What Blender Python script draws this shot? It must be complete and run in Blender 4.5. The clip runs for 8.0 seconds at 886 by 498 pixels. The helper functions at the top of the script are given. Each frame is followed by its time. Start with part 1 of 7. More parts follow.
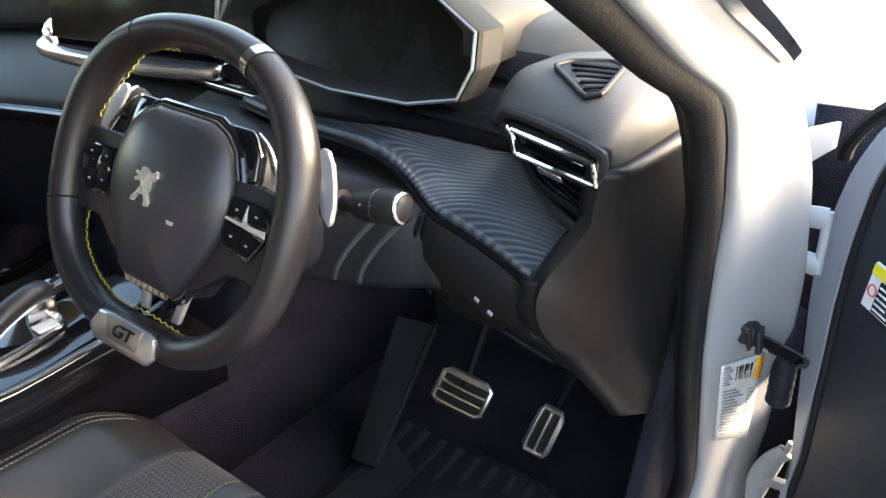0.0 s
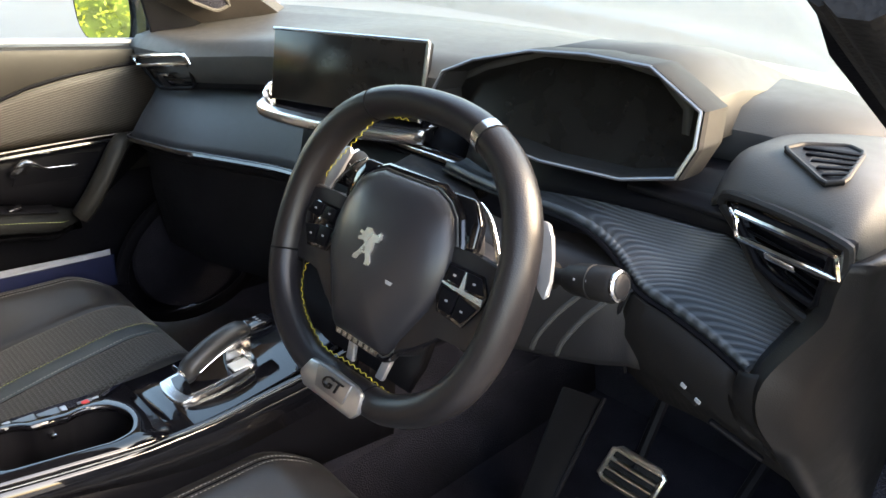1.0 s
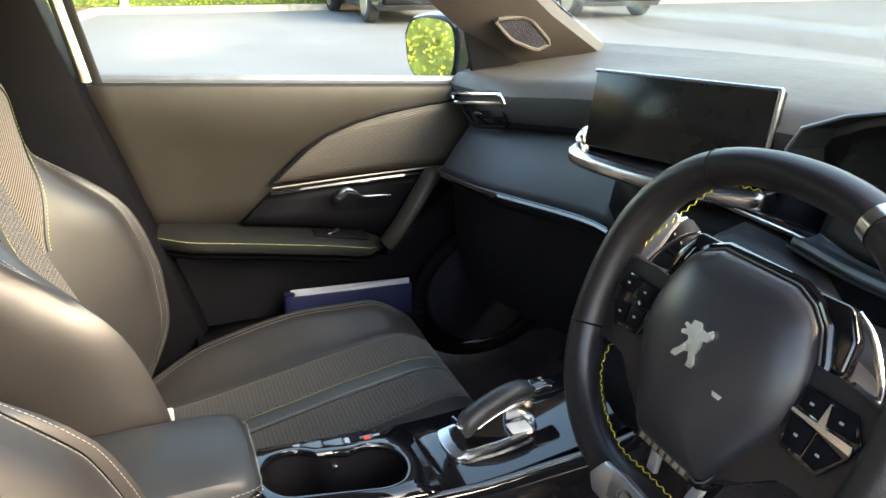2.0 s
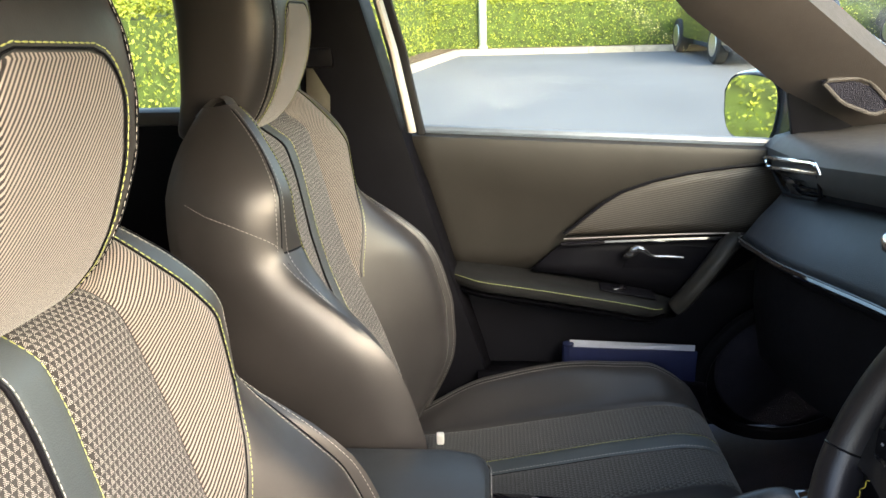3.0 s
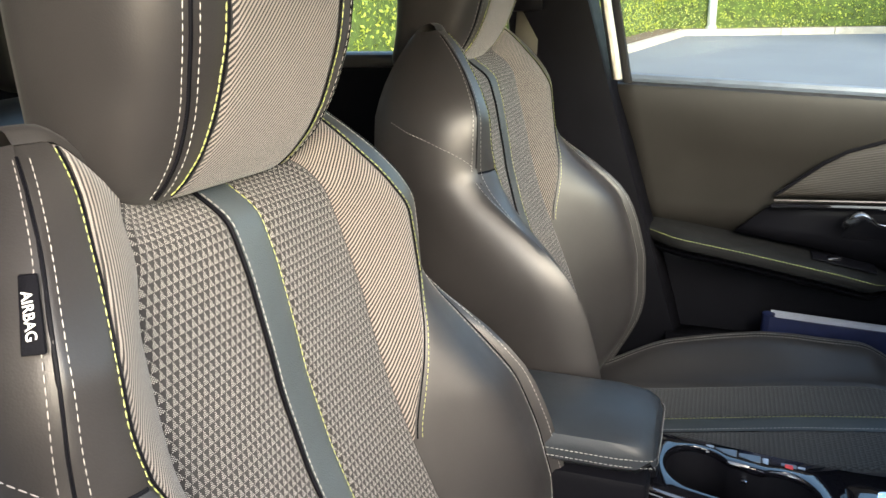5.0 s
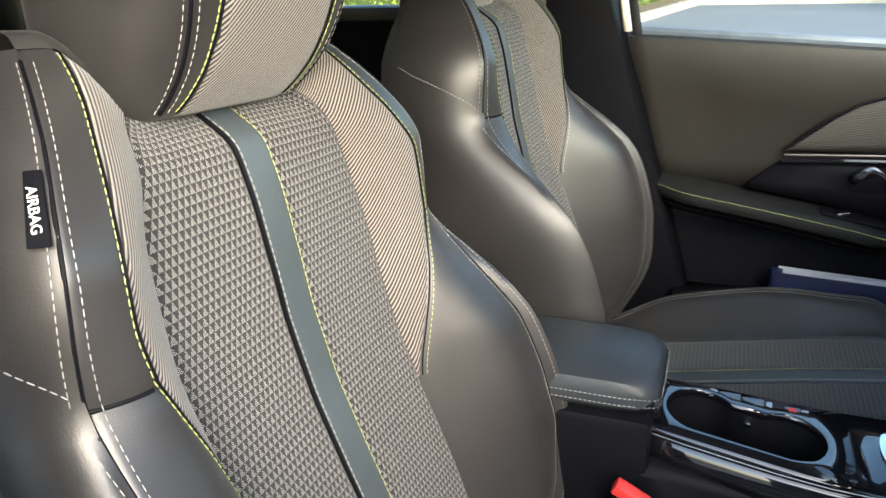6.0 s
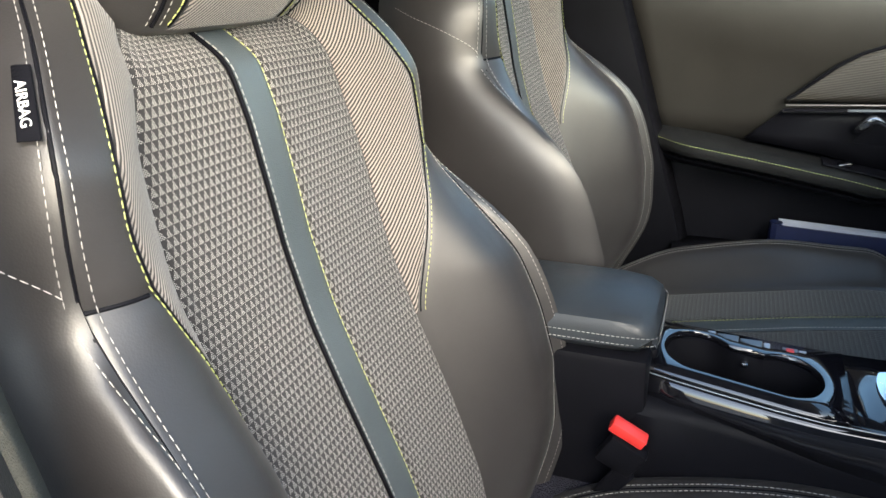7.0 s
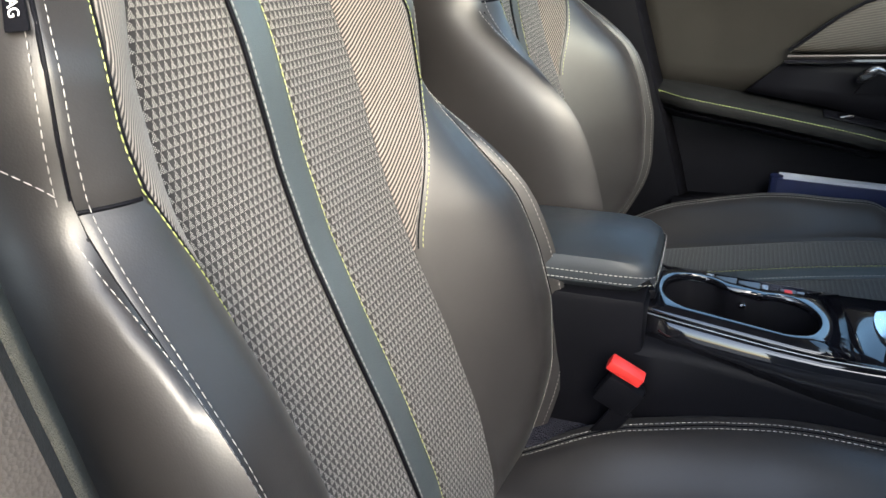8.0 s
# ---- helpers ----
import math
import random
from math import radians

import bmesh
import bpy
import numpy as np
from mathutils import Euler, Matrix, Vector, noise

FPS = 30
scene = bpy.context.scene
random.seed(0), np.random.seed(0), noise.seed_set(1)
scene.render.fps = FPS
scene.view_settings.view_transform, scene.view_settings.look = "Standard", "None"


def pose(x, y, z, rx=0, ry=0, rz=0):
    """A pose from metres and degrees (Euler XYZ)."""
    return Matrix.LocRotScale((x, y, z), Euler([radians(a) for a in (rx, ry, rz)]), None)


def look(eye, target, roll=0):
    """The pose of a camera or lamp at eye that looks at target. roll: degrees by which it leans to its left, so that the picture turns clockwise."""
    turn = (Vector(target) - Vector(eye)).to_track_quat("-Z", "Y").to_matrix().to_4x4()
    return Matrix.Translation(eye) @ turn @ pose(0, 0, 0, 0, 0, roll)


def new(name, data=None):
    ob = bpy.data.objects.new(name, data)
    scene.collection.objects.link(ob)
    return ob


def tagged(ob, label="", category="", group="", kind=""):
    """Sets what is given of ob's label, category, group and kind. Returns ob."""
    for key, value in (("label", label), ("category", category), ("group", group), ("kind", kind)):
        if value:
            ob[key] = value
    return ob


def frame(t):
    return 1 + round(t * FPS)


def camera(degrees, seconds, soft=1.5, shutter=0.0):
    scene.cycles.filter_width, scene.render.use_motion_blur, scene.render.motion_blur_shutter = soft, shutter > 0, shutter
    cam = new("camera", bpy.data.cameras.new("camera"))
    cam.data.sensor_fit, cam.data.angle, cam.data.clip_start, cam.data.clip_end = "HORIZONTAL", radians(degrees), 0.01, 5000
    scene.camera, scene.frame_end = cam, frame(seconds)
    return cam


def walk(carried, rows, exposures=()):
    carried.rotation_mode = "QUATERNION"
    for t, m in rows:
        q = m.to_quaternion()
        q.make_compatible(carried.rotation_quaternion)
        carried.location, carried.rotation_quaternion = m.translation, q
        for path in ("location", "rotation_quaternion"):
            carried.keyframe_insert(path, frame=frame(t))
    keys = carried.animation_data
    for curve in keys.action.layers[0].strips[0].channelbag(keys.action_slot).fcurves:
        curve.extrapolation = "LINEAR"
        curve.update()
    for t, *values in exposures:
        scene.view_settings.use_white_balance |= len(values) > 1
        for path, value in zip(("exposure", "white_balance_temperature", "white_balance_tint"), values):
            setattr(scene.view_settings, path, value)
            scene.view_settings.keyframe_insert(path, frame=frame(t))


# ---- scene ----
cam = camera(62.0, 8.0)
PATH = [
    (0, (0.872, -0.341, 1.262), (-0.061, 1.162, 0.329), 4.5),
    (0.5, (0.849, -0.362, 1.267), (-0.236, 1.083, 0.409), 4.2),
    (1, (0.819, -0.378, 1.268), (-0.446, 0.941, 0.454), 3.6),
    (1.5, (0.77, -0.374, 1.264), (-0.719, 0.704, 0.477), 2.5),
    (2, (0.722, -0.338, 1.263), (-0.989, 0.364, 0.503), 0.7),
    (2.2, (0.706, -0.315, 1.267), (-1.079, 0.206, 0.53), 0.2),
    (3.3, (0.751, -0.267, 1.305), (-1.119, -0.575, 0.666), -1.9),
    (3.5, (0.753, -0.264, 1.299), (-1.103, -0.666, 0.674), -1.9),
    (4, (0.764, -0.255, 1.273), (-1.054, -0.816, 0.656), -2.2),
    (4.5, (0.773, -0.25, 1.25), (-1.013, -0.879, 0.608), -2.2),
    (5.8, (0.791, -0.242, 1.209), (-0.938, -0.915, 0.461), -2.2),
    (6, (0.793, -0.24, 1.2), (-0.933, -0.914, 0.446), -2.3),
    (6.5, (0.797, -0.238, 1.182), (-0.915, -0.91, 0.395), -2.3),
    (7, (0.803, -0.236, 1.164), (-0.894, -0.901, 0.341), -2.4),
    (7.5, (0.812, -0.231, 1.143), (-0.87, -0.896, 0.29), -2.6),
    (8, (0.817, -0.228, 1.127), (-0.851, -0.889, 0.245), -2.7),
]
walk(cam, [(t, look(eye, target, roll)) for t, eye, target, roll in PATH], [(0.0, 3.88, 7600, 11), (1.0, 3.74, 7700, 11), (2.2, 3.58, 7400, 9), (3.5, 3.02, 6700, 9), (4.6, 2.92, 6500, 8), (6.0, 2.96, 6200, 5), (8.0, 3.0, 6100, 5)])

# ---- light, sky ----
world = bpy.data.worlds.new("world")
scene.world = world
world.use_nodes = True
SUN_ELEV, SUN_AZ = 27.0, 55.0      # azimuth in degrees from +y towards +x
wn = world.node_tree.nodes
sky = wn.new("ShaderNodeTexSky")
sky.sky_type, sky.sun_disc = "NISHITA", False
sky.sun_elevation, sky.sun_rotation = radians(SUN_ELEV), radians(SUN_AZ)
sky.air_density, sky.dust_density, sky.ozone_density = 1.0, 3.0, 1.0
wn["Background"].inputs["Strength"].default_value = 0.15
world.node_tree.links.new(sky.outputs[0], wn["Background"].inputs["Color"])
sun_data = bpy.data.lights.new("sun", "SUN")
sun_data.energy, sun_data.angle, sun_data.color = 0.60, radians(40), (1.0, 0.89, 0.76)
sun = new("sun", sun_data)
sun.matrix_world = look((math.sin(radians(SUN_AZ)) * 40, math.cos(radians(SUN_AZ)) * 40, 40 * math.tan(radians(SUN_ELEV))), (0, 0, 0))

# ---- materials ----


def nodes_of(name):
    m = bpy.data.materials.new(name)
    m.use_nodes = True
    return m, m.node_tree.nodes, m.node_tree.links, m.node_tree.nodes["Principled BSDF"]


def rgb(c):
    return (c[0], c[1], c[2], 1.0)


def math_node(n, l, op, a, b=None, c=None):
    nd = n.new("ShaderNodeMath")
    nd.operation = op
    for k, v in enumerate((a, b, c)):
        if v is None:
            continue
        if isinstance(v, (int, float)):
            nd.inputs[k].default_value = v
        else:
            l.new(v, nd.inputs[k])
    return nd.outputs[0]


def mix_colour(n, l, fac, a, b):
    nd = n.new("ShaderNodeMix")
    nd.data_type = "RGBA"
    if isinstance(fac, (int, float)):
        nd.inputs[0].default_value = fac
    else:
        l.new(fac, nd.inputs[0])
    for k, v in ((6, a), (7, b)):
        if isinstance(v, tuple):
            nd.inputs[k].default_value = rgb(v)
        else:
            l.new(v, nd.inputs[k])
    return nd.outputs[2]


def noise_tex(n, l, scale, detail=4.0, coord=None, rough=0.55):
    nd = n.new("ShaderNodeTexNoise")
    nd.inputs["Scale"].default_value, nd.inputs["Detail"].default_value, nd.inputs["Roughness"].default_value = scale, detail, rough
    if coord is None:
        coord = n.new("ShaderNodeTexCoord").outputs["Object"]
    l.new(coord, nd.inputs["Vector"])
    return nd.outputs["Fac"]


def bump(n, l, bs, height, strength, dist):
    nd = n.new("ShaderNodeBump")
    nd.inputs["Strength"].default_value, nd.inputs["Distance"].default_value = strength, dist
    l.new(height, nd.inputs["Height"])
    l.new(nd.outputs[0], bs.inputs["Normal"])


def ramp(n, l, fac, lo, hi):
    nd = n.new("ShaderNodeMapRange")
    nd.inputs[1].default_value, nd.inputs[2].default_value = lo, hi
    l.new(fac, nd.inputs[0])
    return nd.outputs[0]


def grained(name, colour, rough=0.5, grain=900.0, depth=0.0004, strength=0.35, vary=0.25, spec=0.5, metal=0.0, sheen=0.0, coat=0.0):
    """Leather, moulded plastic and other fine-grained coats: cell grain, and soft stains at hand size."""
    m, n, l, b = nodes_of(name)
    big = noise_tex(n, l, 9.0, 5.0)
    dark = tuple(v * (1 - vary) for v in colour)
    lite = tuple(v * (1 + vary) for v in colour)
    l.new(mix_colour(n, l, ramp(n, l, big, 0.3, 0.7), dark, lite), b.inputs["Base Color"])
    fine = noise_tex(n, l, 60.0, 3.0)
    r = math_node(n, l, "MULTIPLY_ADD", fine, 0.16, rough - 0.08)
    l.new(r, b.inputs["Roughness"])
    b.inputs["Specular IOR Level"].default_value, b.inputs["Metallic"].default_value = spec, metal
    b.inputs["Sheen Weight"].default_value, b.inputs["Coat Weight"].default_value = sheen, coat
    if depth:
        v = n.new("ShaderNodeTexVoronoi")
        v.inputs["Scale"].default_value = grain
        l.new(n.new("ShaderNodeTexCoord").outputs["Object"], v.inputs["Vector"])
        bump(n, l, b, v.outputs["Distance"], strength, depth)
    return m


def plain(name, colour, rough=0.4, metal=0.0, spec=0.5, coat=0.0, vary=0.12, scale=25.0):
    m, n, l, b = nodes_of(name)
    f = noise_tex(n, l, scale, 5.0)
    l.new(mix_colour(n, l, ramp(n, l, f, 0.3, 0.7), tuple(v * (1 - vary) for v in colour), tuple(min(1, v * (1 + vary)) for v in colour)), b.inputs["Base Color"])
    l.new(math_node(n, l, "MULTIPLY_ADD", f, 0.12, rough - 0.06), b.inputs["Roughness"])
    b.inputs["Metallic"].default_value, b.inputs["Specular IOR Level"].default_value, b.inputs["Coat Weight"].default_value = metal, spec, coat
    return m


def uv_parts(n, l):
    s = n.new("ShaderNodeSeparateXYZ")
    l.new(n.new("ShaderNodeUVMap").outputs[0], s.inputs[0])
    return s.outputs[0], s.outputs[1]


def cloth_triangles(name="triangle_cloth", base=(0.011, 0.010, 0.0105), pale_dot=(0.38, 0.365, 0.345)):
    """Dark seat cloth woven with rows of small upright triangles of pale dots. The UV map is in metres."""
    m, n, l, b = nodes_of(name)
    u, v = uv_parts(n, l)
    pu, pv = 0.0062, 0.0070
    su, sv = math_node(n, l, "DIVIDE", u, pu), math_node(n, l, "DIVIDE", v, pv)
    row = math_node(n, l, "FLOOR", sv)
    fv = math_node(n, l, "FRACT", sv)
    fu = math_node(n, l, "FRACT", math_node(n, l, "ADD", math_node(n, l, "ADD", su, 50.0), math_node(n, l, "MULTIPLY", row, 0.5)))
    side = math_node(n, l, "MULTIPLY", math_node(n, l, "ABSOLUTE", math_node(n, l, "SUBTRACT", fu, 0.5)), 2.3)
    tri = math_node(n, l, "LESS_THAN", side, math_node(n, l, "SUBTRACT", 1.04, fv))
    du = math_node(n, l, "SINE", math_node(n, l, "MULTIPLY", u, 2 * math.pi * 4 / pu))
    dv = math_node(n, l, "SINE", math_node(n, l, "MULTIPLY", v, 2 * math.pi * 4 / pv))
    dot = ramp(n, l, math_node(n, l, "MULTIPLY", du, dv), 0.12, 0.30)
    pale = math_node(n, l, "MULTIPLY", tri, dot)
    soft = noise_tex(n, l, 14.0, 5.0)
    dark = mix_colour(n, l, soft, base, tuple(c * 1.3 for c in base))
    l.new(mix_colour(n, l, pale, dark, pale_dot), b.inputs["Base Color"])
    b.inputs["Roughness"].default_value, b.inputs["Sheen Weight"].default_value = 0.85, 0.15
    h = math_node(n, l, "ADD", math_node(n, l, "MULTIPLY", tri, 0.4), math_node(n, l, "MULTIPLY", pale, 0.6))
    bump(n, l, b, h, 0.5, 0.0008)
    return m


def cloth_twill(name, ku, kv, period=0.0027, pale=(0.25, 0.222, 0.195), dark=(0.032, 0.025, 0.021)):
    """Ribbed twill: pale cords over a dark brown ground, slanted across the UV map, which is in metres."""
    m, n, l, b = nodes_of(name)
    u, v = uv_parts(n, l)
    across = math_node(n, l, "ADD", math_node(n, l, "MULTIPLY", u, ku), math_node(n, l, "MULTIPLY", v, kv))
    wob = math_node(n, l, "MULTIPLY", noise_tex(n, l, 40.0, 2.0), 0.0006)
    wave = math_node(n, l, "SINE", math_node(n, l, "MULTIPLY", math_node(n, l, "ADD", across, wob), 2 * math.pi / period))
    along = math_node(n, l, "SUBTRACT", math_node(n, l, "MULTIPLY", v, ku), math_node(n, l, "MULTIPLY", u, kv))
    twist = math_node(n, l, "SINE", math_node(n, l, "MULTIPLY", along, 2 * math.pi / 0.0016))
    line = ramp(n, l, math_node(n, l, "ADD", wave, math_node(n, l, "MULTIPLY", twist, 0.15)), -0.15, 0.35)
    soft = noise_tex(n, l, 20.0, 4.0)
    lite = mix_colour(n, l, soft, tuple(c * 0.85 for c in pale), tuple(c * 1.15 for c in pale))
    l.new(mix_colour(n, l, line, dark, lite), b.inputs["Base Color"])
    b.inputs["Roughness"].default_value, b.inputs["Sheen Weight"].default_value = 0.8, 0.2
    bump(n, l, b, line, 0.5, 0.0008)
    return m


def ribbed(name, colour, period=0.0042, rough=0.42):
    """Moulded trim with fine parallel ribs along the UV's first axis."""
    m, n, l, b = nodes_of(name)
    u, v = uv_parts(n, l)
    wob = math_node(n, l, "MULTIPLY", noise_tex(n, l, 5.0, 2.0), 0.0004)
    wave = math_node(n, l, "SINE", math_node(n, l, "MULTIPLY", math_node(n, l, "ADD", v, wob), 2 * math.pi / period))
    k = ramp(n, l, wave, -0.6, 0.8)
    # groove shade painted in: base colour falls to 45% between the ribs
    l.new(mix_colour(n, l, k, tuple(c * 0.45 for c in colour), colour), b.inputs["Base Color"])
    b.inputs["Roughness"].default_value = rough
    bump(n, l, b, k, 0.6, 0.0009)
    return m


def glass_mat(name, tint=(0.9, 0.95, 0.93), gloss=0.06):
    m, n, l, b = nodes_of(name)
    out = n["Material Output"]
    t, g, mx = n.new("ShaderNodeBsdfTransparent"), n.new("ShaderNodeBsdfGlossy"), n.new("ShaderNodeMixShader")
    f = n.new("ShaderNodeFresnel")
    f.inputs[0].default_value = 1.35
    t.inputs[0].default_value, g.inputs["Roughness"].default_value = rgb(tint), 0.02
    l.new(math_node(n, l, "MULTIPLY", f.outputs[0], gloss * 10), mx.inputs[0])
    l.new(t.outputs[0], mx.inputs[1])
    l.new(g.outputs[0], mx.inputs[2])
    l.new(mx.outputs[0], out.inputs["Surface"])
    return m


LEATHER = grained("black_leather", (0.0200, 0.0187, 0.0192), 0.42, 700, 0.0003, 0.15, 0.2, spec=0.62, sheen=0.03)
STRIPE_LEATHER = grained("grey_blue_leather", (0.058, 0.070, 0.078), 0.40, 700, 0.0005, 0.25, 0.12)
WHEEL_LEATHER = grained("wheel_leather", (0.010, 0.0095, 0.012), 0.32, 900, 0.0004, 0.2, 0.2, spec=0.4)
SOFT = grained("soft_dash_plastic", (0.050, 0.050, 0.049), 0.52, 800, 0.0005, 0.25, 0.12, spec=0.2)
SOFT_DOOR = grained("soft_door_plastic", (0.0185, 0.0176, 0.0158), 0.45, 800, 0.0005, 0.25, 0.12, spec=0.25)
HARD = grained("hard_black_plastic", (0.0048, 0.0049, 0.0066), 0.45, 700, 0.0004, 0.25, 0.2, spec=0.06)
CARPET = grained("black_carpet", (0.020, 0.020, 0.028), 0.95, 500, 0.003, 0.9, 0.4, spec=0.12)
GLOSS = plain("gloss_black", (0.006, 0.006, 0.008), 0.06, coat=0.6, vary=0.3)
CHROME = plain("satin_chrome", (0.72, 0.73, 0.76), 0.22, metal=1.0, vary=0.08)
BRIGHT = plain("bright_chrome", (0.82, 0.83, 0.85), 0.09, metal=1.0, vary=0.05)
SCREEN = plain("black_display", (0.009, 0.0085, 0.008), 0.2, spec=0.28, coat=0.0, vary=0.3)
RUBBER = grained("black_rubber", (0.010, 0.010, 0.011), 0.6, 400, 0.0006, 0.4, 0.3, spec=0.25)
PAINT = plain("white_paint", (0.285, 0.298, 0.32), 0.42, coat=0.1, vary=0.03, scale=8.0)
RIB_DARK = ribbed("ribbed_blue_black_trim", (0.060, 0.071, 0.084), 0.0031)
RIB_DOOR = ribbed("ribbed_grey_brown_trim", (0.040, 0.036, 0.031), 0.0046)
TRIANGLES, TWILL, TWILL_HEAD = cloth_triangles(), cloth_twill("twill_cloth", 0.80, 0.60, 0.0030, (0.225, 0.198, 0.178), (0.011, 0.009, 0.008)), cloth_twill("headrest_twill", 0.74, 0.67, 0.0029, (0.24, 0.212, 0.195), (0.007, 0.006, 0.006))
CUSHION_CLOTH = cloth_triangles("cushion_cloth", (0.020, 0.020, 0.021), (0.12, 0.125, 0.125))
THREAD = plain("pale_thread", (0.28, 0.272, 0.258), 0.8)
LIME = plain("lime_thread", (0.30, 0.325, 0.115), 0.8)
GOLD = plain("yellow_thread", (0.50, 0.42, 0.06), 0.7)
RED = plain("red_plastic", (0.62, 0.035, 0.03), 0.4)
WHITE_PRINT = plain("white_print", (0.75, 0.75, 0.74), 0.6)
GREY_PRINT = plain("grey_print", (0.30, 0.30, 0.31), 0.6)
ORANGE = plain("orange_print", (0.85, 0.38, 0.03), 0.6)
YELLOW = plain("yellow_print", (0.85, 0.70, 0.03), 0.6)
STEEL = plain("brushed_steel", (0.62, 0.60, 0.56), 0.3, metal=1.0)
HEADLINER = grained("grey_headliner", (0.22, 0.21, 0.20), 0.9, 400, 0.001, 0.5, 0.08)
PILLAR = grained("brown_grey_pillar_trim", (0.030, 0.026, 0.023), 0.65, 500, 0.0008, 0.4, 0.1)
BELT = grained("black_webbing", (0.07, 0.065, 0.05), 0.8, 900, 0.001, 0.6, 0.2)
NAVY = plain("navy_card", (0.007, 0.011, 0.042), 0.45, vary=0.2)
PAPER = plain("white_paper", (0.33, 0.345, 0.40), 0.7)
MIRROR = plain("mirror_glass", (0.92, 0.93, 0.93), 0.015, metal=1.0, vary=0.01)
GLASS = glass_mat("window_glass", gloss=0.03)
# tint picked to cut the light through the unseen rear panes
DARK_GLASS = glass_mat("shading_glass", (0.22, 0.24, 0.23), 0.03)

# ---- mesh helpers ----
ORIGIN = {}


def thing(name, loc, label, category, group="", kind=""):
    ob = tagged(new(name), label, category, group, kind)
    ob.location = loc
    ORIGIN[ob.name] = Vector(loc)
    return ob


def part(name, bm, material, parent=None, label="", sharp=38.0, thick=0.0, smooth=True):
    """Links a bmesh, given in world metres, as one mesh object under a thing or part."""
    o = ORIGIN[parent.name] if parent else Vector((0, 0, 0))
    bmesh.ops.translate(bm, verts=bm.verts, vec=-o)
    if thick == 0.0:
        bmesh.ops.recalc_face_normals(bm, faces=bm.faces)
    me = bpy.data.meshes.new(name)
    bm.to_mesh(me)
    bm.free()
    me.polygons.foreach_set("use_smooth", [smooth] * len(me.polygons))
    if smooth:
        me.set_sharp_from_angle(angle=radians(sharp))
    me.materials.append(material)
    ob = new(name, me)
    if parent:
        ob.parent = parent
    ORIGIN[ob.name] = o
    if label:
        ob["label"] = label
    if thick:
        s = ob.modifiers.new("thickness", "SOLIDIFY")
        s.thickness, s.offset = abs(thick), (-1 if thick > 0 else 1)
    return ob


def surf(rows, close_u=False, close_v=False, uvs=None, cap=False):
    """A bmesh skin over rows of points; each row has equally many."""
    bm = bmesh.new()
    lay = bm.loops.layers.uv.new("UVMap")
    g = [[bm.verts.new(p) for p in r] for r in rows]
    nv, nu = len(rows), len(rows[0])
    if uvs is None:
        uvs = []
        for j in range(nv):
            line, run = [], 0.0
            for i in range(nu):
                if i:
                    run += (Vector(rows[j][i]) - Vector(rows[j][i - 1])).length
                line.append(run)
            mid = line[-1] / 2
            up = uvs[-1][nu // 2][1] + (Vector(rows[j][nu // 2]) - Vector(rows[j - 1][nu // 2])).length if j else 0.0
            uvs.append([(q - mid, up) for q in line])
    for j in range(nv if close_v else nv - 1):
        for i in range(nu if close_u else nu - 1):
            a, b = (j, i), (j, (i + 1) % nu)
            c, d = ((j + 1) % nv, (i + 1) % nu), ((j + 1) % nv, i)
            f = bm.faces.new([g[k[0]][k[1]] for k in (a, b, c, d)])
            for lp, k in zip(f.loops, (a, b, c, d)):
                lp[lay].uv = uvs[k[0]][k[1]]
    if cap and close_u:
        bm.faces.new(g[0][::-1])
        bm.faces.new(g[-1])
    return bm


def box(c, size, bevel=0.003, seg=2, m=None):
    bm = bmesh.new()
    bmesh.ops.create_cube(bm, size=1.0, matrix=Matrix.Diagonal((*size, 1)))
    if bevel:
        bmesh.ops.bevel(bm, geom=bm.edges[:], offset=bevel, segments=seg, affect="EDGES", profile=0.5)
    bmesh.ops.transform(bm, verts=bm.verts, matrix=Matrix.Translation(c) @ (m or Matrix.Identity(4)))
    return bm


def slab(outline, vec, bevel=0.0, seg=2):
    """A prism: an outline of points pushed along vec, its edges rounded."""
    bm = bmesh.new()
    lo = [bm.verts.new(p) for p in outline]
    hi = [bm.verts.new(Vector(p) + Vector(vec)) for p in outline]
    n = len(lo)
    bm.faces.new(lo[::-1])
    bm.faces.new(hi)
    for i in range(n):
        bm.faces.new((lo[i], lo[(i + 1) % n], hi[(i + 1) % n], hi[i]))
    if bevel:
        bmesh.ops.bevel(bm, geom=bm.edges[:], offset=bevel, segments=seg, affect="EDGES", profile=0.5)
    return bm


def tube(path, r, seg=10, closed=False, flat=1.0, cap=True):
    """A tube along a path. r: one radius or one for each point; flat squeezes it along its second axis."""
    P = [Vector(p) for p in path]
    n = len(P)
    rows, ref = [], None
    for i in range(n):
        a, b = (P[(i - 1) % n], P[(i + 1) % n]) if closed else (P[max(0, i - 1)], P[min(n - 1, i + 1)])
        t = (b - a).normalized()
        if ref is None:
            ref = Vector((0, 0, 1)) if abs(t.z) < 0.9 else Vector((1, 0, 0))
        s = t.cross(ref).normalized()
        ref = s.cross(t).normalized()
        rad = r[i] if isinstance(r, (list, tuple)) else r
        rows.append([P[i] + s * rad * math.cos(2 * math.pi * k / seg) + ref * rad * flat * math.sin(2 * math.pi * k / seg) for k in range(seg)])
    return surf(rows, close_u=True, close_v=closed, cap=cap and not closed)


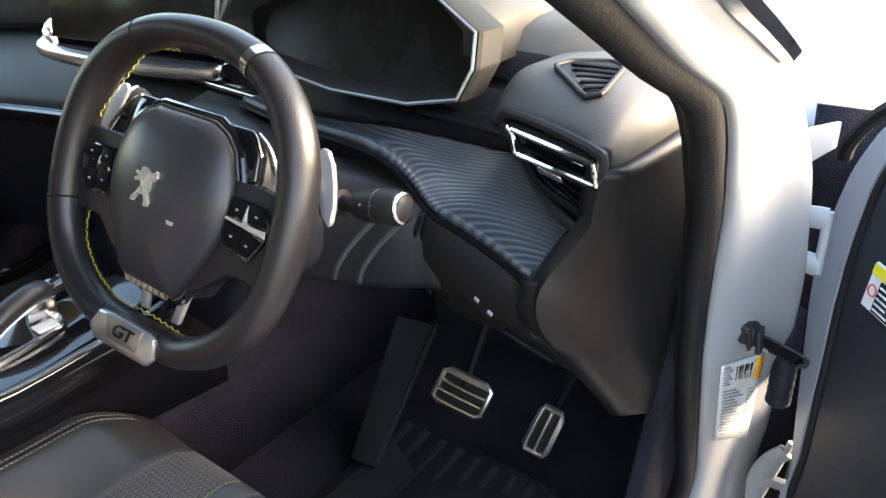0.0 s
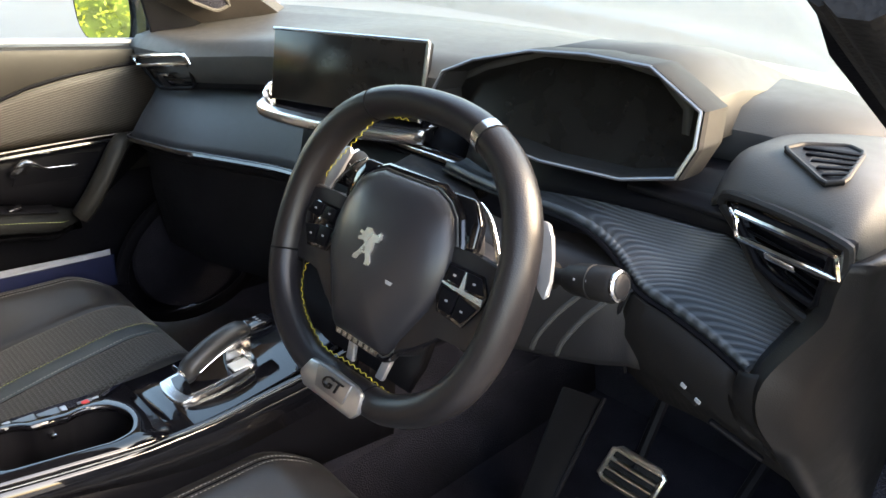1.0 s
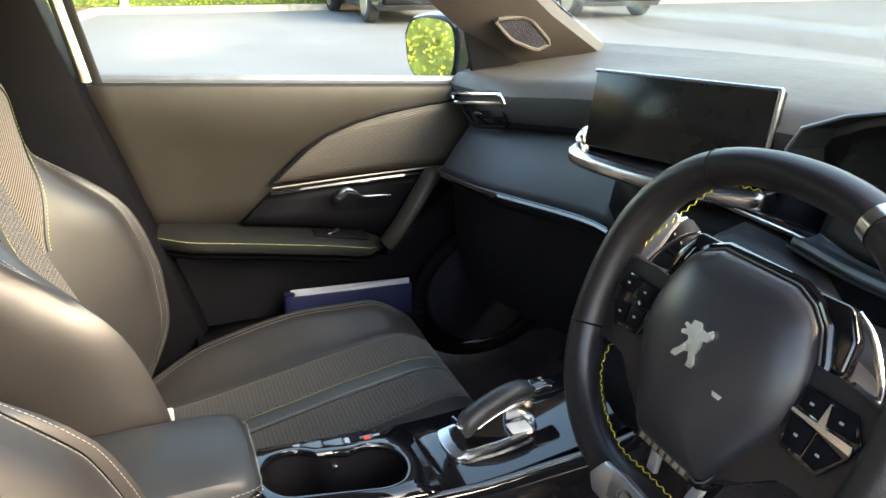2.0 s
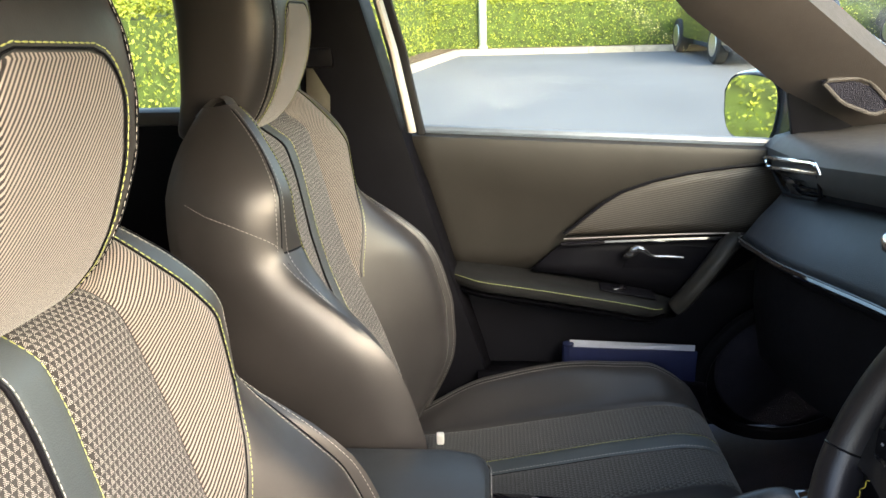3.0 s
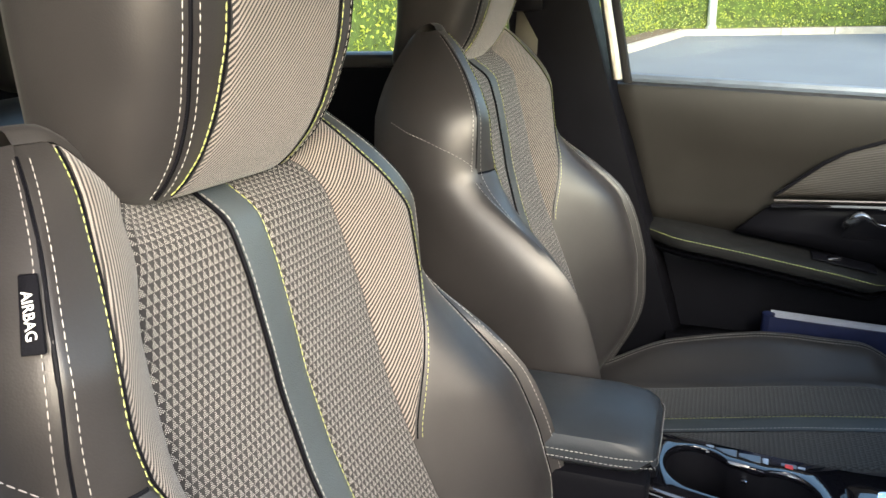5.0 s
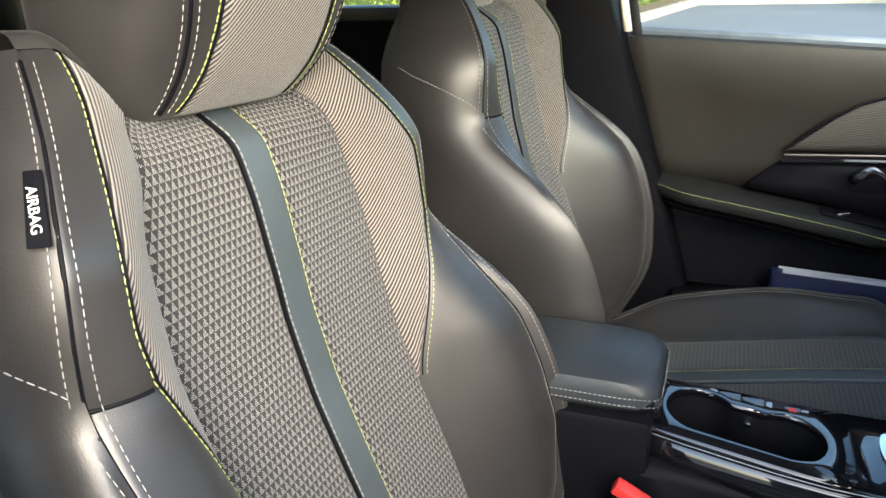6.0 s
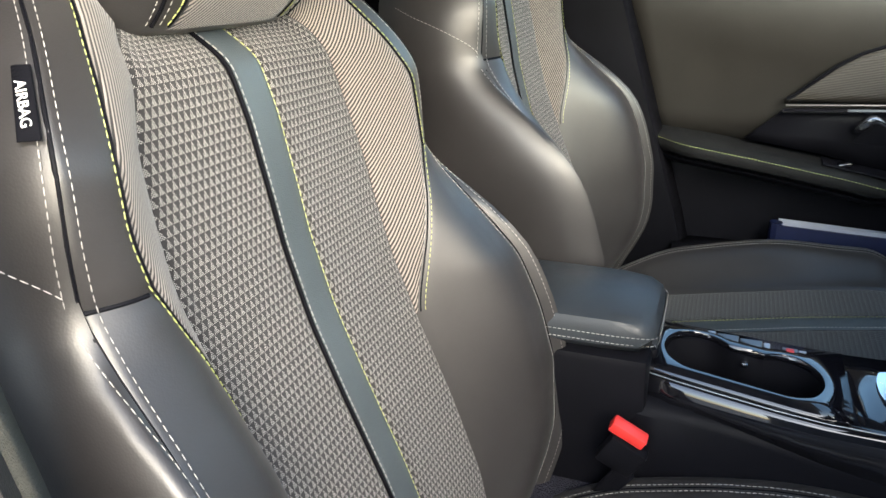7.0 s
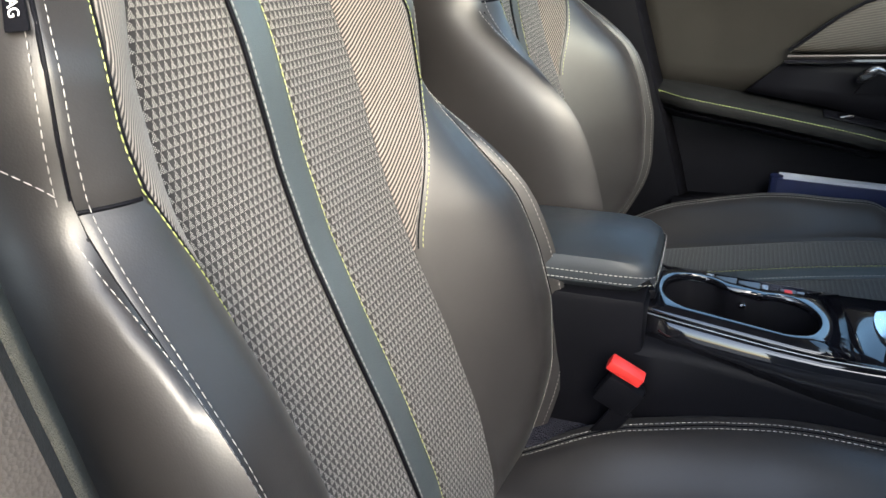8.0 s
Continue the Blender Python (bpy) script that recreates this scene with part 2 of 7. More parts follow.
def lathe(profile, centre, axis, seg=24):
    """Turns a profile of (radius, height) round an axis."""
    q = Vector(axis).to_track_quat("Z", "Y").to_matrix()
    rows = [[Vector(centre) + q @ Vector((r * math.cos(2 * math.pi * k / seg), r * math.sin(2 * math.pi * k / seg), h)) for k in range(seg)] for r, h in profile]
    return surf(rows, close_u=True, cap=True)


def lerp(a, b, t):
    return a + (b - a) * t


def curve_at(keys, x):
    """Smooth value at x of (x, value) keys."""
    if x <= keys[0][0]:
        return keys[0][1]
    for (x0, v0), (x1, v1) in zip(keys, keys[1:]):
        if x <= x1:
            t = (x - x0) / (x1 - x0)
            return lerp(v0, v1, t)
    return keys[-1][1]


def smooth_keys(keys, x, w):
    """The same, averaged over a width w."""
    return sum(curve_at(keys, x + w * k / 4) for k in range(-4, 5)) / 9


def step(a, b, x):
    t = max(0.0, min(1.0, (x - a) / (b - a)))
    return t * t * (3 - 2 * t)


def spline(pts, n):
    """n points along a smooth curve through pts."""
    P = [Vector(p) for p in pts]
    P = [2 * P[0] - P[1]] + P + [2 * P[-1] - P[-2]]
    out, m = [], len(P) - 3
    for k in range(n):
        s = k / (n - 1) * m
        i = min(int(s), m - 1)
        t = s - i
        a, b, c, d = P[i:i + 4]
        out.append(0.5 * ((2 * b) + (c - a) * t + (2 * a - 5 * b + 4 * c - d) * t * t + (3 * b - a - 3 * c + d) * t ** 3))
    return out


def stitches(path, pitch=0.006, length=0.0042, r=0.0008, zig=0.0):
    """A row of separate thread stitches along a path."""
    P = [Vector(p) for p in path]
    bm = bmesh.new()
    acc, nxt, flip = 0.0, pitch / 2, 1
    for a, b in zip(P, P[1:]):
        d = (b - a).length
        if d < 1e-6:
            continue
        t = (b - a) / d
        while nxt <= acc + d:
            c = a + t * (nxt - acc)
            side = t.cross(Vector((0.3, -0.8, 0.5))).normalized()
            up = t.cross(side).normalized()
            tt = (t + side * zig * flip).normalized()
            flip = -flip
            ring = []
            for e, k in ((-0.5, 0.5), (-0.25, 1.0), (0.25, 1.0), (0.5, 0.5)):
                ring.append([bm.verts.new(c + tt * length * e + (side * math.cos(q) + up * math.sin(q)) * r * k) for q in (0.78, 2.36, 3.93, 5.5)])
            for r0, r1 in zip(ring, ring[1:]):
                for i in range(4):
                    bm.faces.new((r0[i], r0[(i + 1) % 4], r1[(i + 1) % 4], r1[i]))
            bm.faces.new(ring[0][::-1])
            bm.faces.new(ring[-1])
            nxt += pitch
        acc += d
    return bm


def joined(*bms):
    out = bmesh.new()
    for b in bms:
        me = bpy.data.meshes.new("tmp")
        b.to_mesh(me)
        b.free()
        out.from_mesh(me)
        bpy.data.meshes.remove(me)
    return out

# ---- ground and the car park ----
def asphalt():
    m, n, l, b = nodes_of("asphalt")
    f, g = noise_tex(n, l, 0.35, 6.0), noise_tex(n, l, 90.0, 3.0)
    k = math_node(n, l, "MULTIPLY_ADD", g, 0.5, math_node(n, l, "MULTIPLY", f, 0.5))
    l.new(mix_colour(n, l, ramp(n, l, k, 0.3, 0.7), (0.066, 0.069, 0.075), (0.134, 0.138, 0.147)), b.inputs["Base Color"])
    b.inputs["Roughness"].default_value = 0.75
    bump(n, l, b, g, 0.5, 0.01)
    return m


bm = surf([[(x, y, 0.0) for x in (-2500, -40, -10, 0, 10, 40, 2500)] for y in (-2500, -40, -10, 0, 10, 40, 2500)])
ground = tagged(part("ground", bm, asphalt()), "grey tarmac of an open car park", "ground", kind="structure")

KERB = plain("pale_kerb_stone", (0.27, 0.25, 0.215), 0.85, vary=0.25, scale=6.0)
SOIL = plain("leaf_littered_soil", (0.09, 0.06, 0.035), 0.95, vary=0.5, scale=14.0)
CORNER = Vector((-15.2, -1.0, 0))
FAR_END, NEAR_END = Vector((-15.4, 34.0, 0)), Vector((8.0, -5.9, 0))


def kerb_run(a, b, count):
    d = (b - a) / count
    t = d.normalized()
    w = Vector((t.y, -t.x, 0))
    for i in range(count):
        p, q = a + d * i + t * 0.006, a + d * (i + 1) - t * 0.006
        sec = [Vector((0, 0, 0)), Vector((0, 0, 0.09)), w * -0.02 + Vector((0, 0, 0.12)), w * -0.14 + Vector((0, 0, 0.12)), w * -0.14]
        part("kerb_stone", surf([[p + s for s in sec], [q + s for s in sec]], close_u=True, cap=True), KERB, kerb)


kerb = thing("kerb", CORNER, "pale concrete kerb along the car park's edge", "kerb", kind="structure")
kerb_run(FAR_END, CORNER, 38)
kerb_run(CORNER, NEAR_END, 26)
bed = [CORNER + Vector((-0.14, -0.14, 0)), FAR_END + Vector((-0.14, 0, 0)), FAR_END + Vector((-30, 0, 0)), Vector((-45, -35, 0)), Vector((8, -35, 0)), NEAR_END + Vector((0, -0.14, 0))]
tagged(part("planted_bed", slab([p + Vector((0, 0, 0.0)) for p in bed], (0, 0, 0.09)), SOIL), "bare soil strewn with fallen leaves behind the kerb", "soil", kind="structure")


def leaf_mat(name, dark, lite):
    m, n, l, b = nodes_of(name)
    r = n.new("ShaderNodeNewGeometry").outputs["Random Per Island"]
    f = noise_tex(n, l, 1.1, 4.0)
    k = math_node(n, l, "MULTIPLY_ADD", r, 0.6, math_node(n, l, "MULTIPLY", f, 0.5))
    l.new(mix_colour(n, l, ramp(n, l, k, 0.2, 0.9), dark, lite), b.inputs["Base Color"])
    b.inputs["Roughness"].default_value = 0.6
    b.inputs["Transmission Weight"].default_value = 0.0
    return m


def leaves(count, place, size, seed):
    """Many small folded leaves, joined."""
    rnd = random.Random(seed)
    vs, fs = [], []
    for _ in range(count):
        c, nrm = place(rnd)
        ax = Vector((rnd.gauss(0, 1), rnd.gauss(0, 1), rnd.gauss(0, 1))).normalized()
        up = (nrm + ax * 0.9).normalized()
        t = up.cross(Vector((rnd.gauss(0, 1), rnd.gauss(0, 1), rnd.gauss(0, 1)))).normalized()
        s = up.cross(t)
        z = size * rnd.uniform(0.6, 1.3)
        k = len(vs)
        vs += [c - t * z, c + s * z * 0.55 + up * z * 0.2, c + t * z, c - s * z * 0.55 + up * z * 0.2]
        fs += [(k, k + 1, k + 2), (k, k + 2, k + 3)]
    bm = bmesh.new()
    V = [bm.verts.new(v) for v in vs]
    for f in fs:
        bm.faces.new([V[i] for i in f])
    return bm


HEDGE = leaf_mat("hedge_leaf", (0.085, 0.125, 0.010), (0.27, 0.30, 0.025))
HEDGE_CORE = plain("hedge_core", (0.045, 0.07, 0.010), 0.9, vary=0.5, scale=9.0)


def hedge_run(name, a, b, width, height, count, seed, label):
    """A clipped hedge from a to b: twiggy core and an uneven coat of leaves."""
    t = (b - a).normalized()
    w = Vector((-t.y, t.x, 0))
    length = (b - a).length
    ob = thing(name, a, label, "hedge", kind="stuff")
    n = max(3, int(length / 0.8))
    rows = []
    for i in range(n + 1):
        p = a + t * length * i / n
        h = height * (0.9 + 0.06 * noise.noise(p * 0.7))
        rows.append([p + w * width * -0.44, p + w * width * -0.44 + Vector((0, 0, h)), p + w * width * 0.44 + Vector((0, 0, h)), p + w * width * 0.44])
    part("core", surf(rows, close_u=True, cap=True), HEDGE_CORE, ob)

    def place(rnd):
        s = rnd.random() * length
        k = rnd.random()
        if k < 0.62:
            q, nrm, z = -0.5 * width, -w, rnd.random() * height
        elif k < 0.92:
            q, nrm, z = rnd.uniform(-0.5, 0.5) * width, Vector((0, 0, 1)), height
        else:
            q, nrm, z = 0.5 * width, w, rnd.random() * height
        p = a + t * s + w * q + Vector((0, 0, z))
        lump = noise.noise(p * 1.7) * 0.10 + noise.noise(p * 5.0) * 0.07
        return p + nrm * (lump + rnd.uniform(-0.10, 0.05)), nrm

    part("foliage", leaves(count, place, 0.024, seed), HEDGE, ob, smooth=False)
    return ob


hedge_run("hedge", Vector((-16.3, 30.0, 0.09)), Vector((-16.3, -2.9, 0.09)), 1.1, 0.98, 210000, 3, "clipped yellow-green hedge behind the kerb")
hedge_run("hedge", Vector((-15.9, -2.0, 0.09)), Vector((8.0, -7.05, 0.09)), 1.2, 1.16, 210000, 4, "clipped yellow-green hedge beside the bay")

post = thing("street_lamp", (-15.75, -0.42, 0.09), "pale grey galvanised steel lamp post by the kerb", "lamp post")
GALV = plain("galvanised_steel", (0.50, 0.53, 0.54), 0.45, metal=0.6)
part("shaft", lathe([(0.085, 0), (0.085, 1.0), (0.06, 1.05), (0.045, 5.6)], (-15.75, -0.42, 0.09), (0, 0, 1), 16), GALV, post)
part("base_collar", lathe([(0.11, 0), (0.11, 0.03), (0.088, 0.06)], (-15.75, -0.42, 0.09), (0, 0, 1), 16), GALV, post)
part("lantern", box((-15.4, -0.42, 5.7), (0.6, 0.22, 0.1), 0.04, 3), GALV, post)

FENCE = grained("brown_fence_board", (0.17, 0.075, 0.035), 0.85, 60, 0.004, 0.5, 0.35)
fence = thing("timber_fence", (-20.0, 2.0, 0.09), "red-brown close-boarded timber fence beyond the hedge", "fence")
for i in range(120):
    y = -1.5 + i * 0.22
    part("board", box((-20 + (i % 2) * 0.02, y, 1.04), (0.025, 0.205, 1.9 + 0.02 * math.sin(i * 7.0)), 0.004, 1), FENCE, fence)
for z in (0.5, 1.6):
    part("rail", box((-20.05, 11.6, z), (0.05, 26.6, 0.09), 0.005, 1), FENCE, fence)
RENDER = plain("pale_render", (0.62, 0.58, 0.54), 0.85, vary=0.1, scale=3.0)
SLATE = plain("grey_roof_slate", (0.09, 0.09, 0.10), 0.7, vary=0.3, scale=9.0)
DARK_PANE = plain("dark_window_pane", (0.02, 0.025, 0.03), 0.08, coat=0.3)
house = thing("house", (-26, -3, 0.05), "pale rendered house beyond the hedge", "house")
part("wall", box((-26, -3.2, 2.6), (7, 6, 5.1), 0.02, 1), RENDER, house)
part("roof", slab([(-29.8, -6.5, 5.15), (-22.2, -6.5, 5.15), (-26, -6.5, 7.4)], (0, 6.6, 0), 0.02, 1), SLATE, house)
for y in (-4.6, -1.8):
    for z in (1.5, 3.8):
        part("window", box((-22.48, y, z), (0.08, 1.1, 1.2), 0.01, 1), DARK_PANE, house)
    part("window_sill", box((-22.42, y, 0.86), (0.16, 1.3, 0.08), 0.01, 1), RENDER, house)

AUTUMN = leaf_mat("autumn_leaf", (0.10, 0.035, 0.006), (0.42, 0.17, 0.02))
BARK = grained("shrub_bark", (0.06, 0.045, 0.035), 0.9, 40, 0.01, 0.7, 0.3)


def shrub(c, rad, high, seed):
    """A loose autumn shrub with several limbs and clumped leaves."""
    ob = thing("shrub", c, "loose autumn shrub with orange-brown leaves", "shrub", "shrubs beyond the hedge")
    rnd = random.Random(seed)
    tips = []
    limbs = []
    for k in range(9):
        a = rnd.random() * 6.28
        tip = Vector(c) + Vector((math.cos(a) * rad * rnd.uniform(0.3, 0.8), math.sin(a) * rad * rnd.uniform(0.3, 0.8), high * rnd.uniform(0.55, 0.95)))
        mid = Vector(c) * 0.5 + tip * 0.5 + Vector((0, 0, high * 0.12))
        limbs.append(tube(spline([c, mid, tip], 6), [0.04, 0.035, 0.028, 0.02, 0.014, 0.008], 6))
        tips.append(tip)
    part("limbs", joined(*limbs), BARK, ob)

    def place(r):
        t = r.choice(tips)
        d = Vector((r.gauss(0, 1), r.gauss(0, 1), r.gauss(0, 0.8))) * rad * 0.27
        return t + d, (d + Vector((0, 0, 0.2))).normalized()

    part("foliage", leaves(2600, place, 0.08, seed), AUTUMN, ob, smooth=False)


for i, (c, r, h) in enumerate([((-9.5, -7.2, 0.09), 1.3, 2.6), ((-12.5, -6.4, 0.09), 1.2, 2.4), ((-7.0, -7.6, 0.09), 1.2, 2.3), ((-18.6, 0.6, 0.09), 0.9, 1.9), ((-18.4, 8.0, 0.09), 1.0, 2.0)]):
    shrub(c, r, h, 20 + i)

CAR_PAINT = plain("black_car_paint", (0.012, 0.013, 0.016), 0.2, coat=0.8, vary=0.2)
GREY_PAINT = plain("grey_car_paint", (0.05, 0.055, 0.06), 0.25, coat=0.8, vary=0.1)
TAIL = plain("red_lamp_lens", (0.55, 0.01, 0.015), 0.15, coat=0.5)
TYRE = grained("tyre_rubber", (0.015, 0.015, 0.016), 0.8, 90, 0.003, 0.4, 0.2)


def parked_car(x, y, paint, label):
    """A hatchback standing nose away, built from lofted sections along its length (towards -x)."""
    car = thing("parked_car", (x, y, 0), label, "car", "parked cars")
    side = [(0.0, 0.32, 0.92), (0.1, 0.24, 1.02), (0.9, 0.22, 1.02), (2.6, 0.22, 0.98), (3.6, 0.24, 0.84), (4.0, 0.28, 0.72), (4.1, 0.35, 0.6)]
    rows = []
    for d, lo, hi in side:
        hw = 0.86 - 0.10 * step(3.4, 4.1, d) - 0.04 * step(0.2, 0.0, d)
        rows.append([(x - d, y + sx * hw * k, z) for sx, k, z in [(-1, 0.9, lo), (-1, 1, lo + 0.1), (-1, 1, (lo + hi) / 2), (-1, 0.97, hi - 0.05), (-1, 0.88, hi), (1, 0.88, hi), (1, 0.97, hi - 0.05), (1, 1, (lo + hi) / 2), (1, 1, lo + 0.1), (1, 0.9, lo)]])
    part("body", surf(rows, close_u=True, cap=True), paint, car)
    rows = [[(x - d, y + s * hw, z) for s, hw, z in [(-1, b0, z0), (-1, t0, z1), (1, t0, z1), (1, b0, z0)]] for d, b0, t0, z0, z1 in
            [(0.12, 0.76, 0.72, 0.98, 1.05), (0.42, 0.78, 0.62, 1.0, 1.43), (1.2, 0.8, 0.64, 1.0, 1.5), (2.1, 0.8, 0.62, 0.98, 1.44), (2.95, 0.78, 0.7, 0.94, 0.98)]]
    part("cabin", surf(rows, close_u=True, cap=True), DARK_PANE, car, "dark glazed cabin")
    part("roof", slab([(x - 0.4, y - 0.63, 1.44), (x - 1.2, y - 0.65, 1.505), (x - 2.1, y - 0.63, 1.45), (x - 2.1, y + 0.63, 1.45), (x - 1.2, y + 0.65, 1.505), (x - 0.4, y + 0.63, 1.44)], (0, 0, 0.03), 0.01), paint, car)
    for s in (-1, 1):
        for d in (0.75, 3.3):
            w = part("wheel", lathe([(0.10, -0.1), (0.30, -0.1), (0.325, -0.07), (0.325, 0.07), (0.30, 0.1), (0.10, 0.1)], (x - d, y + s * 0.78, 0.325), (0, 1, 0), 24), TYRE, car)
            part("rim", lathe([(0.05, 0), (0.2, 0.005), (0.21, 0.02), (0.2, 0.03), (0.05, 0.035)], (x - d, y + s * 0.88 - 0.017, 0.325), (0, 1, 0), 20), STEEL, w)
        part("tail_lamp", box((x + 0.0, y + s * 0.7, 0.82), (0.05, 0.26, 0.13), 0.02), TAIL, car, "red tail lamp lens")
    part("bumper", box((x + 0.02, y, 0.46), (0.12, 1.55, 0.26), 0.05, 3), HARD, car)
    part("plate", box((x + 0.085, y, 0.62), (0.012, 0.52, 0.11), 0.003, 1), YELLOW, car, "plain yellow number plate")


parked_car(-11.6, 4.35, CAR_PAINT, "black hatchback parked nose to the hedge")
parked_car(-11.6, 8.45, GREY_PAINT, "dark grey hatchback parked nose to the hedge")

# ---- the car's shell ----
bm = joined(box((0.0, -0.35, 0.33), (1.5, 2.6, 0.06), 0.01), box((0.0, 0.86, 0.66), (1.40, 0.05, 0.66), 0.01), box((0.737, 0.62, 0.62), (0.02, 0.52, 0.56), 0.006), box((-0.737, 0.62, 0.62), (0.02, 0.52, 0.56), 0.006))
tagged(part("floor", bm, CARPET), "black carpeted car floor and footwell bulkhead", "floor", kind="structure")
tunnel = [[(x, y, z) for x, z in ((-0.14, 0.36), (-0.11, 0.50), (0.0, 0.54), (0.11, 0.50), (0.14, 0.36))] for y in (-1.4, -0.4, 0.5, 0.84)]
tagged(part("floor_tunnel", surf(tunnel), CARPET, thick=0.02), "black carpeted tunnel under the console", "tunnel", kind="structure")
roof = [[(x, y, 1.50 - 0.10 * (x / 0.6) ** 2 * 0.6 - 0.05 * step(-0.1, 0.15, y)) for x in (-0.62, -0.5, -0.3, 0, 0.3, 0.5, 0.62)] for y in (-1.6, -1.2, -0.8, -0.4, -0.1, 0.08)]
tagged(part("ceiling", surf(roof), HEADLINER, thick=0.05), "grey fabric headliner", "ceiling", kind="structure")
tagged(part("rear_bulkhead", box((0, -1.62, 0.75), (1.4, 0.06, 0.8), 0.02), CARPET), "black boot wall behind the back seat", "wall", kind="structure")
# tailgate: out of view, added with dark glass against light from behind
tail = thing("tailgate", (0, -1.62, 1.15), "unseen closed tailgate, its window darkened to cut the light from behind", "tailgate", kind="structure")
part("pane", surf([[(-0.60, -1.66, 1.14), (0.60, -1.66, 1.14)], [(-0.56, -1.58, 1.47), (0.56, -1.58, 1.47)]]), DARK_GLASS, tail, "rear window darkened to cut the light from behind", thick=0.004)
for s in (-1, 1):
    part("frame", slab([(s * 0.58, -1.66, 1.12), (s * 0.70, -1.62, 1.12), (s * 0.62, -1.56, 1.47), (s * 0.54, -1.58, 1.47)], (0, -0.03, 0)), HARD, tail)
rear = thing("rear_bench", (0, -1.25, 0.36), "black leather rear bench seat in shade", "seat")
part("cushion", box((0, -1.12, 0.46), (1.26, 0.5, 0.2), 0.06, 4), LEATHER, rear)
part("backrest", box((0, -1.43, 0.78), (1.26, 0.16, 0.56), 0.06, 4, Matrix.Rotation(radians(16), 4, "X")), LEATHER, rear)
for x in (-0.38, 0.38):
    part("headrest", box((x, -1.5, 1.14), (0.26, 0.1, 0.16), 0.04, 4), LEATHER, rear)

# passenger-side pillars
rows = [[(-0.70, 0.62, 1.00), (-0.64, 0.66, 1.02), (-0.60, 0.60, 1.03), (-0.64, 0.50, 1.03), (-0.69, 0.44, 1.00)],
        [(-0.68, 0.42, 1.14), (-0.62, 0.46, 1.15), (-0.58, 0.42, 1.14), (-0.61, 0.34, 1.12), (-0.67, 0.28, 1.10)],
        [(-0.63, 0.20, 1.30), (-0.58, 0.24, 1.31), (-0.54, 0.20, 1.30), (-0.57, 0.12, 1.27), (-0.62, 0.07, 1.25)],
        [(-0.58, 0.0, 1.43), (-0.53, 0.05, 1.45), (-0.50, 0.02, 1.44), (-0.53, -0.04, 1.41), (-0.57, -0.08, 1.40)]]
pil = thing("a_pillar_trim", (-0.68, 0.45, 1.0), "brown-grey windscreen pillar trim, passenger side", "pillar", kind="structure")
part("trim", surf(rows, close_u=True, cap=True), PILLAR, pil)
sail = [(-0.685, 0.30, 1.0), (-0.685, 0.47, 1.0), (-0.675, 0.30, 1.16), (-0.675, 0.262, 1.15)]
part("sail_panel", slab(sail, (0.012, 0, 0), 0.003), HARD, pil, "black mirror sail panel")
tw = [(-0.612, 0.303, 1.134), (-0.606, 0.375, 1.139), (-0.610, 0.432, 1.086), (-0.612, 0.400, 1.073), (-0.614, 0.345, 1.094)]
part("tweeter_panel", slab(tw, (0.010, 0, 0), 0.004, 3), CARPET, pil, "dark tweeter grille in the pillar")
part("tweeter_rim", tube([lerp(Vector(p), Vector(q), k) + Vector((0.010, 0, 0)) for p, q in zip(tw, tw[1:] + tw[:1]) for k in (0.14, 0.5, 0.86)], 0.0042, 8, closed=True), PILLAR, pil)

bp = thing("b_pillar", (-0.66, -0.52, 0.4), "black middle pillar trim with a pale door edge", "pillar", kind="structure")
rows = [[(-0.69, y0, z), (-0.655, y0 - 0.01, z), (-0.645, (y0 + y1) / 2, z), (-0.655, y1 + 0.01, z), (-0.69, y1, z)] for z, y0, y1 in ((0.38, -0.24, -0.56), (0.60, -0.30, -0.58), (0.76, -0.35, -0.60), (1.04, -0.435, -0.62), (1.31, -0.505, -0.64), (1.43, -0.54, -0.66))]
rows = [[(x + 0.10 * max(0, r[0][2] - 1.05), y, z) for x, y, z in r] for r in rows]
part("trim", surf(rows), HARD, bp, thick=0.01)
CREAM = plain("pale_door_frame", (0.70, 0.66, 0.56), 0.35, coat=0.3)
strip = [[(-0.664 + 0.1 * max(0, z - 1.05), y - w, z), (-0.652 + 0.1 * max(0, z - 1.05), y - 0.2 * w, z), (-0.652 + 0.1 * max(0, z - 1.05), y + 0.4 * w, z), (-0.664 + 0.1 * max(0, z - 1.05), y + w, z)] for z, y, w in ((1.045, -0.4225, 0.010), (1.10, -0.432, 0.010), (1.20, -0.450, 0.010), (1.283, -0.470, 0.009), (1.43, -0.508, 0.009))]
part("door_frame_edge", surf(strip), CREAM, bp, "pale painted door frame edge", thick=0.004)
belt = [[(-0.63, y - 0.022, z), (-0.632, y + 0.022, z)] for z, y in ((0.62, -0.62), (1.0, -0.60), (1.185, -0.585))]
sb = thing("seat_belt", (-0.63, -0.6, 0.6), "black seat belt hanging from the middle pillar", "seat belt")
part("webbing", surf(belt), BELT, sb, thick=0.002)
part("anchor", box((-0.625, -0.585, 1.19), (0.02, 0.06, 0.035), 0.006), HARD, sb)

# rear passenger door and quarter, in shade
rd = thing("rear_door", (-0.69, -0.9, 0.4), "dark closed rear door panel with its window above", "door", kind="structure")
part("panel", slab([(-0.69, -0.62, 0.40), (-0.69, -1.5, 0.45), (-0.67, -1.5, 1.10), (-0.67, -0.62, 1.06)], (-0.06, 0, 0), 0.01), HARD, rd)
part("sill_cap", box((-0.68, -1.06, 1.08), (0.06, 0.88, 0.03), 0.01), SOFT, rd)
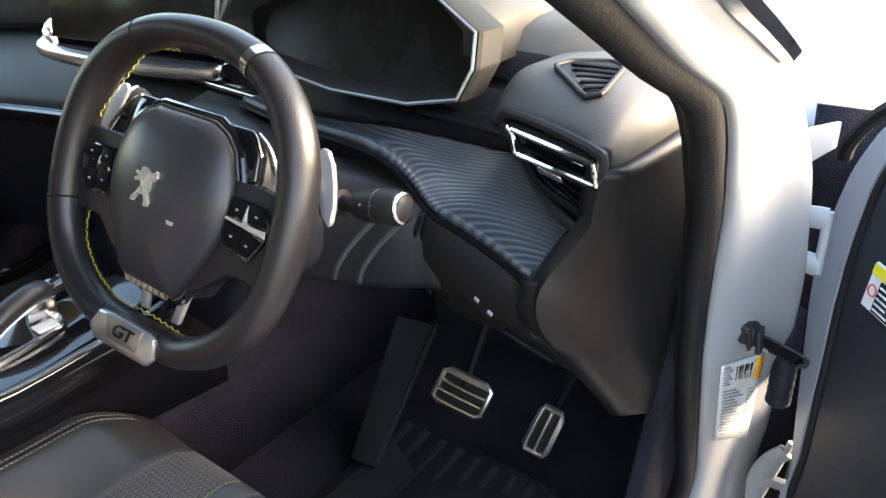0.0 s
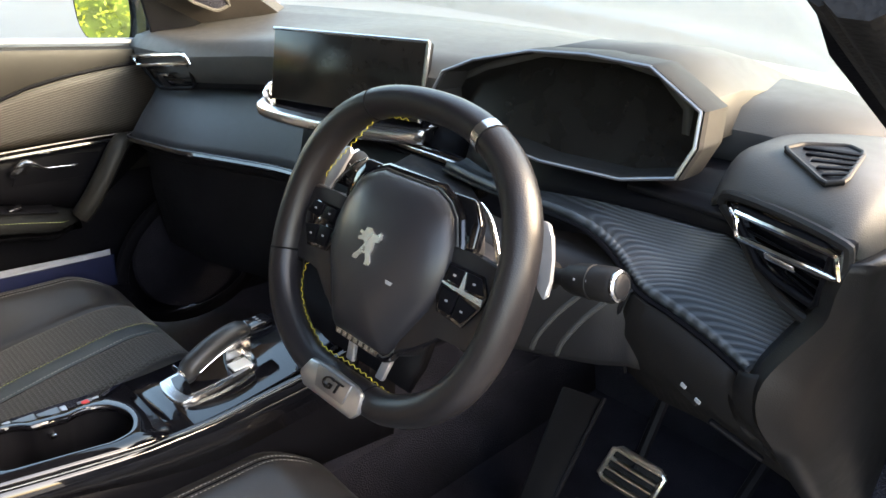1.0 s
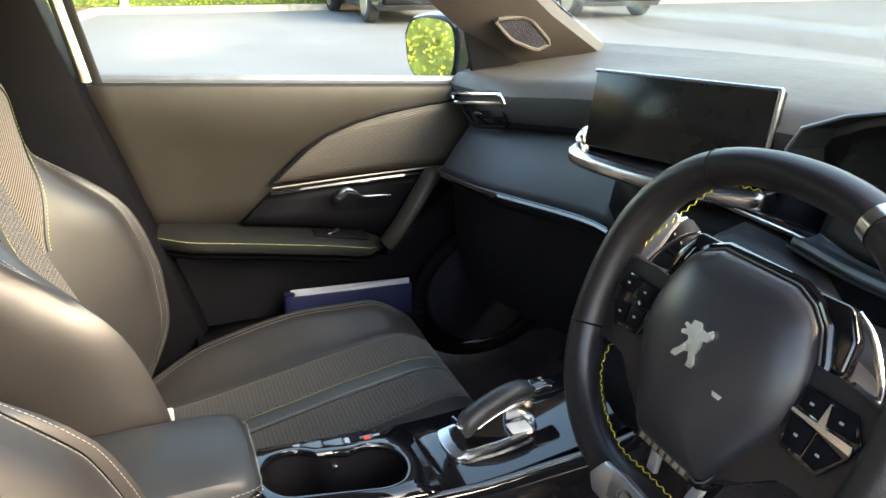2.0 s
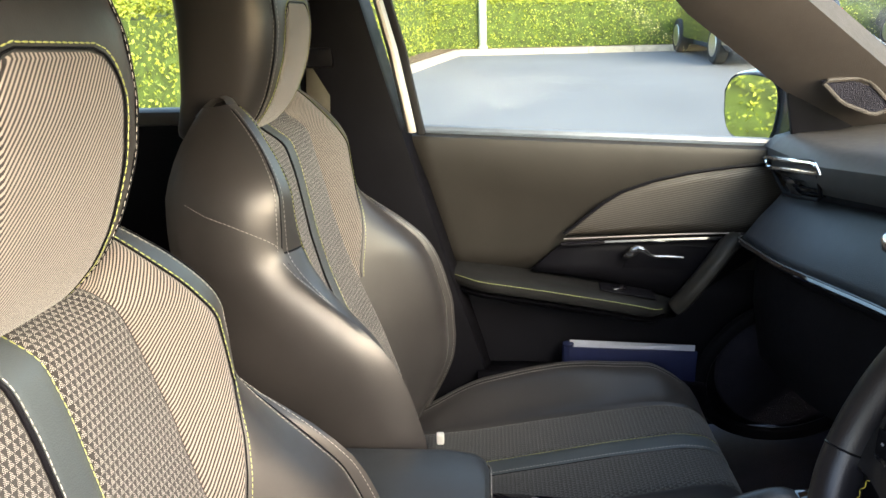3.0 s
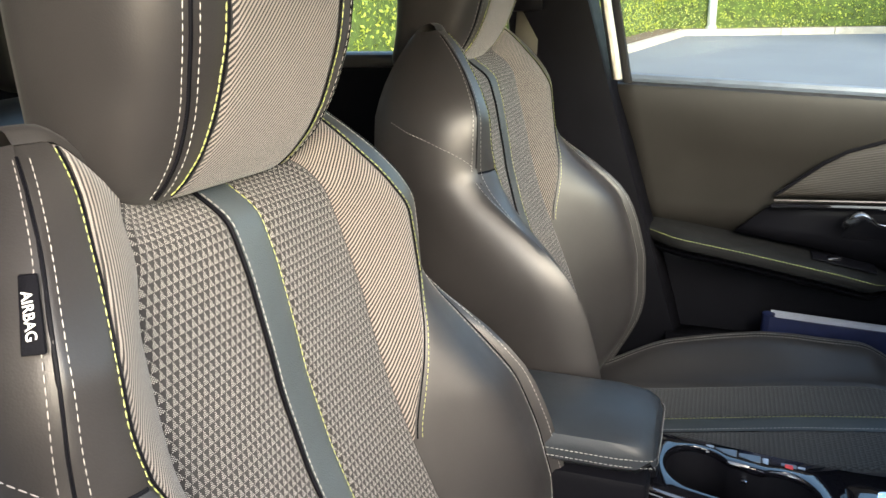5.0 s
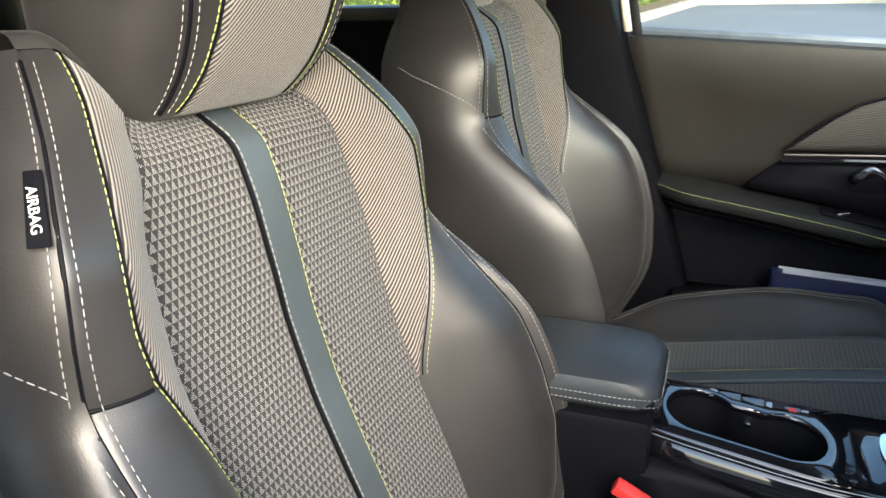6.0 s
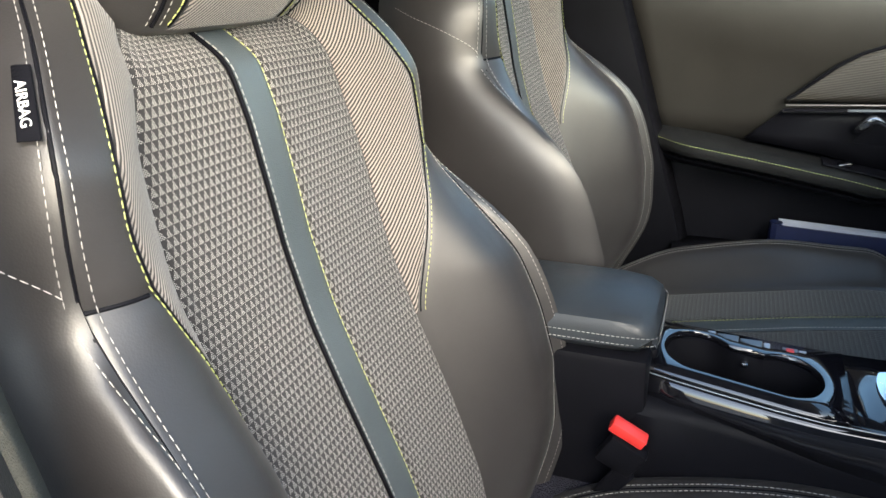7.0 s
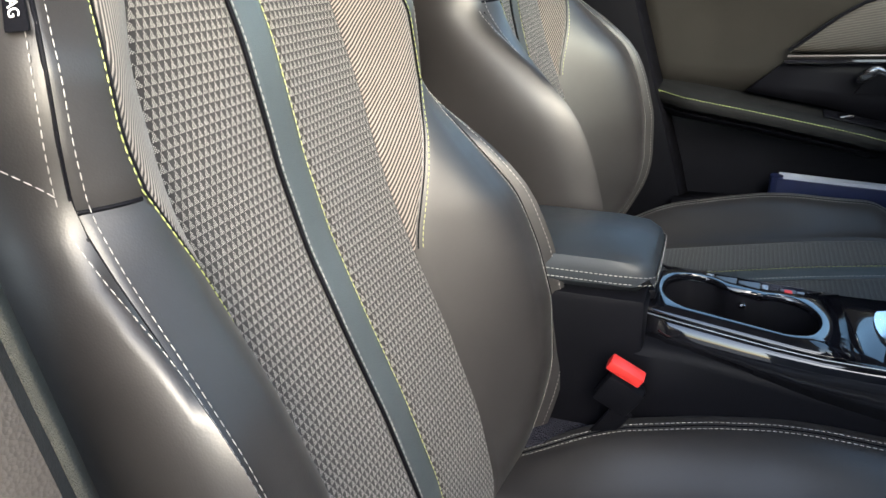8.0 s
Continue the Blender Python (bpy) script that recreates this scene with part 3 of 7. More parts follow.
part("quarter_pillar", slab([(-0.66, -1.28, 1.08), (-0.66, -1.60, 1.08), (-0.58, -1.60, 1.46), (-0.58, -1.40, 1.46)], (-0.04, 0, 0), 0.01), HARD, rd)
part("pane", surf([[(-0.70, -0.62, 1.05), (-0.70, -1.34, 1.08)], [(-0.62, -0.66, 1.43), (-0.62, -1.42, 1.44)]]), GLASS, rd, thick=0.004).visible_shadow = False
part("roof_rail", tube([(-0.60, -1.55, 1.45), (-0.59, -0.6, 1.46), (-0.56, -0.06, 1.42)], 0.035, 8), HARD, rd)
# driver-side roof rail, rear door and quarter
rd2 = thing("rear_door", (0.69, -0.9, 0.4), "dark closed rear door on the driver's side", "door", kind="structure")
part("panel", slab([(0.69, -0.66, 0.40), (0.69, -1.5, 0.45), (0.67, -1.5, 1.10), (0.67, -0.66, 1.06)], (0.06, 0, 0), 0.01), HARD, rd2)
# quarter and dark pane: unseen, added to keep side light off the headrest
part("quarter_pillar", slab([(0.66, -1.28, 1.08), (0.66, -1.60, 1.08), (0.58, -1.60, 1.46), (0.58, -1.40, 1.46)], (0.04, 0, 0), 0.01), HARD, rd2)
part("pane", surf([[(0.70, -0.60, 1.05), (0.70, -1.34, 1.08)], [(0.63, -0.60, 1.46), (0.62, -1.42, 1.45)]]), DARK_GLASS, rd2, "unseen dark pane added to shade the headrest", thick=0.004)
part("roof_rail", tube([(0.62, -1.55, 1.45), (0.61, -0.6, 1.47), (0.60, -0.06, 1.43)], 0.035, 8), PAINT, rd2)

# windscreen, cowl and bonnet
ws = thing("windscreen", (0, 0.6, 1.1), "clear raked windscreen", "windscreen", kind="structure")
rows = [[(x * lerp(1.0, 0.84, k), lerp(0.92 - 0.30 * (x / 0.66) ** 2, 0.06 - 0.05 * (x / 0.66) ** 2, k), lerp(1.055, 1.45, k)) for x in (-0.66, -0.5, -0.3, 0, 0.3, 0.5, 0.66)] for k in (0, 0.25, 0.5, 0.75, 1)]
part("pane", surf(rows), GLASS, ws, thick=0.005).visible_shadow = False
rows = [[(x, 0.90 - 0.30 * (x / 0.66) ** 2 + d, z) for x in (-0.68, -0.5, -0.3, 0, 0.3, 0.5, 0.68)] for d, z in ((-0.03, 1.055), (0.0, 1.068), (0.03, 1.06), (0.05, 1.045))]
part("lower_seal", surf(rows), RUBBER, ws, thick=0.006)
bon = thing("bonnet", (0, 1.3, 1.0), "white painted bonnet, bright in the daylight", "bonnet")
rows = [[(x, y0 + d - 0.32 * (x / 0.8) ** 2 * max(0.0, 1 - d), z + 0.012 * (1 - (x / 0.8) ** 2) - 0.06 * step(0.6, 0.82, abs(x))) for x in (-0.82, -0.72, -0.55, -0.3, 0, 0.3, 0.55, 0.72, 0.82)] for y0, d, z in ((1.0, 0.0, 1.030), (1.0, 0.25, 1.012), (1.0, 0.6, 0.968), (1.0, 0.95, 0.908), (1.0, 1.15, 0.85), (1.0, 1.2, 0.77))]
part("skin", surf(rows), PAINT, bon, thick=0.02)
for s in (-1, 1):
    rows = [[(s * (0.83 + 0.05 * k), y, z - 0.5 * k) for k in (0, 0.3, 0.7, 1.0)] for y, z in ((0.70, 0.985), (0.8, 1.0), (1.2, 0.985), (1.6, 0.95), (2.0, 0.88), (2.2, 0.78))]
    wing = thing("front_wing", (s * 0.85, 1.2, 0.5), "white painted front wing", "wing", "front wings")
    part("skin", surf(rows), PAINT, wing, thick=0.012 if s > 0 else -0.012)
    part("top_flange", surf([[(s * 0.83, y, z), (s * 0.80, y, z + 0.004), (s * 0.74, y, z - 0.004)] for y, z in ((0.70, 0.985), (0.8, 1.0), (1.2, 0.985), (1.6, 0.95))]), PAINT, wing, "white folded flange", thick=0.006)
    if s > 0:
        part("rear_edge", surf([[(0.875 + 0.03 * k, 0.615, 1.0 - 0.66 * k), (0.868 + 0.03 * k, 0.63, 1.0 - 0.66 * k), (0.85 + 0.04 * k, 0.72, 0.99 - 0.66 * k)] for k in (0, 0.25, 0.5, 0.75, 1.0)]), PAINT, wing, thick=0.006)

# ---- passenger door ----
pd = thing("passenger_door", (-0.70, 0.0, 0.4), "closed passenger door in dark grey-brown soft plastic", "door")


def belt_z(y):
    return 1.031 - 0.055 * (y + 0.42)


rows = []
for y in [-0.43 + 0.04 * i for i in range(20)]:
    b = belt_z(y)
    rows.append([(-0.735, y, b - 0.004), (-0.70, y, b + 0.006), (-0.684, y, b + 0.002), (-0.680, y, b - 0.012), (-0.682, y, b - 0.05), (-0.688, y, b - 0.108),
                 (-0.692 - 0.007 * step(-0.34, -0.28, y), y, b - 0.125), (-0.698 - 0.006 * step(-0.34, -0.28, y), y, 0.80), (-0.712, y, 0.74), (-0.71, y, 0.66), (-0.70, y, 0.56), (-0.695, y, 0.44), (-0.70, y, 0.38)])
# the rear edge leans forward towards the bottom
rows = [[(p[0], p[1] + (max(0.0, 1.03 - p[2]) * 0.25) * step(-0.2, -0.43, r[0][1]), p[2]) for p in r] for r in rows]
part("upper_panel", surf([r[:9] for r in rows]), SOFT_DOOR, pd, "grey-brown upper panel", thick=0.03)
part("lower_panel", surf([r[8:] for r in rows]), HARD, pd, "black lower panel", thick=0.03)
# blue-grey base colour paints in the sky's reflection along the door top
part("belt_seal", tube([(-0.712, y, belt_z(y) + 0.012) for y in (-0.43, -0.2, 0.0, 0.2, 0.33)], 0.009, 8), plain("sky_sheen_belt_strip", (0.10, 0.125, 0.16), 0.3), pd, "shiny window seal coloured blue-grey to imitate the sky's reflection")
part("pane", surf([[(-0.722, -0.43, 1.03), (-0.722, -0.1, 1.02), (-0.722, 0.34, 1.0)], [(-0.68, -0.47, 1.22), (-0.68, -0.1, 1.22), (-0.68, 0.2, 1.18)], [(-0.63, -0.50, 1.41), (-0.63, -0.1, 1.41), (-0.63, -0.04, 1.40)]]), GLASS, pd, thick=0.004).visible_shadow = False
part("window_frame", tube([(-0.700, -0.404, 1.02), (-0.675, -0.436, 1.20), (-0.630, -0.484, 1.40)], 0.009, 8, flat=0.8), RUBBER, pd)

# ribbed panel, with a swept upper edge; parallel to the door
edge = [(-0.122, 0.829), (-0.085, 0.862), (-0.05, 0.892), (-0.015, 0.915), (0.05, 0.938), (0.114, 0.952), (0.20, 0.963), (0.30, 0.970)]
rows, uvs = [], []
for j in range(7):
    k = j / 6
    line, ul = [], []
    for i in range(40):
        y = -0.122 + 0.44 * i / 39
        lo = 0.827 + 0.004 * math.sin((y + 0.12) * 7)
        hi = curve_at(edge, y)
        z = lerp(lo, hi, k)
        line.append((-0.678 - 0.008 * (1 - k) ** 2, y, z))
        ul.append((y, z - 0.20 * y))
    rows.append(line)
    uvs.append(ul)
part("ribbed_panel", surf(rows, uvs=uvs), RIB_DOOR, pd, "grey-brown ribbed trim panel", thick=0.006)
part("panel_piping", tube([(-0.679, y, curve_at(edge, y) + 0.003) for y in [-0.125 + 0.0107 * i for i in range(42)]], 0.0035, 6), HARD, pd)
part("chrome_strip", tube(spline([(-0.676, -0.125, 0.822), (-0.676, 0.05, 0.829), (-0.676, 0.20, 0.832), (-0.672, 0.30, 0.828)], 20), 0.0028, 8, flat=0.8), plain("smoked_chrome", (0.12, 0.11, 0.11), 0.35, metal=0.8), pd, "thin smoked chrome strip")
part("lower_strip", tube(spline([(-0.676, -0.13, 0.812), (-0.676, 0.05, 0.819), (-0.676, 0.20, 0.822), (-0.672, 0.30, 0.818)], 20), 0.006, 8, flat=0.8), GLOSS, pd, "gloss black strip")
# dark recess with the handle: sloping rear boundary from the strip down to the armrest
rows = [[(-0.690, lerp(-0.125, -0.19, k), lerp(0.812, 0.752, k)), (-0.694, lerp(0.0, -0.05, k), lerp(0.815, 0.730, k)), (-0.694, lerp(0.16, 0.07, k), lerp(0.818, 0.700, k)), (-0.690, lerp(0.30, 0.13, k), lerp(0.812, 0.680, k))] for k in (0, 0.33, 0.66, 1)]
part("handle_recess", surf(rows), HARD, pd, "black handle recess", thick=0.006)
part("handle_cup", slab([(-0.690, -0.005, 0.755), (-0.690, 0.02, 0.800), (-0.690, 0.075, 0.806), (-0.690, 0.165, 0.800), (-0.690, 0.150, 0.752)], (0.004, 0, 0), 0.0015), HARD, pd, "black handle cup")
hp = spline([(-0.686, 0.000, 0.778), (-0.672, 0.010, 0.794), (-0.665, 0.022, 0.804), (-0.662, 0.036, 0.799), (-0.663, 0.050, 0.790), (-0.666, 0.080, 0.787), (-0.668, 0.112, 0.784)], 18)
part("door_handle", tube(hp, [0.009, 0.013, 0.0155, 0.016, 0.015, 0.0135, 0.0115, 0.0095, 0.008, 0.0068, 0.006, 0.0055, 0.005, 0.005, 0.005, 0.005, 0.005, 0.004], 12, flat=0.7), CHROME, pd, "polished chrome release handle")
ARM_SKIN = grained("blue_black_skin", (0.008, 0.0085, 0.009), 0.5, 700, 0.0004, 0.2, 0.12, spec=0.25)
# armrest: a long pad, higher at the back, running forward and down
rows = []
for i in range(26):
    y = -0.375 + 0.49 * i / 25
    zt = smooth_keys([(-0.375, 0.764), (-0.30, 0.757), (-0.17, 0.737), (0.0, 0.708), (0.08, 0.690), (0.115, 0.676)], y, 0.03)
    w = 0.062 * step(0.125, 0.05, y) * (0.25 + 0.75 * step(-0.385, -0.28, y)) + 0.004
    xo = -0.694 + w
    h = 0.026 * step(0.125, 0.03, y) + 0.010
    rows.append([(-0.71, y, zt + 0.004), (lerp(-0.70, xo, 0.5), y, zt + 0.002), (xo - 0.012, y, zt - 0.002), (xo - 0.002, y, zt - 0.008), (xo, y, zt - 0.018), (xo - 0.004, y, zt - h * 0.8), (xo - 0.016, y, zt - h), (-0.71, y, zt - h - 0.006)])
arm = part("armrest", surf(rows, close_u=True, cap=True), ARM_SKIN, pd, "black padded armrest with lime stitching")
part("armrest_stitching", stitches([(r[3][0] + 0.0012, r[3][1], r[3][2] + 0.0002) for r in rows[1:-2]], 0.006, 0.0043, 0.0006), LIME, arm)
rows2 = [[(-0.70, r[0][1], r[6][2] - 0.004), (r[6][0] + 0.006, r[0][1], r[6][2] - 0.004), (r[6][0] - 0.004, r[0][1], r[6][2] - 0.014), (-0.70, r[0][1], r[6][2] - 0.03)] for r in rows]
part("armrest_underside", surf(rows2), HARD, pd, thick=0.006)
pull = spline([(-0.672, 0.215, 0.824), (-0.655, 0.190, 0.810), (-0.645, 0.158, 0.768), (-0.645, 0.122, 0.715), (-0.652, 0.098, 0.682)], 16)
part("pull_bar", tube(pull, [0.018] + [0.021] * 14 + [0.019], 12, flat=0.75), SOFT_DOOR, pd, "grey-brown pull bar")
sw = part("window_switch_panel", slab([(-0.652, -0.05, 0.7185), (-0.690, -0.05, 0.721), (-0.690, 0.06, 0.702), (-0.652, 0.06, 0.6985)], (0, 0, 0.004), 0.0015), HARD, pd)
part("window_switch", box((-0.668, -0.012, 0.7185), (0.018, 0.026, 0.008), 0.003, 2, Matrix.Rotation(radians(10), 4, "X")), GLOSS, sw, "gloss black window switch")
# map pocket and speaker
rows = [[(-0.70, y, z0), (-0.66, y, z0 + 0.005), (-0.625, y, z1), (-0.622, y, z1 - 0.02), (-0.640, y, 0.44), (-0.665, y, 0.40)] for y, z0, z1 in ((-0.30, 0.535, 0.545), (-0.20, 0.535, 0.552), (-0.05, 0.53, 0.545), (0.10, 0.52, 0.53), (0.17, 0.51, 0.515))]
part("map_pocket", surf(rows), HARD, pd, "black map pocket", thick=0.006)
ring = [(-0.655 + 0.01 * math.sin(a), 0.33 + 0.165 * math.cos(a) * (1 - 0.15 * math.sin(a)), 0.535 + 0.155 * math.sin(a)) for a in [2 * math.pi * k / 40 for k in range(40)]]
part("speaker_surround", tube(ring, 0.016, 8, closed=True, flat=0.7), HARD, pd)
part("speaker_grille", lathe([(0.135, 0.0), (0.13, 0.008), (0.08, 0.014), (0.02, 0.016)], (-0.668, 0.33, 0.535), (1, 0, 0), 32), CARPET, pd)

book = thing("document_folder", (-0.655, 0.02, 0.44), "navy document folder with white papers, upright in the door pocket", "folder")
for dx, mt, nm in ((-0.012, NAVY, "back_cover"), (0.010, NAVY, "front_cover")):
    part(nm, slab([(-0.655 + dx, -0.112, 0.46), (-0.655 + dx, 0.150, 0.46), (-0.655 + dx, 0.150, 0.588), (-0.655 + dx, -0.112, 0.598)], (0.003, 0, 0), 0.001, 1), mt, book)
for k in range(5):
    part("paper", slab([(-0.664 + 0.004 * k, -0.108 + 0.01 * (k % 2), 0.47), (-0.664 + 0.004 * k, 0.146 - 0.02 * (k % 3), 0.47), (-0.664 + 0.004 * k, 0.146 - 0.02 * (k % 3), 0.592 + 0.002 * k), (-0.664 + 0.004 * k, -0.108 + 0.01 * (k % 2), 0.604 - 0.002 * k)], (0.0022, 0, 0)), PAPER, book)
part("spine", tube([(-0.655, -0.112, 0.46), (-0.655, -0.112, 0.60)], 0.012, 8), NAVY, book)

# ---- passenger door mirror ----
mir = thing("wing_mirror", (-0.86, 0.34, 1.02), "dark wing mirror reflecting the hedge", "mirror")
n_m = Vector((0.42, -0.905, 0.05)).normalized()
s_m = Vector((0, 0, 1)).cross(n_m).normalized()
u_m = n_m.cross(s_m)
oc = Vector((-0.865, 0.30, 1.045))
shape = [(-0.105, 0.030), (-0.08, 0.066), (0.0, 0.078), (0.075, 0.066), (0.098, 0.02), (0.090, -0.055), (0.04, -0.074), (-0.055, -0.070), (-0.092, -0.035)]
big = spline([(a, b, 0) for a, b in shape] + [(shape[0][0], shape[0][1], 0)], 37)[:-1]
rows = []
for d, k in ((0.008, 0.90), (0.012, 0.97), (0.0, 1.03), (-0.03, 1.08), (-0.08, 0.98), (-0.11, 0.70), (-0.122, 0.3)):
    rows.append([oc + s_m * p.x * k + u_m * p.y * k + n_m * d for p in big])
part("housing", surf(rows, close_u=True, cap=True), plain("dark_mirror_shell", (0.02, 0.022, 0.026), 0.25, coat=0.4), mir)
part("mirror_glass", slab([oc + s_m * (p.x * 0.74 - 0.018) + u_m * p.y * 0.88 + n_m * 0.010 for p in big], n_m * 0.004, 0.0), MIRROR, mir, "reflecting mirror glass", smooth=False)
part("arm", tube([(-0.83, 0.36, 0.985), (-0.78, 0.40, 0.985), (-0.70, 0.40, 1.0)], 0.026, 10), HARD, mir)

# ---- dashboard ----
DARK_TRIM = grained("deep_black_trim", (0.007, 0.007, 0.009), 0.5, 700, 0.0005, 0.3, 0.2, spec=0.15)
STEEL_DARK = plain("dark_satin_line", (0.16, 0.17, 0.18), 0.35, metal=0.7)
dash = thing("dashboard", (0.0, 0.45, 0.7), "black soft-plastic dashboard with a ribbed driver's trim", "dashboard")


def pad_z(x):
    return curve_at([(-0.68, 1.005), (-0.45, 1.022), (-0.2, 1.062), (0.15, 1.085), (0.3, 1.09), (0.55, 1.095), (0.72, 1.09)], x)


def pad_y(x):
    return curve_at([(-0.68, 0.275), (-0.45, 0.265), (-0.2, 0.285), (0.15, 0.32), (0.25, 0.34), (0.50, 0.36), (0.58, 0.37), (0.66, 0.44), (0.72, 0.47)], x)


xs = [-0.70 + 0.0355 * i for i in range(41)]
rows = []
for x in xs:
    y0, z0 = pad_y(x), smooth_keys([(-0.68, 1.005), (-0.45, 1.022), (-0.2, 1.062), (0.15, 1.085), (0.3, 1.09), (0.52, 1.098), (0.60, 1.098), (0.66, 1.08), (0.72, 1.07)], x, 0.04)
    yf = 0.90 - 0.30 * (x / 0.66) ** 2
    rows.append([(x, y0 + 0.05, z0 - 0.05), (x, y0 + 0.012, z0 - 0.036), (x, y0 + 0.001, z0 - 0.022), (x, y0, z0 - 0.010), (x, y0 + 0.008, z0 - 0.001), (x, y0 + 0.03, z0 + 0.004),
                 (x, lerp(y0, yf, 0.35), z0 + 0.010), (x, lerp(y0, yf, 0.7), lerp(z0, 1.062, 0.6) + 0.006), (x, yf, 1.055)])
part("top_pad", surf(rows), SOFT, dash, "matt dark dash top", thick=0.02)
# near-black strip before the pad puts in the shade under its lip
part("pad_shade_strip", surf([[(x, pad_y(x) - 0.001, pad_z(x) - dz) for dz in (0.017, 0.030, 0.045, 0.060)] for x in [-0.45 + 0.031 * i for i in range(11)]]), DARK_TRIM, dash, "black strip laid in as the shade under the dash top", thick=0.004)

# passenger half, lower: pad, strip, glovebox
rows = []
for x in [-0.70 + 0.03 * i for i in range(21)]:
    s = step(-0.70, -0.60, x)
    y0 = pad_y(x) + 0.03
    ys = lerp(0.285, 0.20, s) + 0.10 * step(-0.45, -0.10, x) * 0.6
    zs = curve_at([(-0.70, 0.828), (-0.6, 0.838), (-0.33, 0.868), (-0.14, 0.884), (-0.1, 0.884)], x)
    rows.append([(x, y0 + 0.01, pad_z(x) - 0.045), (x, y0 - 0.005, pad_z(x) - 0.060), (x, lerp(y0, ys, 0.35), lerp(pad_z(x) - 0.06, zs, 0.22)), (x, lerp(y0, ys, 0.72), lerp(pad_z(x) - 0.06, zs, 0.55)), (x, lerp(y0, ys, 0.93), lerp(pad_z(x) - 0.06, zs, 0.82)), (x, ys, zs + 0.008)])
part("lower_pad", surf(rows), grained("blue_black_pad", (0.024, 0.029, 0.036), 0.5, 800, 0.0007, 0.4, 0.12), dash, "blue-black lower pad", thick=0.02)
strip_pts = [Vector(r[-1]) + Vector((0, -0.002, -0.006)) for r in rows]
part("trim_strip", tube(strip_pts, 0.0075, 8, flat=0.8), GLOSS, dash, "gloss black strip")
part("edge_line", tube([p + Vector((0, -0.006, 0.007)) for p in strip_pts], 0.0011, 6), STEEL_DARK, dash, "thin dark metal line")
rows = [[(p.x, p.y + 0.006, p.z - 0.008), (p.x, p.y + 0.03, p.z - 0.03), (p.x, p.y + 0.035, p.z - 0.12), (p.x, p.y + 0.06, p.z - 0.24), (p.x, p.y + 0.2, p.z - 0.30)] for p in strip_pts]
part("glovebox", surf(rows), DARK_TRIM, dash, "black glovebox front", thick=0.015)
part("recess_back", slab([(-0.66, 0.34, 0.93), (0.26, 0.40, 0.96), (0.26, 0.40, 1.05), (-0.66, 0.34, 1.0)], (0, 0.01, 0)), HARD, dash)

# centre fascia below the display
rows = [[(x, y, z) for x in (-0.10, -0.05, 0.0, 0.08, 0.15, 0.22)] for y, z in ((0.32, 1.02), (0.30, 0.985), (0.275, 0.955), (0.27, 0.93), (0.285, 0.90), (0.27, 0.86), (0.26, 0.78), (0.23, 0.71), (0.20, 0.68))]
part("centre_fascia", surf(rows), HARD, dash, "black centre fascia", thick=0.02)
for k in range(3):
    part("toggle_key", box((-0.02 + 0.05 * k, 0.266, 0.915), (0.040, 0.03, 0.012), 0.003), GLOSS, dash)
part("volume_knob", lathe([(0.013, 0), (0.013, 0.016), (0.011, 0.019), (0.004, 0.02)], (0.205, 0.268, 0.935), (0, -1, 0.1), 20), HARD, dash)
part("gear_shroud_knob", lathe([(0.010, 0), (0.012, 0.01), (0.011, 0.018), (0.003, 0.02)], (-0.03, 0.235, 0.83), (-0.3, -1, 0.1), 16), CHROME, dash, "small chrome knob")
cv = part("centre_air_vent", box((0.10, 0.283, 0.975), (0.30, 0.02, 0.045), 0.004), GLOSS, dash)
for k in range(4):
    part("slat", box((0.10, 0.271, 0.961 + 0.010 * k), (0.285, 0.012, 0.0025), 0.0008, 1, Matrix.Rotation(radians(-20), 4, "X")), CHROME if k == 3 else HARD, cv)
part("slider", box((0.215, 0.262, 0.966), (0.03, 0.014, 0.012), 0.004), CHROME, cv)

# driver's side: swept ribbed trim, knee panel and end cap
tr_top = [(0.235, 0.270, 1.000), (0.300, 0.245, 1.001), (0.362, 0.232, 1.006), (0.430, 0.228, 1.016), (0.498, 0.228, 1.026), (0.545, 0.236, 1.026), (0.578, 0.246, 1.023), (0.606, 0.238, 1.013), (0.642, 0.228, 1.002), (0.674, 0.212, 0.991)]
tr_bot = [(0.235, 0.225, 1.000), (0.310, 0.205, 1.004), (0.384, 0.190, 1.010), (0.440, 0.183, 1.013), (0.475, 0.180, 1.010), (0.503, 0.179, 0.997), (0.533, 0.179, 0.974), (0.570, 0.177, 0.966), (0.608, 0.172, 0.958), (0.645, 0.165, 0.948)]
T, B = spline(tr_top, 48), spline(tr_bot, 48)
rows, uvs = [], []
for k in [j / 14 for j in range(15)]:
    row = []
    for t, b in zip(T, B):
        sag = 4 * k * (1 - k) * (0.005 + 0.010 * step(0.44, 0.53, t.x) * (1 - 0.6 * step(0.58, 0.68, t.x)))
        row.append(lerp(t, b, k) + Vector((0, 0.5, -1.0)) * sag)
    rows.append(row)
    uvs.append([(p.x, p.z - 0.05 * p.x) for p in row])
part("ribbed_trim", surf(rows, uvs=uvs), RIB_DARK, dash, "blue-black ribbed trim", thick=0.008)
lip = [p + Vector((0, -0.002, -0.002)) for p in B]
part("trim_lip", tube(lip, 0.0026, 6), HARD, dash)
part("trim_end", tube([T[-1], lerp(T[-1], B[-1], 0.5) + Vector((0.002, 0, 0)), B[-1]], 0.0026, 6), SOFT, dash)
fill_rows = [[t, t + Vector((0, 0.004, 0.010)), Vector((t.x, t.y + 0.012, 1.040)), Vector((t.x, t.y + 0.05, 1.062))] for t in T]
part("cluster_shelf", surf(fill_rows[:36]), HARD, dash, thick=0.008)
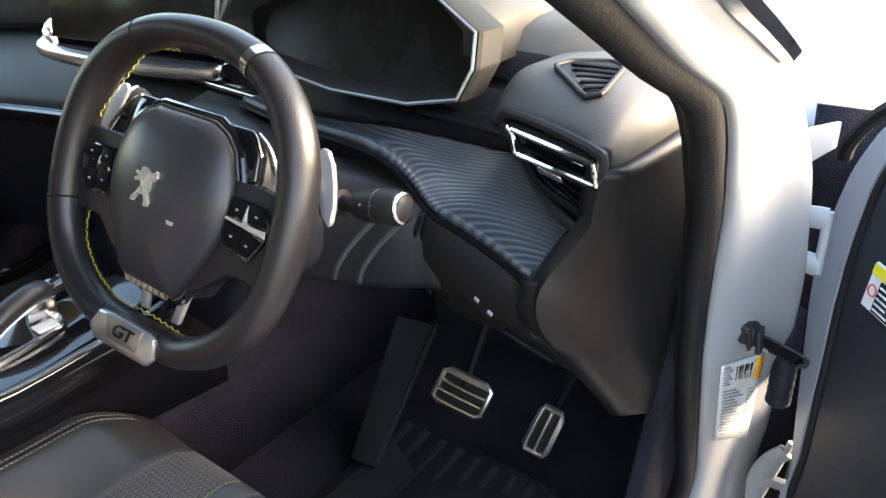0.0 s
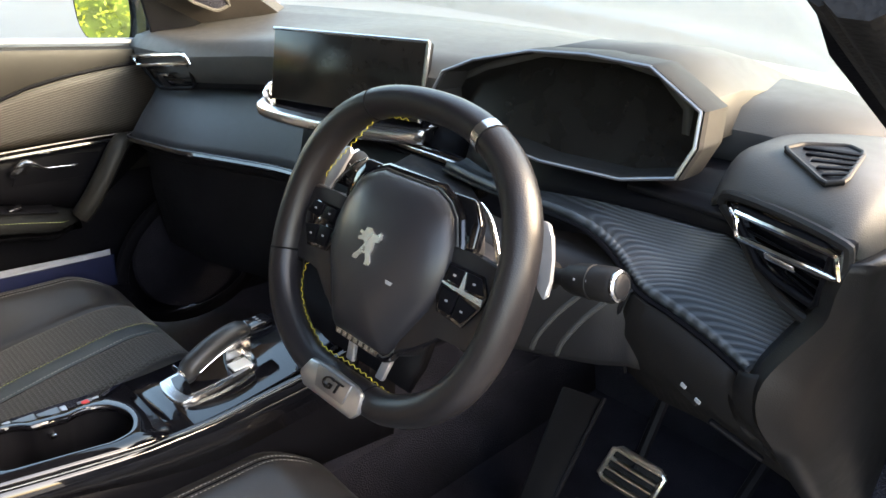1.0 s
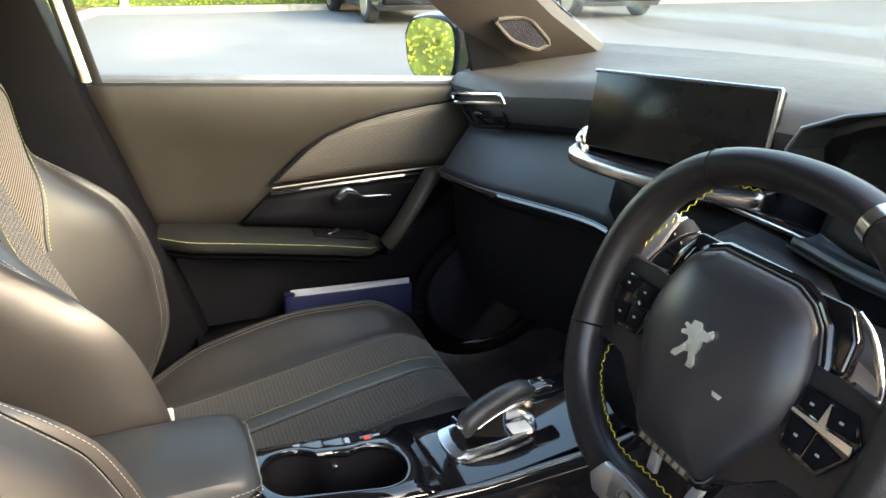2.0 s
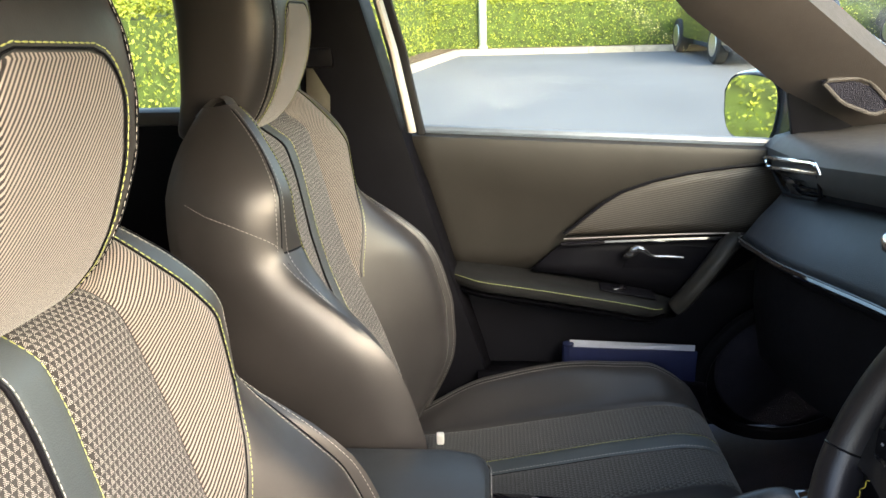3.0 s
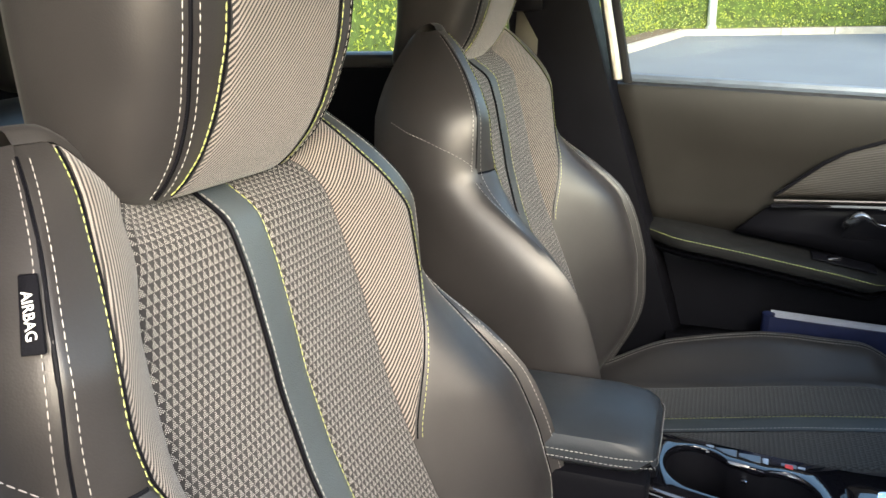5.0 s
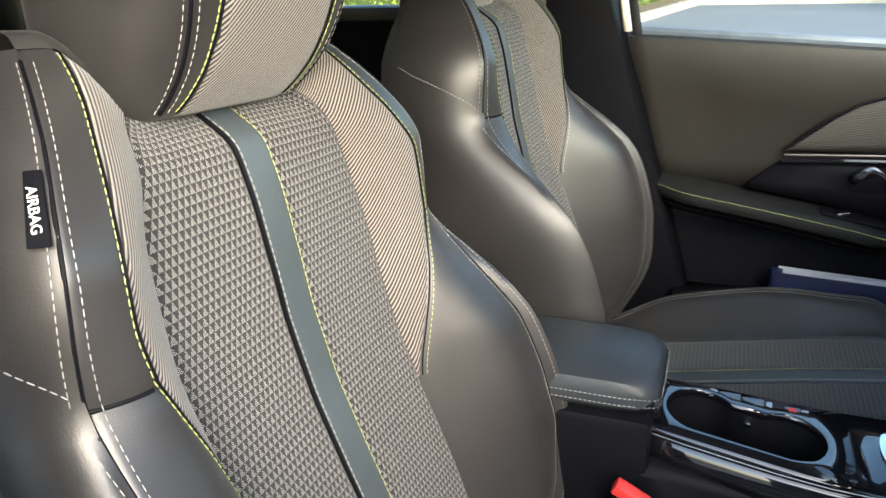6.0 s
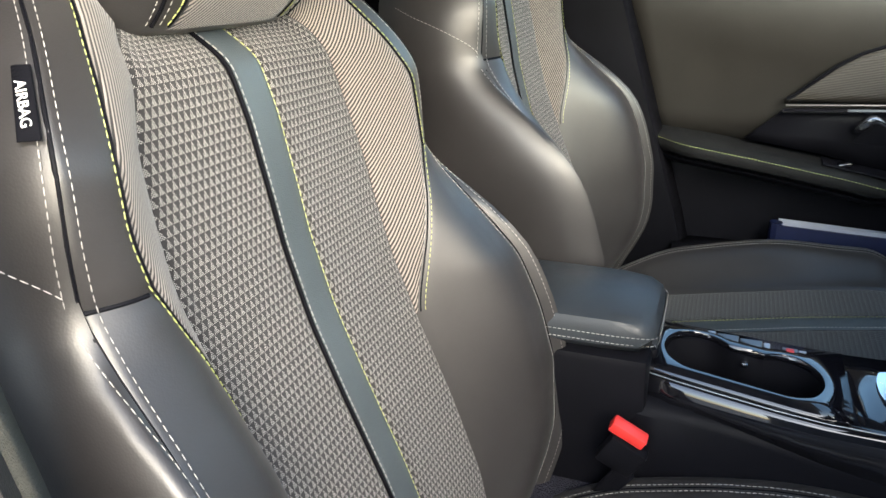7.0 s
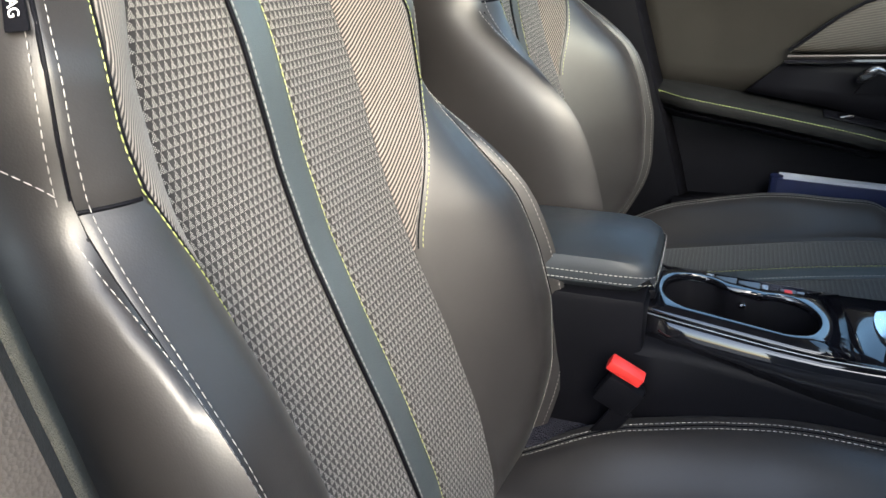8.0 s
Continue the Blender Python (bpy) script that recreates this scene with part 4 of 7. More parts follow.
# hollow beside the hood, its shade put in as deep-black colour
part("binnacle_shade_skin", surf([[(x, 0.222, 1.045), (x, 0.27, 1.048), (x, 0.36, 1.055), (x, 0.385, 1.10)] for x in (0.48, 0.52, 0.56, 0.58)]), DARK_TRIM, dash, "deep-black skin giving the hollow beside the binnacle its shade", thick=0.006)
# knee panel: hangs from the trim's lower edge, with a rounded right border that runs down to the sill
kn_bot = spline([(0.520, 0.215, 0.862), (0.560, 0.208, 0.855), (0.610, 0.215, 0.850), (0.655, 0.245, 0.818), (0.688, 0.280, 0.785), (0.701, 0.311, 0.757)], 30)
kn_mid = spline([(0.516, 0.186, 0.925), (0.550, 0.178, 0.914), (0.595, 0.168, 0.908), (0.636, 0.166, 0.902), (0.668, 0.190, 0.880), (0.690, 0.238, 0.836)], 30)
kn_top = [B[round(lerp(31, 47, min(1.0, i / 18)))] for i in range(30)]
kn_side = spline([(0.645, 0.165, 0.946), (0.646, 0.160, 0.930), (0.655, 0.170, 0.905), (0.676, 0.205, 0.866), (0.690, 0.245, 0.828)], 12)
for i in range(18, 30):
    kn_top[i] = kn_side[i - 18]
rows = []
for t, m, b in zip(kn_top, kn_mid, kn_bot):
    rows.append([t + Vector((0, 0.001, -0.003)), lerp(t, m, 0.12) + Vector((0, -0.005, 0)), lerp(t, m, 0.5) + Vector((0, -0.006, 0)), m + Vector((0, -0.003, 0)), lerp(m, b, 0.5), b, b + Vector((0, 0.03, -0.006)), b + Vector((0.01, 0.12, 0.0))])
KNEE = grained("knee_panel_plastic", (0.0125, 0.0118, 0.0122), 0.5, 800, 0.0004, 0.25, 0.15, spec=0.2)
knee = part("knee_panel", surf(rows), KNEE, dash, "black knee panel with small switches", sharp=60, thick=0.008)
part("panel_gap", tube([r[0] + Vector((-0.002, -0.003, 0)) for r in rows[:1]] + [rows[0][k] + Vector((-0.003, -0.002, 0)) for k in (1, 2, 3, 4, 5)], 0.0022, 6), DARK_TRIM, knee, "dark parting gap")
kn_tilt = Matrix.Rotation(radians(16), 4, "Y") @ Matrix.Rotation(radians(-12), 4, "Z")
part("switch_recess", box((0.583, 0.1730, 0.915), (0.070, 0.004, 0.022), 0.0018, 2, kn_tilt), KNEE, knee, "shallow switch bank")
for x, z in ((0.600, 0.912), (0.615, 0.904)):
    part("switch_mark", box((x, 0.1615, z), (0.006, 0.0014, 0.004), 0.0004, 1, kn_tilt), GREY_PRINT, knee)
part("card_slot", box((0.645, 0.190, 0.866), (0.058, 0.006, 0.005), 0.002, 2, Matrix.Rotation(radians(32), 4, "Y") @ Matrix.Rotation(radians(24), 4, "Z")), DARK_TRIM, knee, "dark slot")

# lower column cover: a wide panel below the wheel that swells round the column
rows = []
for i in range(34):
    x = lerp(0.16, 0.540, i / 33)
    swell = math.exp(-((x - 0.375) / 0.085) ** 2)
    y = 0.190 - 0.075 * swell - 0.015 * step(0.40, 0.50, x) * (1 - step(0.50, 0.54, x))
    zb = 0.872 + 0.010 * step(0.45, 0.54, x)
    rows.append([(x, y + 0.05, 0.995), (x, y + 0.012, 0.985), (x, y, 0.968), (x, y - 0.004, 0.935), (x, y, 0.905), (x, y + 0.004, zb + 0.010), (x, y + 0.010, zb), (x, y + 0.03, zb - 0.005), (x, y + 0.16, zb - 0.03)])
COVER = grained("column_cover_plastic", (0.015, 0.0145, 0.016), 0.46, 800, 0.0005, 0.25, 0.15, spec=0.3)
cover = part("column_cover", surf(rows), COVER, dash, "dark grey lower column cover", sharp=60, thick=0.006)
for dx, dy in ((0.0, 0.0), (0.022, 0.010)):
    part("cover_ridge", tube(spline([(0.500 + dx, 0.137 + dy, 0.968), (0.484 + dx, 0.128 + dy, 0.945), (0.470 + dx, 0.122 + dy, 0.918), (0.462 + dx, 0.126 + dy, 0.898)], 14), 0.0026, 8), SOFT, cover, "pale moulded ridge")

# end of the dash at the door: soft shoulder over the vent, rounding down to a parting line
brow = [(0.556, 0.245, 1.040), (0.562, 0.226, 1.058), (0.576, 0.216, 1.069), (0.605, 0.204, 1.075), (0.645, 0.186, 1.079), (0.676, 0.172, 1.079), (0.692, 0.168, 1.073), (0.699, 0.178, 1.064), (0.7035, 0.206, 1.061), (0.709, 0.26, 1.066), (0.714, 0.33, 1.072), (0.722, 0.42, 1.07)]
crest = [(0.545, 0.300, 1.055), (0.553, 0.285, 1.085), (0.568, 0.280, 1.100), (0.600, 0.284, 1.108), (0.632, 0.296, 1.111), (0.654, 0.300, 1.1095), (0.670, 0.306, 1.107), (0.682, 0.316, 1.105), (0.690, 0.33, 1.103), (0.697, 0.35, 1.101), (0.702, 0.38, 1.099), (0.708, 0.44, 1.095)]
E_, I_ = spline(brow, 40), spline(crest, 40)


def shoulder_pt(a, b, k):
    """On the shoulder between the brow edge (k=0) and the crest (k=1), bulging as a rounded moulding."""
    return lerp(a, b, k) + Vector((0.15, -0.25, 1.0)) * 0.016 * math.sin(math.pi * min(1.0, k)) ** 0.8 * (1 - 0.45 * k)


rows = [[a + Vector((0, 0.010, -0.008)), a + Vector((0, 0.002, -0.004))] + [shoulder_pt(a, b, k) for k in (0.0, 0.06, 0.15, 0.3, 0.5, 0.75, 1.0)] + [b + Vector((0, 0.06, 0.0)), b + Vector((0, 0.20, -0.02))] for a, b in zip(E_, I_)]
part("end_shoulder", surf(rows), SOFT, dash, "soft shoulder over the driver's vent", sharp=70, thick=0.0)
left = [(0.6965, 0.170, 1.064), (0.694, 0.168, 1.040), (0.690, 0.174, 1.010), (0.672, 0.163, 0.968), (0.667, 0.153, 0.946), (0.672, 0.156, 0.922), (0.685, 0.176, 0.892), (0.696, 0.225, 0.835), (0.703, 0.270, 0.788), (0.707, 0.302, 0.752)]
right = [(0.7130, 0.310, 1.072), (0.7150, 0.318, 1.030), (0.7165, 0.325, 0.985), (0.7180, 0.328, 0.945), (0.7190, 0.330, 0.905), (0.7200, 0.331, 0.870), (0.7210, 0.335, 0.830), (0.7220, 0.342, 0.790), (0.7225, 0.350, 0.755), (0.7230, 0.356, 0.722)]
left, right = spline(left, 28), spline(right, 28)
rows = []
for a, b in zip(left, right):
    row = [a + Vector((-0.010, 0.020, -0.002)), a + Vector((-0.003, 0.004, 0))]
    for k in (0.0, 0.05, 0.14, 0.28, 0.45, 0.65, 0.85, 1.0):
        row.append(Vector((lerp(a.x, b.x, k ** 0.55), lerp(a.y, b.y, k), lerp(a.z, b.z, k))))
    row.append(b + Vector((0.012, 0.12, -0.02)))
    rows.append(row)
seam_line = [r[2] + Vector((-0.004, -0.001, 0.0)) for r in rows[8:]]
part("end_panel", surf(rows), grained("brown_black_side_plastic", (0.0105, 0.0096, 0.0094), 0.42, 800, 0.0005, 0.25, 0.15, spec=0.2), dash, "black dash side panel", sharp=80, thick=0.010)
part("panel_seam", tube(seam_line, 0.0022, 6), DARK_TRIM, dash, "dark parting seam")
edge_a = spline([(0.646, 0.163, 0.950), (0.647, 0.160, 0.930), (0.657, 0.171, 0.904), (0.679, 0.212, 0.860), (0.694, 0.262, 0.812), (0.702, 0.311, 0.757)], 24)
edge_b = spline(left[10:], 24)
rows = [[p + Vector((0, 0.006, 0)), p + Vector((0, -0.003, 0)), lerp(p, q, 0.5) + Vector((0.001, -0.006, 0.001)), q + Vector((-0.003, -0.003, 0)), q + Vector((-0.002, 0.010, 0))] for p, q in zip(edge_a, edge_b)]
part("end_border", surf(rows), KNEE, dash, "rounded black border", sharp=60, thick=0.004)

# driver's outer air vent
vn = Vector((0.5, -0.85, 0.12)).normalized()
vent = thing("side_air_vent", (0.64, 0.19, 1.035), "black air vent in a chrome frame at the driver's side", "air vent", "side air vents")


def side_vent(v, pts, normal, mouth):
    """A swept vent mouth: chrome-framed upper slot, then slats in a dark pocket."""
    nn = Vector(normal)
    tl, tr_, br, bl = [Vector(p) for p in pts]
    out = [tl, tr_, br, lerp(br, bl, 0.7) + Vector((0, 0, -0.002)), bl]
    frame_pts = []
    for a, b in zip(out, out[1:] + out[:1]):
        frame_pts += [lerp(a, b, t) for t in (0.08, 0.5, 0.92)]
    part("bezel", tube(frame_pts, 0.0035, 8, closed=True), HARD, v)
    part("pocket", slab([p - nn * 0.012 for p in out], -nn * 0.012), GLOSS, v)
    up = ((tl - bl) + (tr_ - br)).normalized()
    a, b = tl - up * 0.003, tr_ - up * 0.003
    ch = [a + nn * 0.003, b + nn * 0.003, b + nn * 0.003 - up * 0.019, lerp(b, a, 0.97) + nn * 0.003 - up * 0.022, a + nn * 0.003 + (b - a) * 0.04 - up * 0.006]
    part("chrome_frame", tube([lerp(p, q, t) for p, q in zip(ch, ch[1:] + ch[:1]) for t in (0.06, 0.5, 0.94)], mouth, 8, closed=True), BRIGHT, v, "bright chrome upper frame")
    for k in range(4):
        f = 0.42 + 0.16 * k
        p, q = lerp(tl, bl, f) + (tr_ - tl) * 0.10 * k, lerp(tr_, br, f)
        p = lerp(p, q, 0.06)
        part("slat", slab([p - nn * 0.002, q - nn * 0.002, q - nn * 0.014 - up * 0.002, p - nn * 0.014 - up * 0.002], up * 0.0028, 0.0006, 1), HARD, v)
    p = lerp(lerp(tl, tr_, 0.42), lerp(bl, br, 0.42), 0.58)
    d = (tr_ - tl).normalized()
    part("tab", slab([p - d * 0.016 + nn * 0.001, p + d * 0.016 + nn * 0.001, p + d * 0.016 + nn * 0.001 - up * 0.006, p - d * 0.016 + nn * 0.001 - up * 0.006], nn * 0.005, 0.0012), CHROME, v, "small chrome tab")


side_vent(vent, [(0.586, 0.209, 1.064), (0.684, 0.165, 1.070), (0.680, 0.174, 1.019), (0.624, 0.198, 1.026)], vn, 0.0030)
hood_pts = [Vector((0.573, 0.221, 1.060)), Vector((0.582, 0.214, 1.071)), Vector((0.635, 0.190, 1.076)), Vector((0.684, 0.166, 1.076)), Vector((0.693, 0.164, 1.070)), Vector((0.694, 0.166, 1.04)), Vector((0.689, 0.172, 1.012)), Vector((0.672, 0.180, 1.004)), Vector((0.630, 0.200, 1.014)), Vector((0.598, 0.215, 1.040)), Vector((0.575, 0.221, 1.058))]
part("shroud", tube(spline(hood_pts, 40), 0.0046, 8), KNEE, vent, "matt black surround")
rows = [[p, p + Vector((0.0, 0.03, 0.0)), p + Vector((0.0, 0.09, 0.0))] for p in spline(hood_pts, 40)]
part("duct_wall", surf(rows), DARK_TRIM, vent, "dark duct", thick=0.003)

# demister vent on the dash top
dv = thing("demister_vent", (0.64, 0.28, 1.115), "black demister grille with slanted slats on the dash top", "air vent")


def on_shoulder(x, y):
    """The point of the shoulder straight above x, y."""
    best = None
    for i, (a, b) in enumerate(zip(E_, I_)):
        for q in range(31):
            w = shoulder_pt(a, b, q / 30)
            d = (w.x - x) ** 2 + (w.y - y) ** 2
            if best is None or d < best[0]:
                best = (d, w.z)
    return Vector((x, y, best[1]))


q4 = [on_shoulder(x, y) for x, y in ((0.602, 0.254), (0.608, 0.276), (0.638, 0.297), (0.654, 0.286), (0.664, 0.216), (0.652, 0.210))]
dup = Vector((0.1, -0.3, 0.95))
part("grille_pocket", slab([p - dup * 0.001 for p in q4], dup * 0.004), DARK_TRIM, dv)
part("grille_frame", tube([lerp(a, b, t) + dup * 0.003 for a, b in zip(q4, q4[1:] + q4[:1]) for t in (0.1, 0.5, 0.9)], 0.0022, 8, closed=True), KNEE, dv)
for k in range(5):
    f = 0.17 + 0.165 * k
    p, q = lerp(q4[1], q4[5], f) + Vector((-0.004 + 0.008 * abs(f - 0.3), 0, 0)), lerp(q4[3], q4[4], f)
    part("slat", slab([p + dup * 0.003, q + dup * 0.003, q + Vector((0, 0.004, 0.001)) + dup * 0.003, p + Vector((0, 0.004, 0.001)) + dup * 0.003], dup * 0.0022, 0.0006, 1), HARD, dv)

# passenger's outer vent
pv = thing("side_air_vent", (-0.56, 0.26, 0.97), "black air vent in a chrome frame beside the passenger door", "air vent", "side air vents")
side_vent(pv, [(-0.680, 0.252, 0.985), (-0.445, 0.246, 1.026), (-0.436, 0.258, 0.966), (-0.580, 0.258, 0.938)], Vector((0.1, -0.99, 0.1)).normalized(), 0.0042)

# ---- touch display ----
disp = thing("touch_display", (-0.01, 0.27, 1.0), "black touch display on a chrome shelf above the centre fascia", "display")
tl, tr_ = Vector((-0.138, 0.237, 1.110)), Vector((0.122, 0.300, 1.124))
bl, br = Vector((-0.132, 0.222, 1.010)), Vector((0.128, 0.283, 1.022))
dn = (tr_ - tl).cross(bl - tl).normalized()
if dn.y > 0:
    dn = -dn
part("case", slab([tl, tr_, br, bl], -dn * 0.014, 0.004, 3), HARD, disp)
part("glass", slab([lerp(tl, br, 0.012) , lerp(tr_, bl, 0.012), lerp(br, tl, 0.012), lerp(bl, tr_, 0.012)], dn * 0.003, 0.001), SCREEN, disp, "black glass screen")
part("top_edge", tube([tl + dn * 0.001, tr_ + dn * 0.001], 0.0028, 8), CHROME, disp)
part("side_edge", tube([tr_ + dn * 0.001, br + dn * 0.001], 0.0032, 8), CHROME, disp, "chrome side edge")
lf, rt = bl + Vector((-0.016, 0.008, 0.016)), br + Vector((0.018, 0.010, 0.010))
S = spline([lf, bl + Vector((-0.018, -0.004, -0.004)), bl + dn * 0.022 + Vector((-0.004, 0, -0.014)), lerp(bl, br, 0.35) + dn * 0.034 + Vector((0, 0, -0.019)), lerp(bl, br, 0.7) + dn * 0.034 + Vector((0, 0, -0.019)), br + dn * 0.020 + Vector((0.006, 0, -0.014)), br + Vector((0.020, 0.000, -0.004)), rt], 40)
rows = [[p + Vector((0, 0.030, 0.006)), p + Vector((0, 0.010, 0.0055)), p + Vector((0, 0.001, 0.003)), p + Vector((0, -0.001, -0.001)), p + Vector((0, 0.0, -0.010)), p + Vector((0, 0.004, -0.014)), p + Vector((0, 0.016, -0.015))] for p in S]
part("chrome_shelf", surf(rows), CHROME, disp, "satin chrome shelf", thick=0.003)
part("shelf_floor", slab([p + Vector((0, 0.014, 0.0)) for p in S[1:-1:3]] + [br + Vector((0.01, 0.03, -0.004)), bl + Vector((-0.01, 0.03, -0.004))], (0, 0, -0.006)), GLOSS, disp)

# ---- instrument binnacle ----
clu = thing("instrument_cluster", (0.385, 0.30, 1.03), "dark digital instrument display under a hooded binnacle", "instrument cluster")
ring = [(0.212, 1.090), (0.220, 1.112), (0.262, 1.132), (0.337, 1.153), (0.408, 1.160), (0.479, 1.160), (0.541, 1.131), (0.546, 1.100), (0.537, 1.071), (0.483, 1.056), (0.387, 1.050), (0.27, 1.058), (0.222, 1.070)]
R = [Vector((lerp(a[0], b[0], t), 0, lerp(a[1], b[1], t))) for a, b in zip(ring, ring[1:] + ring[:1]) for t in (0.0, 0.08, 0.5, 0.92)]
cx, cz = 0.388, 1.102


def lean(z):
    return 0.205 + (z - 1.05) * 0.28


def ring_at(k, d):
    return [Vector((cx + (p.x - cx) * k, lean(p.z) + d, cz + (p.z - cz) * k)) for p in R]


part("hood", surf([ring_at(0.93, 0.046), ring_at(0.985, 0.044), ring_at(0.998, 0.032), ring_at(1.0, 0.004), ring_at(0.985, 0.0), ring_at(0.95, 0.004), ring_at(0.93, 0.016), ring_at(0.905, 0.042)], close_u=True), grained("hood_skin", (0.016, 0.016, 0.016), 0.55, 800, 0.0005, 0.25, 0.12, spec=0.12), clu, "soft black hood", sharp=28, thick=0.0)
part("hood_edge", tube(ring_at(0.965, -0.001)[::1], 0.0018, 6, closed=True), plain("dark_satin_edge", (0.25, 0.26, 0.28), 0.3, metal=0.8), clu, "satin edge line")
part("display", slab(ring_at(0.91, 0.036), (0, 0.006, 0)), SCREEN, clu, "unlit black display")
rows = []
for x, zt in ((0.20, 1.09), (0.26, 1.122), (0.34, 1.150), (0.43, 1.157), (0.475, 1.152), (0.505, 1.128), (0.51, 1.09)):
    rows.append([(x, 0.255, zt - 0.006), (x, 0.36, zt - 0.002), (x, 0.45, zt - 0.012), (x, 0.58, lerp(zt, 1.09, 0.7)), (x, 0.70, 1.085)])
part("binnacle_top", surf(rows), SOFT, clu, "soft dark binnacle top", thick=0.008)

# ---- steering wheel ----
ALU = plain("pale_aluminium", (0.42, 0.42, 0.44), 0.35, metal=0.6)
WC = Vector((0.368, 0.022, 0.995))
RK = radians(21.7)
WU, WV, WN = Vector((1, 0, 0)), Vector((0, math.sin(RK), math.cos(RK))), Vector((0, -math.cos(RK), math.sin(RK)))


def W(u, v, n=0.0):
    return WC + WU * u + WV * v + WN * n


def rim_uv(a, grow=0.0):
    """The wheel's rounded outline with a flattened foot and crown."""
    c, s = math.cos(a), math.sin(a)
    e = 2.35
    r = (abs(c) ** e + abs(s) ** e) ** (-1 / e)
    u, v = (0.1395 + grow) * r * c, (0.134 + grow) * r * s
    if v < -0.128 - grow:
        v = -0.128 - grow + (v + 0.128 + grow) * 0.35
    return u, v


wheel = thing("steering_wheel", WC, "small flat-bottomed leather steering wheel with a chrome badge and yellow stitching", "steering wheel")
N = 96
rows = []
for i in range(N):
    a = 2 * math.pi * i / N
    u, v = rim_uv(a)
    du, dv = rim_uv(a + 0.01)[0] - rim_uv(a - 0.01)[0], rim_uv(a + 0.01)[1] - rim_uv(a - 0.01)[1]
    nn = Vector((dv, -du)).normalized()
    grip = 1.0 + 0.12 * max(0, math.cos(2 * (a - 0.5))) + 0.10 * max(0, math.cos(2 * (a - 2.64)))
    row = []
    for k in range(14):
        b = 2 * math.pi * k / 14
        row.append(W(u + nn.x * 0.0140 * grip * math.cos(b), v + nn.y * 0.0140 * grip * math.cos(b), 0.0165 * grip * math.sin(b)))
    rows.append(row)


def seg_rows(a0, a1, fatter=0.0):
    i0, i1 = round(a0 / (2 * math.pi) * N), round(a1 / (2 * math.pi) * N)
    out = []
    for i in range(i0, i1 + 1):
        r = rows[i % N]
        c = sum(r, Vector()) / len(r)
        out.append([c + (p - c) * (1 + fatter) for p in r])
    return out


PERF = grained("perforated_leather", (0.0105, 0.0098, 0.0115), 0.36, 800, 0.0004, 0.28, 0.15, spec=0.4)
part("rim", surf(seg_rows(radians(60), radians(120), 0.015), close_u=True, cap=True), WHEEL_LEATHER, wheel, "smooth black leather crown")
part("grip", surf(seg_rows(radians(-75), radians(60)), close_u=True, cap=True), PERF, wheel, "perforated leather grip")
part("grip", surf(seg_rows(radians(120), radians(199)), close_u=True, cap=True), PERF, wheel, "perforated leather grip")
part("foot", surf(seg_rows(radians(199), radians(285), 0.01), close_u=True, cap=True), WHEEL_LEATHER, wheel, "smooth black leather foot")
for a in (60, 120, 199, 285):
    i = round(radians(a) / (2 * math.pi) * N) % N
    c = sum(rows[i], Vector()) / 14
    part("seam", tube([c + (p - c) * 1.004 for p in rows[i]], 0.0009, 5, closed=True), HARD, wheel)
i = round(radians(60) / (2 * math.pi) * N)
part("crown_insert", surf([[lerp(sum(r, Vector()) / 14, p, 1.035) for p in r] for r in (rows[i], rows[i + 1])], close_u=True, cap=True), CHROME, wheel, "satin chrome band")
upper = spline([W(u, v, -0.004) for u, v in ((-0.030, 0.1165), (-0.055, 0.1135), (-0.069, 0.109), (-0.078, 0.100), (-0.090, 0.083), (-0.103, 0.064), (-0.114, 0.048), (-0.117, 0.040))], 60)
part("rim_stitching", stitches(upper, 0.0042, 0.0046, 0.0005, zig=0.6), GOLD, wheel, "yellow cross stitching")
low = spline([W(u, v, -0.006) for u, v in ((-0.0865, -0.035), (-0.100, -0.039), (-0.108, -0.054), (-0.104, -0.075), (-0.087, -0.095), (-0.066, -0.107), (-0.046, -0.114), (-0.02, -0.1135), (0.006, -0.1135), (0.03, -0.115), (0.050, -0.1165))], 80)
part("rim_stitching", stitches(low, 0.0042, 0.0046, 0.0005, zig=0.6), GOLD, wheel, "yellow cross stitching")

# hub pad: a domed shield
hub_half = [(0.034, 0.067), (0.050, 0.060), (0.061, 0.050), (0.070, 0.030), (0.074, 0.008), (0.072, -0.014), (0.066, -0.030), (0.050, -0.060), (0.037, -0.083), (0.031, -0.087)]
hub_uv = hub_half + [(-u, v) for u, v in reversed(hub_half)]


def hub_ring(k, n):
    return [W(u * k, -0.008 + (v + 0.008) * k, n) for u, v in hub_uv]


bm = surf([hub_ring(1.02, -0.040), hub_ring(1.015, -0.010), hub_ring(1.0, 0.000), hub_ring(0.97, 0.005), hub_ring(0.90, 0.0105), hub_ring(0.72, 0.0185), hub_ring(0.5, 0.0235), hub_ring(0.25, 0.0258), hub_ring(0.02, 0.0262)], close_u=True, cap=True)
hub = part("hub_pad", bm, grained("hub_skin", (0.018, 0.018, 0.022), 0.36, 900, 0.0003, 0.2, 0.15), wheel, "dark smooth hub pad", sharp=60)
part("hub_surround", tube(hub_ring(1.05, -0.006), 0.0035, 8, closed=True), GLOSS, wheel, "gloss black surround")
part("hub_edge", tube(hub_ring(1.022, -0.0015), 0.0009, 6, closed=True), STEEL_DARK, wheel, "thin dark metal edge")
part("hub_back", lathe([(0.055, -0.06), (0.066, -0.05), (0.068, -0.03), (0.055, -0.02)], WC, WN, 24), HARD, wheel)


